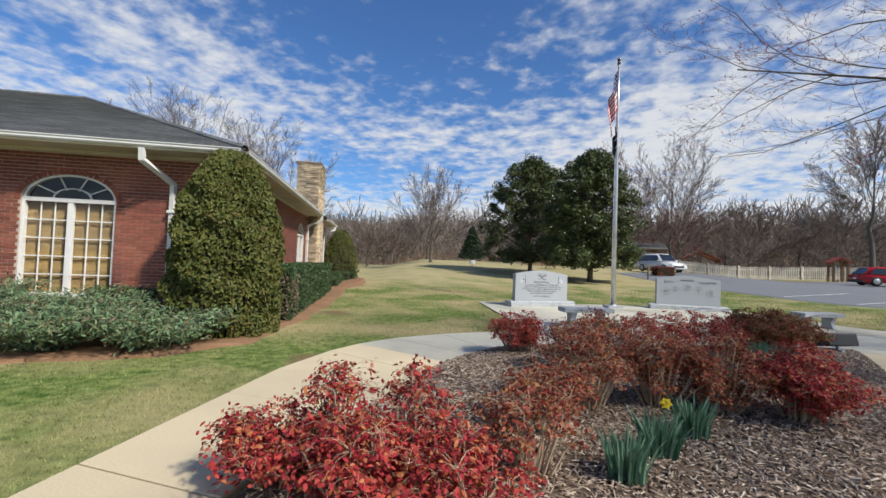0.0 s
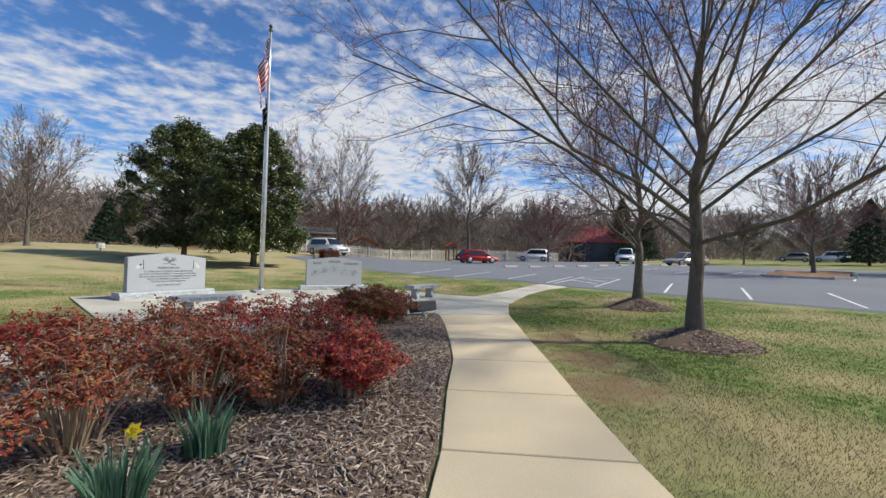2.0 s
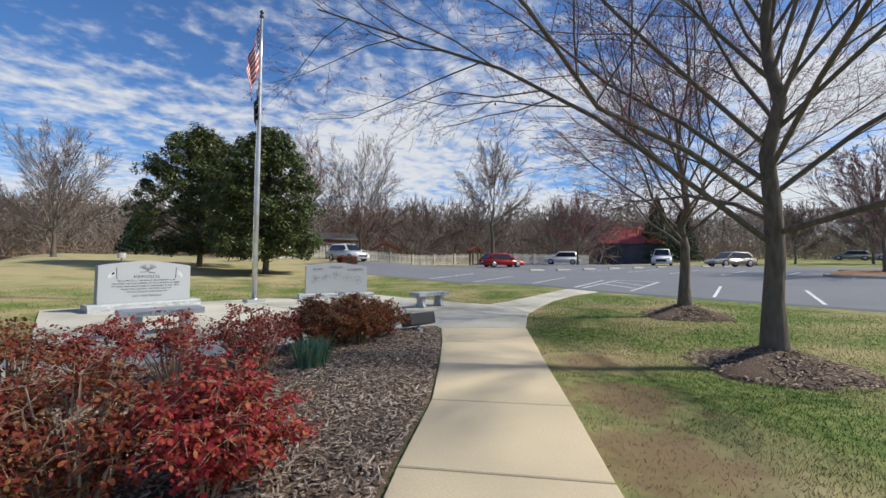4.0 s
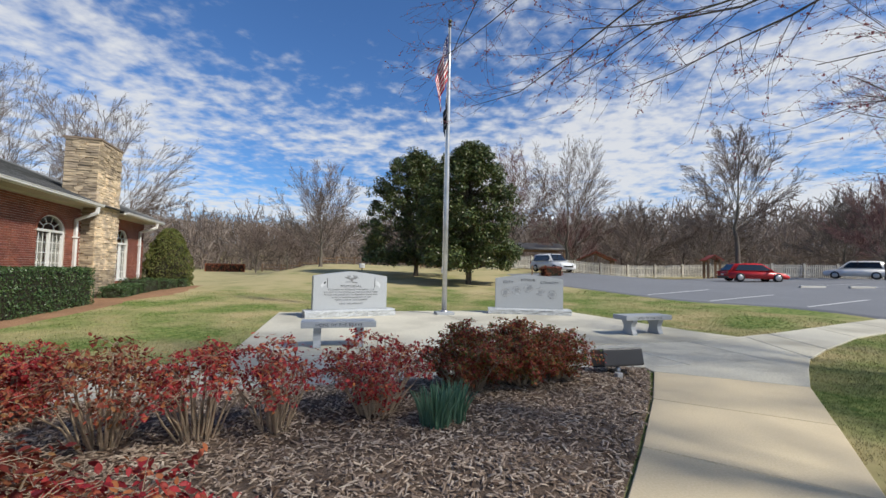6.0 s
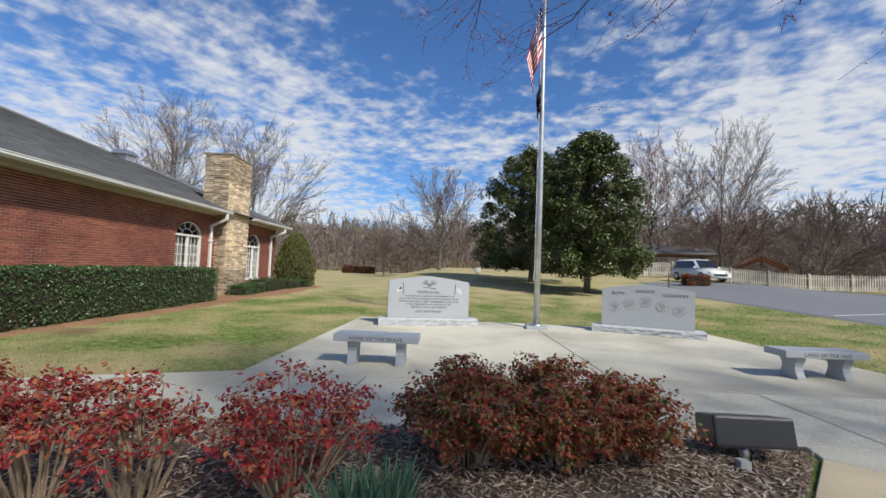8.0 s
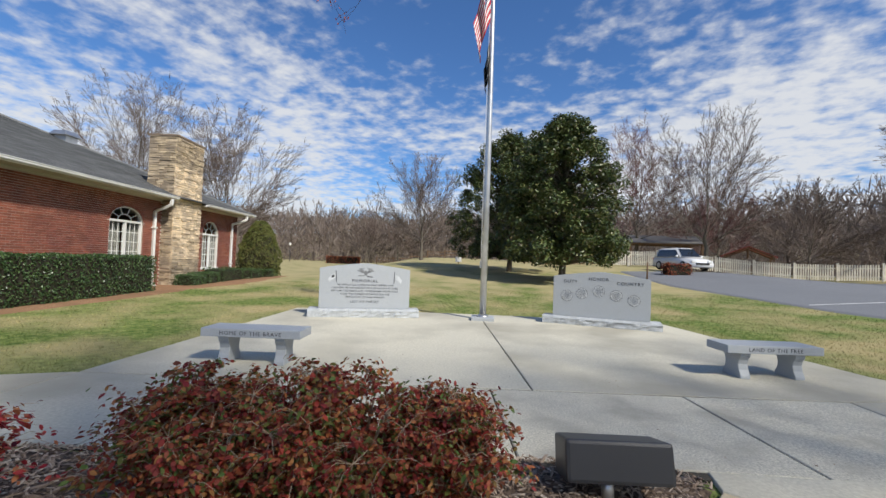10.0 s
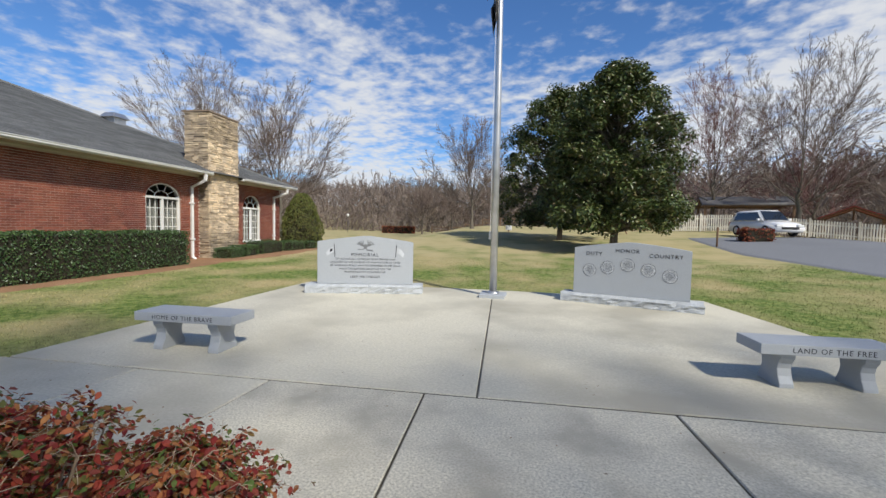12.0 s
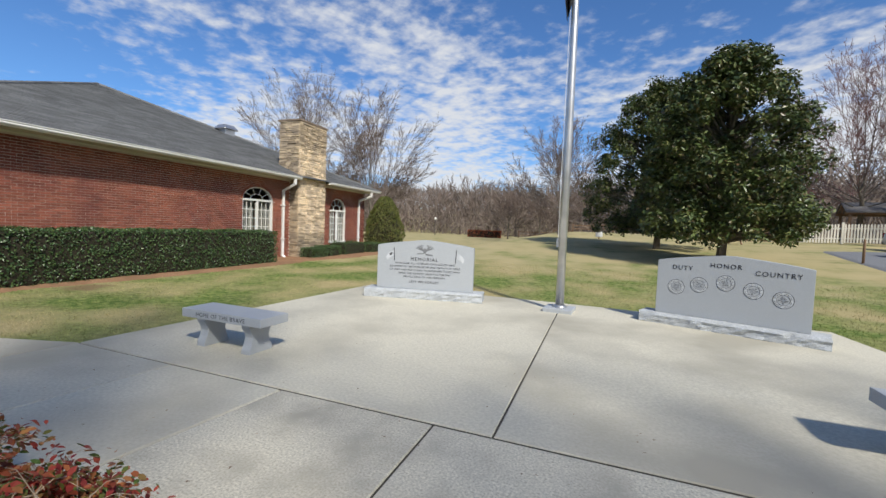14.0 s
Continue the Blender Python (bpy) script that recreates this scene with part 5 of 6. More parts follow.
def cone_evergreen(x, y, r, h, n, seed, label, point=2.1):
    """A dense conical arborvitae of upright fan sprays round a core coloured dark as inner shade."""
    z0 = height(x, y) - 0.03
    ev = thing("arborvitae", pose(x, y, z0), label, "evergreen", "arborvitae by the building")

    def rad(t):
        return r * (0.90 + 0.22 * t) if t < 0.3 else r * (0.966 + 0.0) * math.sqrt(max(0, 1 - ((t - 0.3) / 0.72) ** point))

    part("trunk", lathe([(0.09, -0.05), (0.08, 0.4), (0.05, h * 0.7)], 8), BARK, ev)
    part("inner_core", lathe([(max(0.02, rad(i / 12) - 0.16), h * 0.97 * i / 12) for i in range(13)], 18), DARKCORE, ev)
    rng = np.random.default_rng(seed)
    t = rng.random(n) ** 0.9
    a = rng.random(n) * 2 * np.pi
    rr = np.array([rad(k) for k in t])
    lump = 1 + 0.06 * np.sin(a * 5 + t * 14 + seed) + 0.05 * np.sin(a * 9 - t * 23) + 0.04 * np.sin(a * 3 + t * 40)
    rr = rr * lump - np.abs(rng.normal(size=n)) * 0.07
    C = np.stack([rr * np.cos(a), rr * np.sin(a), t * h], 1)
    tang = np.stack([-np.sin(a), np.cos(a), np.zeros(n)], 1)
    N = tang * rng.normal(size=(n, 1)) + np.stack([np.cos(a), np.sin(a), np.full(n, .35)], 1) * 0.7 + rng.normal(size=(n, 3)) * .3
    L = rng.uniform(.06, .12, n)
    leaves_mesh("foliage", C, N, L, L * .45, ARBOR, ev, "", seed, droop=-0.8)
    return ev


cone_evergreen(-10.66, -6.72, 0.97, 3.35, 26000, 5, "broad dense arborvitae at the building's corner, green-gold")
cone_evergreen(-12.35, 12.1, 1.18, 3.1, 11000, 6, "conical arborvitae at the far end of the building", 1.15)


def juniper(x, y, r, h, n, seed):
    z0 = height(x, y) - 0.03
    ju = thing("spreading_juniper", pose(x, y, z0), "low spreading blue-green juniper in pine straw", "juniper", "junipers in front of the building")
    rng = np.random.default_rng(seed)
    V, F = [], []
    C, N, L = [], [], []
    rg = random.Random(seed)
    for _ in range(70):
        a = rg.uniform(0, 6.28)
        ln = r * rg.uniform(.5, 1.05)
        top = h * rg.uniform(.5, 1.0)
        pts = [(0.1 * math.cos(a), 0.1 * math.sin(a), 0.02), (ln * .55 * math.cos(a), ln * .55 * math.sin(a), top * .75), (ln * math.cos(a + .1), ln * math.sin(a + .1), top)]
        tube(pts, [0.014, 0.009, 0.004], 4, V, F)
        k = n // 70
        t = rng.random(k) ** 0.6
        P = np.array([np.array(pts[0]) * (1 - q) ** 2 + 2 * np.array(pts[1]) * q * (1 - q) + np.array(pts[2]) * q * q for q in t])
        C.append(P + rng.normal(size=(k, 3)) * (.10, .10, .055))
        N.append(rng.normal(size=(k, 3)) + (0, 0, .6))
        L.append(rng.uniform(.05, .12, k))
    mesh_ob("woody_base", V, F, BARK, ju)
    L = np.concatenate(L)
    leaves_mesh("foliage", np.concatenate(C), np.concatenate(N), L, L * .30, JUNI, ju, "", seed)


for i, (x, y, r, h) in enumerate(((-11.0, -8.15, 1.05, .50), (-12.3, -8.55, 1.2, .58), (-13.7, -8.7, 1.2, .62), (-12.4, -7.6, .9, .62), (-14.3, -7.7, 1.0, .75), (-15.4, -8.8, 1.2, .6))):
    juniper(x, y, r, h * 1.25, 7000, 60 + i)

DRYLEAF = leaf_mat("dry shrub twigs", [(0.13, 0.09, 0.065), (0.20, 0.15, 0.11), (0.26, 0.21, 0.16), (0.17, 0.12, 0.07)], 0.9, 0.15, 0.1)
box_hedge("dry_shrub", pose(-10.31, -5.00, height(-10.31, -5.00) - .03), 0.75, 0.75, 1.05, 4200, 0.06, DRYLEAF, "leafless grey-brown twiggy shrub beside the arborvitae", "shrub", "", 47, 0.14)

# pine straw along the building
bm = bmesh.new()
sheet = [(-19, -10.2), (-15.5, -10.0), (-12.3, -9.35), (-10.6, -8.75), (-9.75, -7.6), (-9.62, -5.0), (-9.72, -2.3), (-10.15, 2.1), (-10.5, 4.2), (-10.0, 6.6), (-10.2, 9.0), (-10.9, 12.9), (-13.3, 13.2), (-13.3, 8), (-11.8, -5.6), (-19, -6.6)]
f = bm.faces.new([bm.verts.new((x, y, 0)) for x, y in sheet])
bmesh.ops.triangulate(bm, faces=[f])
for _ in range(5):
    bmesh.ops.subdivide_edges(bm, edges=[e for e in bm.edges if e.calc_length() > .6], cuts=1)
    bmesh.ops.triangulate(bm, faces=bm.faces[:])
for v in bm.verts:
    border = v.is_boundary
    v.co.x += 0.32 * noise.noise((v.co.x * 1.7, v.co.y * 1.7, 3)) if border else 0
    v.co.z = height(v.co.x, v.co.y) + (-0.04 if border else 0.015 + 0.02 * noise.noise((v.co.x * 2, v.co.y * 2, 0)))
bmesh.ops.recalc_face_normals(bm, faces=bm.faces)
tagged(part("pine_straw_bed", bm, STRAW, None), "reddish pine straw bed along the building", "planting bed", kind="structure")


# ---- bare trees ----
def branch_set(rng, p, d, length, radius, depth, maxdepth, out, spec):
    """Grows one branch and those that leave it; out takes (points, radii, depth)."""
    n = 5 if depth < 2 else 4 if depth == 2 else spec.get('tip', 3)
    pts, rad = [p.copy()], [radius]
    dirs = []
    cur = d.normalized()
    for i in range(n):
        w = spec["wob"]
        cur = (cur + Vector((rng.gauss(0, w), rng.gauss(0, w), rng.gauss(0, w) + spec["up"][min(depth, len(spec["up"]) - 1)]))).normalized()
        p = p + cur * length / n
        pts.append(p.copy())
        dirs.append(cur.copy())
        rad.append(max(spec["thin"], radius * (1 - 0.72 * (i + 1) / n)))
    out.append((pts, rad, depth))
    if depth >= maxdepth:
        return
    kids = spec["kids"][depth]
    for k in range(kids):
        t = spec["first"][min(depth, len(spec["first"]) - 1)] + (1 - spec["first"][min(depth, len(spec["first"]) - 1)]) * (k + rng.random()) / kids
        i = min(n - 1, int(t * n))
        q = pts[i].lerp(pts[i + 1], t * n - i)
        ax = dirs[i].cross(Vector((rng.gauss(0, 1), rng.gauss(0, 1), rng.gauss(0, 1))))
        if ax.length < 1e-3:
            continue
        ang = radians(rng.uniform(*spec["angle"]))
        nd = Matrix.Rotation(ang, 3, ax.normalized()) @ dirs[i]
        r0 = rad[i] + (rad[i + 1] - rad[i]) * (t * n - i)
        branch_set(rng, q, nd, length * spec["ratio"] * rng.uniform(.7, 1.15) * (1.12 - 0.45 * t), min(r0 * .6, radius * spec.get('slim', .42)), depth + 1, maxdepth, out, spec)


MAPLE = dict(limb=.36, lead=.55, wob=.13, up=[.0, .01, .01, .03, .03], kids=[0, 14, 10, 6], first=[.2, .14, .10, .08], angle=(24, 54), ratio=.45, thin=.0015, slim=.32)
FARSPEC = dict(wob=.034, up=[.05, .035, .02, .02], tip=1, kids=[0, 12, 9, 5], first=[.2, .20, .12], angle=(13, 38), ratio=.42, thin=.012, limb=.27, lead=.5, dome=True)


def limb_tree(rng, h, trunk_h, r, limbs, reach, spec, maxdepth, low=0.35, elev=(18, 70), a0=None):
    """Trunk and limbs: (points, radii, depth) for every branch. Limbs leave the trunk low and wide, then higher and steeper."""
    out = []
    pts = [Vector((0, 0, -0.1))]
    rad = [r * 1.35]
    n = 8
    for i in range(1, n + 1):
        t = i / n
        pts.append(Vector((rng.gauss(0, .05) * trunk_h * t * .5, rng.gauss(0, .05) * trunk_h * t * .5, trunk_h * t)))
        rad.append(r * (1 - 0.62 * t) if t > .1 else r)
    out.append((pts, rad, 0))
    a0 = rng.uniform(0, 6.28) if a0 is None else a0
    for k in range(limbs):
        t = low + (1 - low) * k / (limbs - 1)
        i = min(n - 1, int(t * n))
        p = pts[i].lerp(pts[i + 1], t * n - i)
        a = a0 + k * 2.4 + rng.uniform(-.3, .3)
        el = radians(elev[0] + (elev[1] - elev[0]) * (k / (limbs - 1)) ** 1.1 + rng.uniform(-7, 7))
        d = Vector((math.cos(a) * math.cos(el), math.sin(a) * math.cos(el), math.sin(el)))
        ln = reach * (1.12 - .3 * k / limbs) * rng.uniform(.85, 1.1) if k < limbs - 2 else (h - trunk_h) * rng.uniform(.85, 1.05)
        if spec.get("dome"):
            # limbs end on one rounded outline
            ca, cb, cc = d.x ** 2 + d.y ** 2, d.z ** 2, h * .50
            half = h * .50
            qa = ca / reach ** 2 + cb / half ** 2
            qb = 2 * (p.z - cc) * d.z / half ** 2
            qc = (p.z - cc) ** 2 / half ** 2 - 1
            ln = .86 * (-qb + math.sqrt(max(.01, qb * qb - 4 * qa * qc))) / (2 * qa)
        branch_set(rng, p, d, ln, rad[i] * (spec.get('limb', .42) if k < limbs - 2 else spec.get('lead', .8)), 1, maxdepth, out, spec)
    return out


def twigs(fine_sets):
    """Three-sided tapering tubes for all thin branches at once, grouped by their number of points."""
    VV, FF, base = [], [], 0
    for n, (P, R) in fine_sets.items():
        P, R = np.array(P), np.array(R)
        d = np.zeros_like(P)
        d[:, 1:-1] = P[:, 2:] - P[:, :-2]
        d[:, 0], d[:, -1] = P[:, 1] - P[:, 0], P[:, -1] - P[:, -2]
        d /= np.linalg.norm(d, axis=2, keepdims=True) + 1e-9
        a = np.cross(d, (0.31, 0.17, 0.93))
        a /= np.linalg.norm(a, axis=2, keepdims=True) + 1e-9
        b = np.cross(d, a)
        ang = np.arange(3) * 2 * np.pi / 3
        ring = a[:, :, None] * np.cos(ang)[:, None] + b[:, :, None] * np.sin(ang)[:, None]
        v = P[:, :, None] + ring * R[:, :, None, None]
        VV.append(v.reshape(-1, 3))
        k = len(P)
        start = (np.arange(k) * n * 3)[:, None, None] + (np.arange(n - 1) * 3)[:, None]
        i, j = np.arange(3), (np.arange(3) + 1) % 3
        FF.append((np.stack([start + i, start + j, start + 3 + j, start + 3 + i], -1) + base).reshape(-1, 4))
        base += k * n * 3
    return np.concatenate(VV).tolist(), np.concatenate(FF).tolist()


def tree_parts(tree, out, split, bud_n=0, seed=0, twig_mat=TWIG, sides=(10, 7, 5, 3, 3)):
    V, F, tips = [], [], []
    fine_sets = {}
    for pts, rad, depth in out:
        if depth < split:
            tube(pts, rad, sides[min(depth, 4)], V, F)
        else:
            P, R = fine_sets.setdefault(len(pts), ([], []))
            P.append([tuple(p) for p in pts])
            R.append(rad)
            tips.append((pts, depth))
    mesh_ob("trunk", V, F, BARK, tree, smooth=True)
    V2, F2 = twigs(fine_sets)
    mesh_ob("twig_crown", V2, F2, twig_mat, tree)
    if bud_n:
        rng = random.Random(seed)
        C, N, S = [], [], []
        for _ in range(bud_n):
            pts, depth = tips[rng.randrange(len(tips))]
            i = rng.randrange(1, len(pts))
            p = pts[i].lerp(pts[i - 1], rng.random() * .9)
            for _k in range(2):
                C.append(p + Vector((rng.gauss(0, .008), rng.gauss(0, .008), rng.gauss(0, .008))))
                N.append((rng.gauss(0, 1), rng.gauss(0, 1), rng.gauss(0, 1)))
                S.append(rng.uniform(.014, .028))
        S = np.array(S)
        leaves_mesh("bud_haze", C, N, S, S * .7, BUD, tree, "tiny red flower buds", seed)


def mulch_mound(x, y, r, h, seed):
    bm = bmesh.new()
    rings, seg = 7, 26
    rows = []
    for i in range(rings + 1):
        t = i / rings
        row = []
        for k in range(seg):
            a = 2 * math.pi * k / seg
            rr = r * t * (1 + .14 * math.sin(a * 3 + seed) + .07 * math.sin(a * 7))
            X, Y = x + rr * math.cos(a), y + rr * math.sin(a)
            row.append(bm.verts.new((X, Y, height(X, Y) + h * (1 - t) ** 1.3 + .02 * noise.noise((X * 6, Y * 6, 0)) - (.05 if i == rings else 0))))
        rows.append(row)
    for a, b in zip(rows, rows[1:]):
        for k in range(seg):
            bm.faces.new((a[k], b[k], b[(k + 1) % seg], a[(k + 1) % seg]))
    for f in bm.faces:
        f.smooth = True
    tagged(part("mulch_ring", bm, MULCH, None), "mounded dark mulch ring round a tree trunk", "mulch ring", kind="structure")
    rng = random.Random(seed)
    V, F = [], []
    for _ in range(1500):
        a, q = rng.uniform(0, 6.28), math.sqrt(rng.random()) * 1.05
        X, Y = x + r * q * math.cos(a), y + r * q * math.sin(a)
        z = height(X, Y) + h * max(0, 1 - q) ** 1.3 + .012
        m = Matrix.Translation((X, Y, z)) @ Euler((rng.uniform(-.5, .5), rng.uniform(-.5, .5), rng.uniform(0, 6.3))).to_matrix().to_4x4()
        ln, wd = rng.uniform(.015, .05), rng.uniform(.005, .013)
        k = len(V)
        V += [m @ Vector(c) for c in ((-ln, -wd, 0), (ln, -wd * .6, 0), (ln, wd * .6, 0), (-ln, wd, 0), (0, 0, .01))]
        F += [(k, k + 1, k + 4), (k + 1, k + 2, k + 4), (k + 2, k + 3, k + 4), (k + 3, k, k + 4)]
    tagged(mesh_ob("bark_mulch", V, F, CHIP), "loose bark chips round a tree trunk", "mulch", kind="stuff")


def maple(x, y, h, trunk_h, r, limbs, reach, seed, label, buds, maxdepth=4, low=.35, elev=(22, 72), mound=None, a0=None):
    if mound:
        mulch_mound(x, y, mound[0], mound[1], seed)
    tr = thing("red_maple_tree", pose(x, y, height(x, y) + (mound[1] - .06 if mound else -.02)), label, "tree", "red maples by the parking lot")
    out = limb_tree(random.Random(seed), h, trunk_h, r, limbs, reach, MAPLE, maxdepth, low, elev, a0)
    # the crown is kept trimmed clear of the walk and the lawn below it
    base = tr.matrix_world.translation.z

    def clear(q):
        far_out = math.hypot(q.x, q.y) > 2.0
        return not far_out or q.z + base > (2.40 if q.x < 0.3 else 2.1)

    out = [b for b in out if b[2] < 1 or all(clear(q) for q in b[0])]
    tree_parts(tr, out, 3, buds, seed)
    return tr


maple(2.98, -12.02, 10.0, 5.2, .135, 24, 6.5, 11, "large leafless red maple with red buds on the lawn", 52000, low=.26, elev=(22, 76), mound=(1.0, .30), a0=radians(118))
maple(7.4, -9.35, 8.6, 3.8, .135, 18, 4.8, 12, "leafless forked red maple with red buds by the lot", 24000, low=.36, elev=(26, 76), mound=(.95, .34))


def far_tree(x, y, h, seed, label, spread=.5, group="bare trees in the distance", proto=None, dz=0.0, tint=TWIG_FAR, limbs=16, tall=.30):
    tr = thing("bare_tree", pose(x, y, height(x, y) - .1 + dz), label, "tree", group)
    out = limb_tree(random.Random(seed), h, h * tall, h * .016 + .02, limbs, h * spread * 1.12, FARSPEC, 4, .55, (16, 84))
    tree_parts(tr, out, 2, 0, seed, tint, (7, 4, 3, 3, 3))
    return tr


TWIG_RED = mat("reddish twigs", (0.145, 0.072, 0.066), (0.195, 0.108, 0.098), .12, .95, 0, 1.0, c3=(0.173, 0.097, 0.086))
far_tree(-6.3, 32.0, 10.6, 21, "spreading leafless tree standing alone on the lawn", .46)
far_tree(-28.5, 22.2, 15.2, 22, "broad leafless tree rising behind the building", .48, tall=.28, limbs=18)
far_tree(-21.8, 23.4, 13.2, 23, "leafless tree behind the stone chimney", .46, tall=.28, limbs=18)
far_tree(15.4, 34.0, 14.2, 24, "tall leafless tree with reddish twigs behind the fence", .40, tint=TWIG_RED)
far_tree(20.3, 30.6, 14.4, 25, "tall vase-shaped leafless tree by the fence", .50)
far_tree(23.0, 33.5, 9.0, 33, "reddish budding tree behind the parked car", .50, tint=TWIG_RED)
far_tree(26.4, 26.8, 8.2, 26, "rounded leafless tree at the lot's edge", .52)
far_tree(34.5, 25.5, 8.6, 27, "rounded leafless tree at the lot's edge", .52)
far_tree(28.0, 16.4, 13.0, 28, "straight leafless tree in the parking lot", .36, tall=.55)
far_tree(39.2, 13.4, 8.4, 29, "leafless tree across the parking lot", .50, tint=TWIG_RED)
far_tree(-15.0, 43.6, 6.2, 30, "small spreading leafless tree on the far lawn", .60, tall=.3)
far_tree(-12.0, 48.0, 6.0, 34, "small spreading leafless tree on the far lawn", .60, tall=.3)
far_tree(8.8, 36.0, 9.0, 35, "leafless tree behind the evergreen magnolias", .5)
isl = far_tree(30.3, -11.6, 7.6, 31, "reddish leafless tree in a parking island", .62, tint=TWIG_RED, limbs=14, tall=.45)
far_tree(36.0, -18.0, 7.0, 36, "reddish leafless tree in the parking lot", .6, tint=TWIG_RED)
far_tree(46.0, 21.0, 9.0, 37, "leafless tree near the far building", .5)
far_tree(58.0, -3.0, 7.0, 38, "dark leafless tree across the lot", .5)
far_tree(62.0, -9.0, 7.0, 39, "dark leafless tree across the lot", .5)

# ---- magnolias ----
MAGN = leaf_mat("magnolia leaves", [(0.020, 0.033, 0.010), (0.036, 0.058, 0.016), (0.058, 0.088, 0.024), (0.100, 0.132, 0.038), (0.160, 0.180, 0.058), (0.100, 0.068, 0.030)], 0.36, 0.08, 0.4)


def magnolia(x, y, h, r, seed, n, label):
    """A dense evergreen with big glossy leaves in whorled clumps and an uneven outline."""
    z0 = height(x, y) - .05
    mg = thing("magnolia_tree", pose(x, y, z0), label, "tree", "magnolias on the lawn")
    rng = random.Random(seed)
    V, F = [], []
    tube([(0, 0, -.1), (.05, 0, 1.2), (0, .05, h * .5), (0, 0, h * .93)], [.20, .16, .10, .02], 9, V, F)
    clumps = []
    for k in range(400):
        t = rng.random() ** 1.1
        z = 1.15 + (h - 1.15) * t
        prof = min(1.0, .88 + .9 * t) * math.sqrt(max(0.02, 1 - max(0, (t - .25) / .77) ** 1.7))
        a = rng.uniform(0, 6.28)
        q = r * prof * (rng.uniform(.66, 1.06) if k % 3 else rng.uniform(.1, .7))
        c = Vector((q * math.cos(a), q * math.sin(a), z + rng.uniform(-.2, .2)))
        clumps.append((c, rng.uniform(.32, .62)))
        base = Vector((0, 0, max(.9, z - q * .55)))
        tube([base, base.lerp(c, .5) + Vector((0, 0, .1)), c], [.045, .028, .01], 4, V, F)
    for _ in range(9):
        a = rng.uniform(0, 6.28)
        clumps.append((Vector((.35 * math.cos(a), .35 * math.sin(a), h - rng.uniform(0, .9))), .38))
    mesh_ob("trunk", V, F, BARK, mg)
    g = np.random.default_rng(seed)
    per = n // len(clumps)
    C, N = [], []
    for c, s in clumps:
        d = g.normal(size=(per, 3))
        d /= np.linalg.norm(d, axis=1, keepdims=True)
        rad = s * g.uniform(.45, 1.05, (per, 1))
        C.append(np.array(c) + d * rad * (1, 1, .8))
        N.append(d * .6 + (0, 0, .7) + g.normal(size=(per, 3)) * .45)
    L = g.uniform(.15, .25, per * len(clumps))
    leaves_mesh("crown", np.concatenate(C), np.concatenate(N), L, L * .46, MAGN, mg, "", seed)


magnolia(4.1, 12.8, 8.5, 3.1, 71, 52000, "dark glossy evergreen magnolia on the lawn, lit from the side")
magnolia(1.76, 19.6, 9.3, 4.0, 72, 48000, "broad dark evergreen magnolia behind its neighbour")


# ---- far woods ----
def woods():
    rng = random.Random(77)
    variants = []
    spec = dict(FARSPEC, tip=3, kids=[0, 6, 5], thin=.03, dome=True)
    for s in range(7):
        out = limb_tree(random.Random(300 + s), 1.0 * 11, 4.6, .20, 9, 5.0, spec, 3, .35, (36, 84))
        V, F = [], []
        for pts, rad, depth in out:
            if depth >= 2:
                pts, rad = [pts[0], pts[-1]], [rad[0], rad[-1]]
            tube(pts, [max(r, .018) for r in rad], 3, V, F)
        variants.append((np.array([tuple(v) for v in V]), np.array(F)))
    VV, FF, k = [], [], 0
    spots = []
    while len(spots) < 420:
        a = radians(rng.uniform(-35, 152))      # bearing from +x towards +y
        r = 58 + 95 * rng.random() ** .8
        x, y = -1 + r * math.cos(a), -8 + r * math.sin(a)
        if x > 20 and y < 14 and r < 85:
            continue
        if -40 < x < 8 and y < 62:
            continue
        spots.append((x, y))
    for x, y in spots:
        v, f = variants[rng.randrange(7)]
        s = rng.uniform(.72, 1.2)
        a = rng.uniform(0, 6.28)
        R2 = np.array(((math.cos(a), -math.sin(a), 0), (math.sin(a), math.cos(a), 0), (0, 0, 1)))
        VV.append((v * s) @ R2.T + (x, y, height(x, y) - .3))
        FF.append(f + k)
        k += len(v)
    tagged(mesh_ob("woods", np.concatenate(VV).tolist(), np.concatenate(FF).tolist(), TWIG_FAR), "bare brown winter woods on the hills", "woods", kind="stuff")
    # low brush under them
    g = np.random.default_rng(5)
    BRUSH = leaf_mat("winter brush", [(0.18, 0.145, 0.122), (0.25, 0.205, 0.172), (0.31, 0.26, 0.22), (0.235, 0.175, 0.15)], 0.95, 0.25, 0.05)
    n = 150000
    a = np.radians(g.uniform(-35, 152, n))
    r = 56 + 80 * g.random(n)
    C = np.stack([-1 + r * np.cos(a), -8 + r * np.sin(a), np.zeros(n)], 1)
    keep = ~(((C[:, 0] > 20) & (C[:, 1] < 16) & (r < 85)) | ((C[:, 0] > -40) & (C[:, 0] < 8) & (C[:, 1] < 60)))
    C = C[keep]
    C[:, 2] = [height(x, y) for x, y, _ in C]
    C[:, 2] += g.random(len(C)) ** 1.3 * 9.0
    L = g.uniform(1.0, 2.8, len(C))
    ob = leaves_mesh("undergrowth", C, g.normal(size=(len(C), 3)) * (1, 1, .35), L, L * .07, BRUSH, None, "", 5, droop=-1.2)
    tagged(ob, "brown twiggy undergrowth below the far woods", "undergrowth", kind="stuff")


woods()


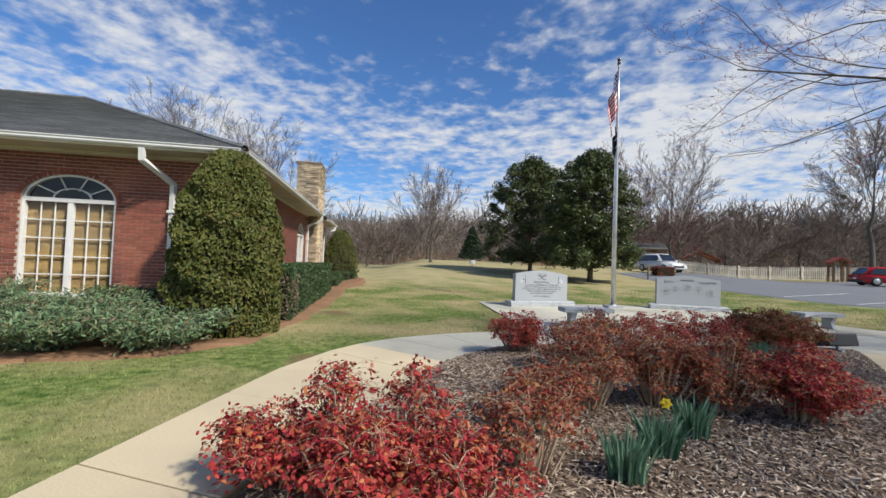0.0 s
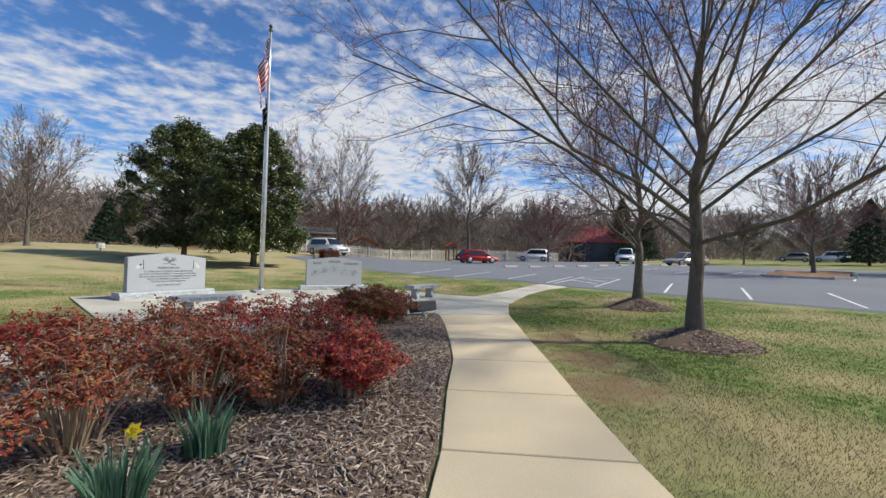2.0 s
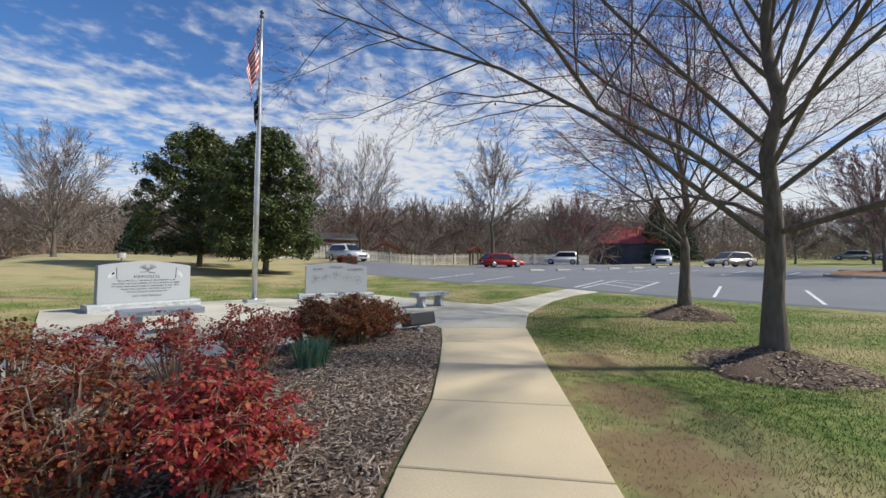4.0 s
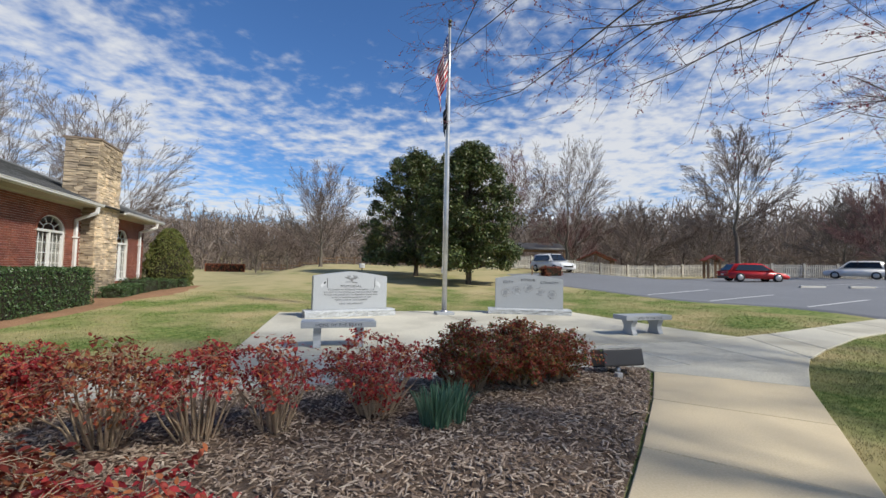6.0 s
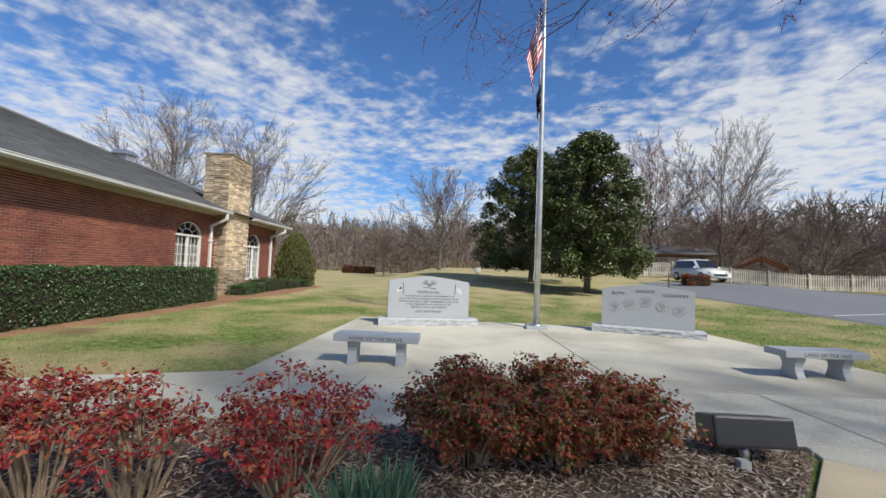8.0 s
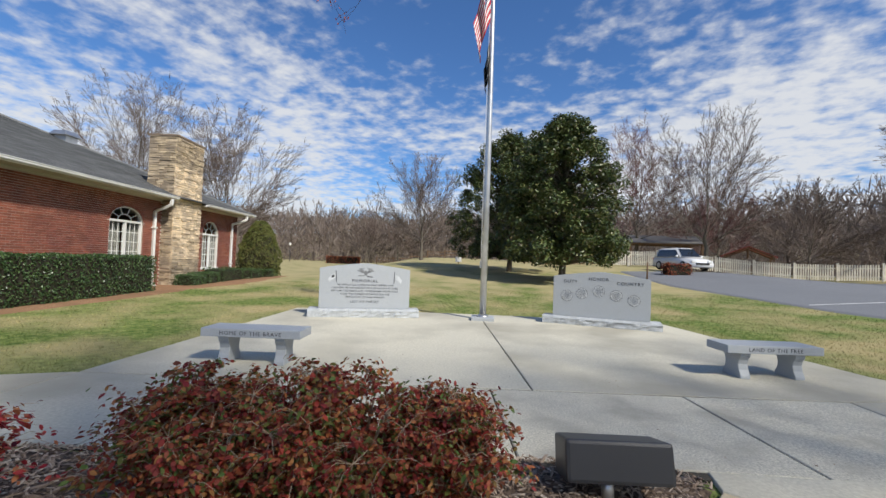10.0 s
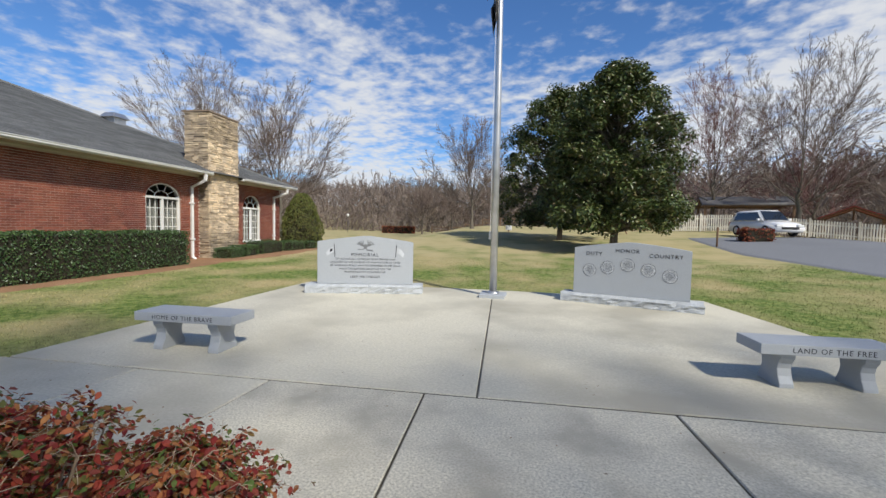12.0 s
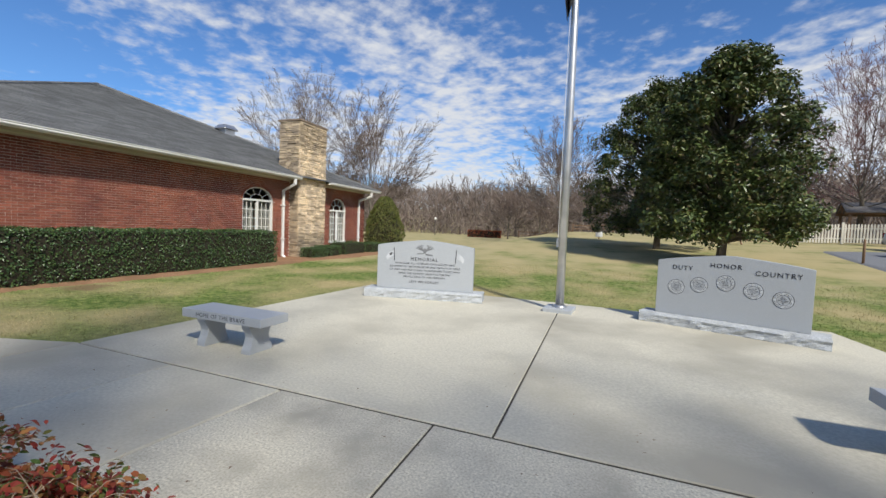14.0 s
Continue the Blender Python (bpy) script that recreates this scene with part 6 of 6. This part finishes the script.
def conifer(x, y, r, h, seed, label):
    ev = thing("conifer_tree", pose(x, y, height(x, y) - .1), label, "tree", "conifers in the distance")
    part("trunk", lathe([(.16, 0), (.13, h * .4), (.03, h * .95)], 8), BARK, ev)
    g = np.random.default_rng(seed)
    n = 5200
    t = g.random(n) ** 1.25
    a = g.random(n) * 6.283
    rr = r * (1 - t) ** .8 * (0.72 + .28 * np.sin(a * 6 + t * 60)) * np.sqrt(g.random(n) * .6 + .4) + .05
    C = np.stack([rr * np.cos(a), rr * np.sin(a), .5 + t * (h - .5)], 1)
    L = g.uniform(.25, .5, n)
    leaves_mesh("crown", C, g.normal(size=(n, 3)) + (0, 0, .6), L, L * .4, CONIF, ev, "", seed)


CONIF = leaf_mat("conifer needles", [(0.015, 0.035, 0.016), (0.028, 0.055, 0.022), (0.045, 0.075, 0.03)], .7, .05)
conifer(60, 13.2, 3.6, 10.0, 81, "dark dense conifer beside the red-roofed building")
conifer(63.5, 11.0, 3.0, 8.0, 82, "dark conifer across the parking lot")
conifer(0.0, 47, 2.2, 5.2, 83, "small green conifer at the edge of the lawn")
conifer(66, -14, 3.2, 8.0, 84, "dark conifer at the edge of the lot")
conifer(62, -20, 3.0, 7.4, 85, "dark conifer at the edge of the lot")


# ---- fence, shelters and far buildings ----
FENCE = mat("weathered white picket", (0.72, 0.67, 0.56), (0.80, 0.755, 0.66), 2.0, .85, .2, 30, rnd=.10)
WOOD = mat("brown stained wood", (0.20, 0.12, 0.07), (0.30, 0.19, 0.12), 2.0, .85, .3, 25, stretch=(1, 1, .3))
REDROOF = mat("red metal roof", (0.33, 0.055, 0.045), (0.42, 0.085, 0.07), .8, .5, .1, 12)
DARKROOF = mat("grey shed roof", (0.12, 0.11, 0.105), (0.20, 0.19, 0.18), 1.0, .9, .3, 15)


def picket_fence(points, h, spacing, material, label, group):
    """Panels of pointed pickets on two rails between posts; each picket shares one mesh."""
    pk = bpy.data.meshes.new("picket")
    bm = prism([(-.045, -.009), (.045, -.009), (.045, .009), (-.045, .009)], 0.06, h - .05)
    tip = bm.verts.new((0, 0, h))
    top = [v for v in bm.verts if abs(v.co.z - (h - .05)) < 1e-4]
    for f in [f for f in bm.faces if all(v in top for v in f.verts)]:
        loop = list(f.verts)
        bm.faces.remove(f)
        for i in range(4):
            bm.faces.new((loop[i], loop[(i + 1) % 4], tip))
    bm.to_mesh(pk)
    bm.free()
    pk.materials.append(material)
    for (x0, y0), (x1, y1) in zip(points, points[1:]):
        total = math.hypot(x1 - x0, y1 - y0)
        panels = max(1, round(total / 2.6))
        for p in range(panels):
            ax, ay = x0 + (x1 - x0) * p / panels, y0 + (y1 - y0) * p / panels
            bx, by = x0 + (x1 - x0) * (p + 1) / panels, y0 + (y1 - y0) * (p + 1) / panels
            za, zb = height(ax, ay), height(bx, by)
            ln = math.hypot(bx - ax, by - ay)
            ang = math.degrees(math.atan2(by - ay, bx - ax))
            fn = thing("fence_panel", pose(ax, ay, za - .02, 0, 0, ang), label, "fence", group)
            part("post", box(-.06, .06, -.06, .06, 0, h + .1, .008), material, fn)
            for z in (.3, h - .35):
                bm = box(.06, ln - .06, .010, .045, z, z + .09, 0)
                for v in bm.verts:
                    v.co.z += (zb - za) * v.co.x / ln
                part("rail", bm, material, fn)
            n = int((ln - .12) / spacing)
            for k in range(n):
                ob = new("picket", pk)
                ob.parent = fn
                s = .06 + spacing * (k + .5)
                ob.location = (s, 0, (zb - za) * s / ln)


picket_fence([(10.5, 29.0), (20, 28.3), (33, 24.2), (47, 16.5)], 1.32, .155, FENCE, "weathered cream picket fence panel along the lot", "picket fence")
picket_fence([(4.0, 32.0), (10.3, 30.0)], 1.35, .17, WOOD, "brown wooden picket panel under the magnolias", "brown fence")


def shelter(x, y, deg, w, d, eave, ridge, roofmat, label):
    sh = thing("open_shelter", pose(x, y, height(x, y) - .05, 0, 0, deg), label, "shelter", "shelters behind the fence")
    for sx in (-1, 1):
        for sy in (-1, 1):
            part("post", box(sx * (w / 2 - .3) - .09, sx * (w / 2 - .3) + .09, sy * (d / 2 - .3) - .09, sy * (d / 2 - .3) + .09, 0, eave + .05, .01), WOOD, sh)
    for s in (-1, 1):
        part("beam", box(-w / 2, w / 2, s * (d / 2 - .3) - .08, s * (d / 2 - .3) + .08, eave - .2, eave, .01), WOOD, sh)
    bm = bmesh.new()
    for s in (-1, 1):
        vs = [bm.verts.new(p) for p in ((-w / 2, s * d / 2, eave), (w / 2, s * d / 2, eave), (w / 2, 0, ridge), (-w / 2, 0, ridge),
                                        (-w / 2, s * d / 2, eave - .09), (w / 2, s * d / 2, eave - .09), (w / 2, 0, ridge - .09), (-w / 2, 0, ridge - .09))]
        for q in ((0, 1, 2, 3), (7, 6, 5, 4), (0, 4, 5, 1), (1, 5, 6, 2), (2, 6, 7, 3), (3, 7, 4, 0)):
            bm.faces.new([vs[i] for i in q])
    bmesh.ops.recalc_face_normals(bm, faces=bm.faces)
    part("roof", bm, roofmat, sh)
    for sx in (-1, 1):
        V, F = [], []
        X = sx * (w / 2 - .12)
        tube([(X, -d / 2 + .2, eave - .05), (X, 0, ridge - .12), (X, d / 2 - .2, eave - .05)], [.07] * 3, 4, V, F)
        tube([(X, 0, eave - .1), (X, 0, ridge - .1)], [.06] * 2, 4, V, F)
        mesh_ob("gable_truss", V, F, WOOD, sh)


shelter(18.0, 34.5, -8, 7.0, 4.0, 2.3, 3.1, DARKROOF, "open picnic shelter with a dull grey roof")
shelter(26.0, 34.0, 60, 5.2, 4.4, 2.0, 3.0, REDROOF, "open gabled shelter with a red roof")
shelter(31.0, 22.0, 62, 1.8, 1.6, 1.8, 2.3, REDROOF, "small red-roofed notice kiosk by the fence")

far = thing("red_roofed_building", pose(60.5, 18.0, height(60, 18) - .1, 0, 0, 120), "dark low building with a red roof", "building")
part("wall", box(-4.5, 4.5, -4, 4, 0, 3.2, .03), mat("dark siding", (0.05, 0.06, 0.09), (0.08, 0.09, 0.12), 1, .8, .1, 10), far)
bm = bmesh.new()
vs = [bm.verts.new(p) for p in ((-5, -4.5, 3.2), (5, -4.5, 3.2), (5, 4.5, 3.2), (-5, 4.5, 3.2), (-2, 0, 6.0), (2, 0, 6.0))]
for q in ((0, 1, 5, 4), (1, 2, 5), (2, 3, 4, 5), (3, 0, 4), (3, 2, 1, 0)):
    bm.faces.new([vs[i] for i in q])
part("roof", bm, REDROOF, far, "faded red roof")
for x in (-3, 0, 3):
    part("window", box(x - .6, x + .6, -4.04, -3.98, 1.0, 2.2, .01), plain("dark pane", (.02, .025, .03), .08), far)

# ---- vehicles ----
TYRE = plain("tyre rubber", (.018, .018, .018), .85)
RIM = plain("alloy rim", (.5, .5, .5), .35, .8)
CARGLASS = plain("tinted car glass", (.015, .018, .02), .05, 0, .8)
LAMP = plain("clear lamp", (.75, .75, .72), .1)
REDLAMP = plain("red lamp", (.35, .01, .01), .2)


def vehicle(x, y, deg, paint, label, kind="suv"):
    """A parked car: x runs forward, origin on the ground under its middle."""
    L, W, H = (4.35, 1.80, 1.62) if kind == "suv" else (4.3, 1.74, 1.42) if kind == "hatch" else (5.3, 1.95, 1.85)
    c = thing("parked_car" if kind != "truck" else "pickup_truck", pose(x, y, height(x, y) + .012, 0, 0, deg), label, "car" if kind != "truck" else "pickup", "parked vehicles")
    belt, sill = H * .57, .24
    side = [(-L / 2, sill + .12), (-L / 2 + .06, belt - .02), (-L / 2 + .5, belt + .02), (L * .18, belt), (L / 2 - .35, belt - .14), (L / 2 - .04, belt - .34), (L / 2, sill + .16), (L / 2 - .12, sill), (-L / 2 + .12, sill)]

    def loft(name, poly, w_low, w_high, zlo, zhi, material, bev):
        bm = bmesh.new()
        rings = []
        for s in (-1, 1):
            rings.append([bm.verts.new((px, s * (w_low + (w_high - w_low) * (pz - zlo) / (zhi - zlo)) / 2, pz)) for px, pz in poly])
        n = len(poly)
        for i in range(n):
            bm.faces.new((rings[0][i], rings[0][(i + 1) % n], rings[1][(i + 1) % n], rings[1][i]))
        bm.faces.new(rings[0][::-1]); bm.faces.new(rings[1])
        bmesh.ops.recalc_face_normals(bm, faces=bm.faces)
        bmesh.ops.bevel(bm, geom=bm.edges[:], offset=bev, segments=2, affect="EDGES")
        for f in bm.faces:
            f.smooth = True
        return part(name, bm, material, c)

    body = loft("body", side, W, W * .95, sill, belt, paint, .06)
    if kind == "truck":
        cab = [(-.55, belt - .03), (-.45, H - .03), (.55, H), (1.15, belt - .03)]
    elif kind == "suv":
        cab = [(-L / 2 + .10, belt - .03), (-L / 2 + .42, H - .08), (-L / 2 + .8, H), (.35, H), (L * .26, belt - .03)]
    else:
        cab = [(-L / 2 + .15, belt - .03), (-L / 2 + .65, H - .05), (-.1, H), (.35, H - .04), (L * .27, belt - .03)]
    loft("cabin", cab, W * .93, W * .70, belt, H, paint, .05)
    # side glass, windscreen and rear glass, a little proud of the cabin
    zc0, zc1 = belt + .05, H - .12
    x0, x1 = cab[1][0] + .12, cab[-2][0] - .02
    for s in (-1, 1):
        bm = bmesh.new()
        w0, w1 = W * .93 / 2 - .01, W * .74 / 2 + .012
        bm.faces.new([bm.verts.new(p) for p in ((cab[0][0] + .38, s * w0, zc0), (cab[-1][0] - .28, s * w0, zc0), (x1, s * w1, zc1), (x0 + .1, s * w1, zc1))])
        r = bmesh.ops.extrude_face_region(bm, geom=bm.faces[:])
        bmesh.ops.translate(bm, vec=(0, s * .012, 0), verts=[v for v in r["geom"] if isinstance(v, bmesh.types.BMVert)])
        part("side_window", bm, CARGLASS, c)
        part("mirror", box(L * .17, L * .17 + .12, s * (W / 2 + .06) - .07, s * (W / 2 + .06) + .07, belt + .02, belt + .16, .03), paint, c)
    for (px, pz), (qx, qz), name, dx3 in ((cab[-1], cab[-2], "windscreen", .015), (cab[0], cab[1], "rear_window", -.015)):
        bm = bmesh.new()
        a, b = Vector((px, 0, pz)), Vector((qx, 0, qz))
        p, q = a.lerp(b, .12), a.lerp(b, .9)
        bm.faces.new([bm.verts.new(v) for v in ((p.x + dx3, -W * .40, p.z + .01), (p.x + dx3, W * .40, p.z + .01), (q.x + dx3, W * .33, q.z + .01), (q.x + dx3, -W * .33, q.z + .01))])
        r = bmesh.ops.extrude_face_region(bm, geom=bm.faces[:])
        bmesh.ops.translate(bm, vec=(dx3, 0, .01), verts=[v for v in r["geom"] if isinstance(v, bmesh.types.BMVert)])
        part(name, bm, CARGLASS, c)
    for wx in (-L * .30, L * .305):
        for s in (-1, 1):
            m = pose(wx, s * (W / 2 - .10), .33, 90, 0, 0)
            wheel = part("wheel", lathe([(.20, -.10), (.31, -.11), (.33, -.07), (.33, .07), (.31, .11), (.20, .10)], 22, m=m), TYRE, c)
            part("rim", lathe([(.05, -.115), (.20, -.112), (.21, -.10), (.21, .10), (.20, .112), (.05, .115)], 16, m=m), RIM, wheel)
    for s in (-1, 1):
        part("headlamp", box(L / 2 - .16, L / 2 - .015, s * W * .34 - .19, s * W * .34 + .19, belt - .36, belt - .22, .03), LAMP, c)
        part("tail_lamp", box(-L / 2 - .01, -L / 2 + .12, s * W * .40 - .11, s * W * .40 + .11, belt - .26, belt - .02, .02), REDLAMP, c)
    part("grille", box(L / 2 - .06, L / 2 + .012, -.5, .5, sill + .18, belt - .36, .02), TYRE, c)
    part("number_plate", box(-L / 2 - .012, -L / 2 + .02, -.16, .16, belt - .34, belt - .22, .004), LAMP, c)
    part("bumper", box(-L / 2 - .03, -L / 2 + .2, -W * .46, W * .46, sill, sill + .18, .04), plain("bumper trim", (.04, .04, .042), .6), c)


SILVER = plain("white car paint", (.78, .78, .78), .25, 0, .5)
CARRED = plain("red car paint", (.45, .02, .02), .25, 0, .6)
TAN = plain("beige car paint", (.42, .37, .30), .25, .3, .6)
vehicle(14.5, 22.4, -78, SILVER, "white sport utility car parked by the fence")
vehicle(27.2, 14.4, -20, CARRED, "bright red hatchback parked in the lot", "hatch")
vehicle(45.0, 6.4, 200, SILVER, "white pickup truck across the parking lot", "truck")
vehicle(41.8, -1.0, 150, TAN, "beige saloon car across the parking lot", "hatch")
vehicle(41.5, -16.2, 172, SILVER, "white car parked beyond the tree island")
vehicle(41.4, 17.0, 120, SILVER, "white car parked near the far trees")
vehicle(76, -6, 95, TAN, "dull car parked beyond the lawn", "hatch")
vehicle(78, -10, 95, SILVER, "white car parked beyond the lawn")

# ---- tree island, kerb stops, small things ----
KERB = mat("kerb concrete", (0.46, 0.44, 0.40), (0.55, 0.53, 0.48), 1, .9, .2, 30)
ISL = [(25.2, -10.2), (26.0, -9.6), (31.5, -9.6), (33.0, -11.5), (31.5, -13.4), (26.5, -13.6), (25.2, -12.8)]
kerb = thing("kerb_island", label="raised concrete kerb round a mulched tree island", category="kerb", kind="structure")
for (x0, y0), (x1, y1) in zip(ISL, ISL[1:] + ISL[:1]):
    a = math.atan2(y1 - y0, x1 - x0)
    ln = math.hypot(x1 - x0, y1 - y0)
    ob = part("kerb_stone", box(-.07, ln + .07, -.08, .08, -.1, .14, .015), KERB, kerb)
    ob.matrix_local = pose(x0, y0, height(x0, y0), 0, 0, math.degrees(a))
bm = prism(ISL, -.05, .10)
for v in bm.verts:
    v.co.z += height(v.co.x, v.co.y)
tagged(part("island_mulch", bm, STRAW, None), "reddish mulch in the parking island", "mulch", kind="structure")
for k in range(9):
    x, y = 22.5 + 2.1 * k, 6.6 - 1.0 * k
    tagged(part("wheel_stop", box(x - .9, x + .9, y - .07, y + .07, height(x, y), height(x, y) + .12, .02), KERB, None), "low concrete wheel stop in the lot", "wheel stop", "wheel stops")

sign = thing("small_white_sign", pose(-2.2, 26.9, height(-2.2, 26.9) - .05, 0, 0, 20), "small white sign box on the lawn", "sign")
part("panel", box(-.24, .24, -.12, .12, .22, .62, .02), WHITE, sign)
part("stake", box(-.04, .04, -.04, .04, 0, .24, .005), WOOD, sign)
post = thing("lamp_post", pose(-27.5, 47.3, height(-27.5, 47.3) - .05), "thin dark lamp post with a white globe", "lamp post")
part("post", lathe([(.06, 0), (.04, .3), (.035, 2.3)], 10), BRONZE, post)
part("globe", lathe([(.05, 2.28), (.16, 2.38), (.19, 2.5), (.14, 2.64), (.03, 2.7)], 14), WHITE, post)
box_hedge("red_hedge", pose(-19.5, 47.0, height(-19.5, 47) - .03, 0, 0, 15), 4.6, 1.2, 1.0, 2600, .16, NAND["rust"], "low reddish-brown hedge on the far lawn", "hedge", "", 44, .1)
box_hedge("low_shrub", pose(12.3, 18.2, height(12.3, 18.2) - .03), 1.5, 1.1, .75, 1600, .10, NAND["rust"], "brownish shrub beside the white car", "shrub", "", 45, .15)
rails = thing("rail_fence", label="low weathered rail fence across the far lawn", category="fence")
for k in range(9):
    x, y = -16 + 2.6 * k, 52 - .25 * k
    z = height(x, y)
    part("post", box(x - .07, x + .07, y - .07, y + .07, z - .1, z + 1.15, .01), WOOD, rails)
    if k < 8:
        for dz in (.45, .9):
            part("rail", box(x, x + 2.6, y - .16, y - .09, z + dz, z + dz + .1, .01), WOOD, rails)
table = thing("picnic_table", pose(6.2, 27.0, height(6.2, 27) - .02, 0, 0, 25), "weathered wooden picnic table under the magnolias", "picnic table")
for k in range(5):
    part("board", box(-.9, .9, -.36 + .15 * k, -.23 + .15 * k, .72, .76, .005), WOOD, table)
for s in (-1, 1):
    for k in range(2):
        part("seat_board", box(-.9, .9, s * .68 - .13 + .14 * k, s * .68 + .14 * k, .42, .46, .005), WOOD, table)
    V, F = [], []
    tube([(s * .6, -.7, 0), (s * .6, -.25, .72)], [.05, .05], 4, V, F)
    tube([(s * .6, .7, 0), (s * .6, .25, .72)], [.05, .05], 4, V, F)
    tube([(s * .6, -.8, .40), (s * .6, .8, .40)], [.045, .045], 4, V, F)
    mesh_ob("trestle", V, F, WOOD, table)
stake = thing("marker_post", pose(9.3, 15.0, height(9.3, 15) - .05), "thin brown marker post at the lot's edge", "post")
part("post", lathe([(.05, 0), (.045, 1.0), (.02, 1.05)], 8), WOOD, stake)

# hairline crack in the plaza, filled with dirt
V, F = [], []
pts = [(2.33, -1.74), (2.42, -2.3), (2.55, -2.75), (2.75, -3.3), (2.98, -3.42), (2.88, -3.9), (2.81, -4.3), (2.84, -4.85)]
rng = random.Random(8)
line = []
for (x0, y0), (x1, y1) in zip(pts, pts[1:]):
    for k in range(6):
        t = k / 6
        line.append((x0 + (x1 - x0) * t + rng.uniform(-.015, .015), y0 + (y1 - y0) * t + rng.uniform(-.015, .015)))
for i, (x, y) in enumerate(line):
    w = .006 + .005 * rng.random()
    V += [(x - w, y, .004), (x + w, y, .004)]
F = [(2 * i, 2 * i + 1, 2 * i + 3, 2 * i + 2) for i in range(len(line) - 1)]
tagged(mesh_ob("crack", V, F, plain("crack dirt", (.10, .09, .075), .95), plaza))
# dirt in the joints, under the slabs' arrises
DIRT = mat("joint dirt", (0.05, 0.045, 0.035), (0.10, 0.085, 0.06), 5, .95, .3)

plaza_fill = [(-4.6, -7.18), (4.6, -6.58), (5.4, -4.7), (5.15, -3.6), (4.22, 1.12), (-4.85, .78)]
for poly in [plaza_fill, [(.93 * a[0] + .07 * b[0], .93 * a[1] + .07 * b[1]) for a, b in zip(LE, RE)] + [(.07 * a[0] + .93 * b[0], .07 * a[1] + .93 * b[1]) for a, b in zip(LE, RE)][::-1],
                         [(.95 * a[0] + .05 * b[0], .95 * a[1] + .05 * b[1]) for a, b in zip(LO, RI)] + [(.05 * a[0] + .95 * b[0], .05 * a[1] + .95 * b[1]) for a, b in zip(LO, RI)][::-1]]:
    bm = prism(poly, -.06, -.022)
    for v in bm.verts:
        v.co.z += height(v.co.x, v.co.y)
    tagged(part("joint_filler", bm, DIRT, None), "dark dirt packed in the paving joints", "dirt", kind="structure")

# specks and leaves blown over the paving
g = np.random.default_rng(12)
n = 420
C = np.stack([g.uniform(-4.4, 4.2, n), g.uniform(-6.6, .8, n), np.full(n, .006)], 1)
S = g.uniform(.008, .03, n)
tagged(leaves_mesh("leaf_litter", C, g.normal(size=(n, 3)) * .15 + (0, 0, 1), S, S * .5, CHIP, None, "", 12), "scattered dry leaf bits on the concrete", "leaf litter", kind="stuff")

# ---- grass blades near the walk ----
PAVED = [[(-4.62, -7.3), (4.85, -6.5), (5.75, -4.4), (5.5, -4.4), (5.2, -3.55), (4.28, 1.22), (-4.92, .85), (-4.62, -5.4)],
         LE + RE[::-1], LO + RI[::-1], junction, BED, A + B[::-1], sheet]


def grass(n, seed):
    """Short mown turf, thickest beside the walks; it takes its colour from the same patches as the ground."""
    g = np.random.default_rng(seed)
    x, y = g.uniform(-12.5, 10.5, n * 6), g.uniform(-14.8, 8, n * 6)
    stops = np.array([(-7, -14.6), (-5.5, -14.1), (-3.6, -13.2), (-2.2, -11.7), (-.5, -10), (1.4, -8)])
    d = np.sqrt(((np.stack([x, y], 1)[:, None] - stops[None]) ** 2).sum(2)).min(1)
    keep = g.random(len(x)) < np.minimum(1, (3.6 / (d + 1.0)) ** 1.7)
    for poly in PAVED:
        odd = np.zeros(len(x), bool)
        for (x0, y0), (x1, y1) in zip(poly, poly[1:] + poly[:1]):
            if y0 != y1:
                odd ^= ((y0 > y) != (y1 > y)) & (x < (x1 - x0) * (y - y0) / (y1 - y0) + x0)
        keep &= ~odd
    for tx, ty in ((2.98, -12.02), (7.4, -9.35)):
        keep &= np.hypot(x - tx, y - ty) > .9
    for wx, wy, wr in WORN:
        keep &= (np.hypot(x - wx, y - wy) > wr * .8) | (g.random(len(x)) < .25)
    x, y, d = x[keep][:n], y[keep][:n], d[keep][:n]
    k = len(x)
    z = np.array([height(p, q) for p, q in zip(x, y)]) - .032
    h = g.uniform(.014, .036, k) * (1 + .02 * d)
    w = g.uniform(.0014, .0028, k) * (1 + .16 * d)
    a, b = g.uniform(0, 6.283, k), g.uniform(0, 6.283, k)
    ln = h * g.uniform(.2, 1.1, k)
    V = np.stack([np.stack([x - w * np.cos(a), y - w * np.sin(a), z], 1), np.stack([x + w * np.cos(a), y + w * np.sin(a), z], 1),
                  np.stack([x + ln * np.cos(b), y + ln * np.sin(b), z + h], 1)], 1).reshape(-1, 3)
    tagged(mesh_ob("grass", V.tolist(), np.arange(3 * k).reshape(-1, 3).tolist(), BLADES), "short green and straw-coloured grass blades on the lawn", "grass", kind="stuff")


grass(260000, 15)
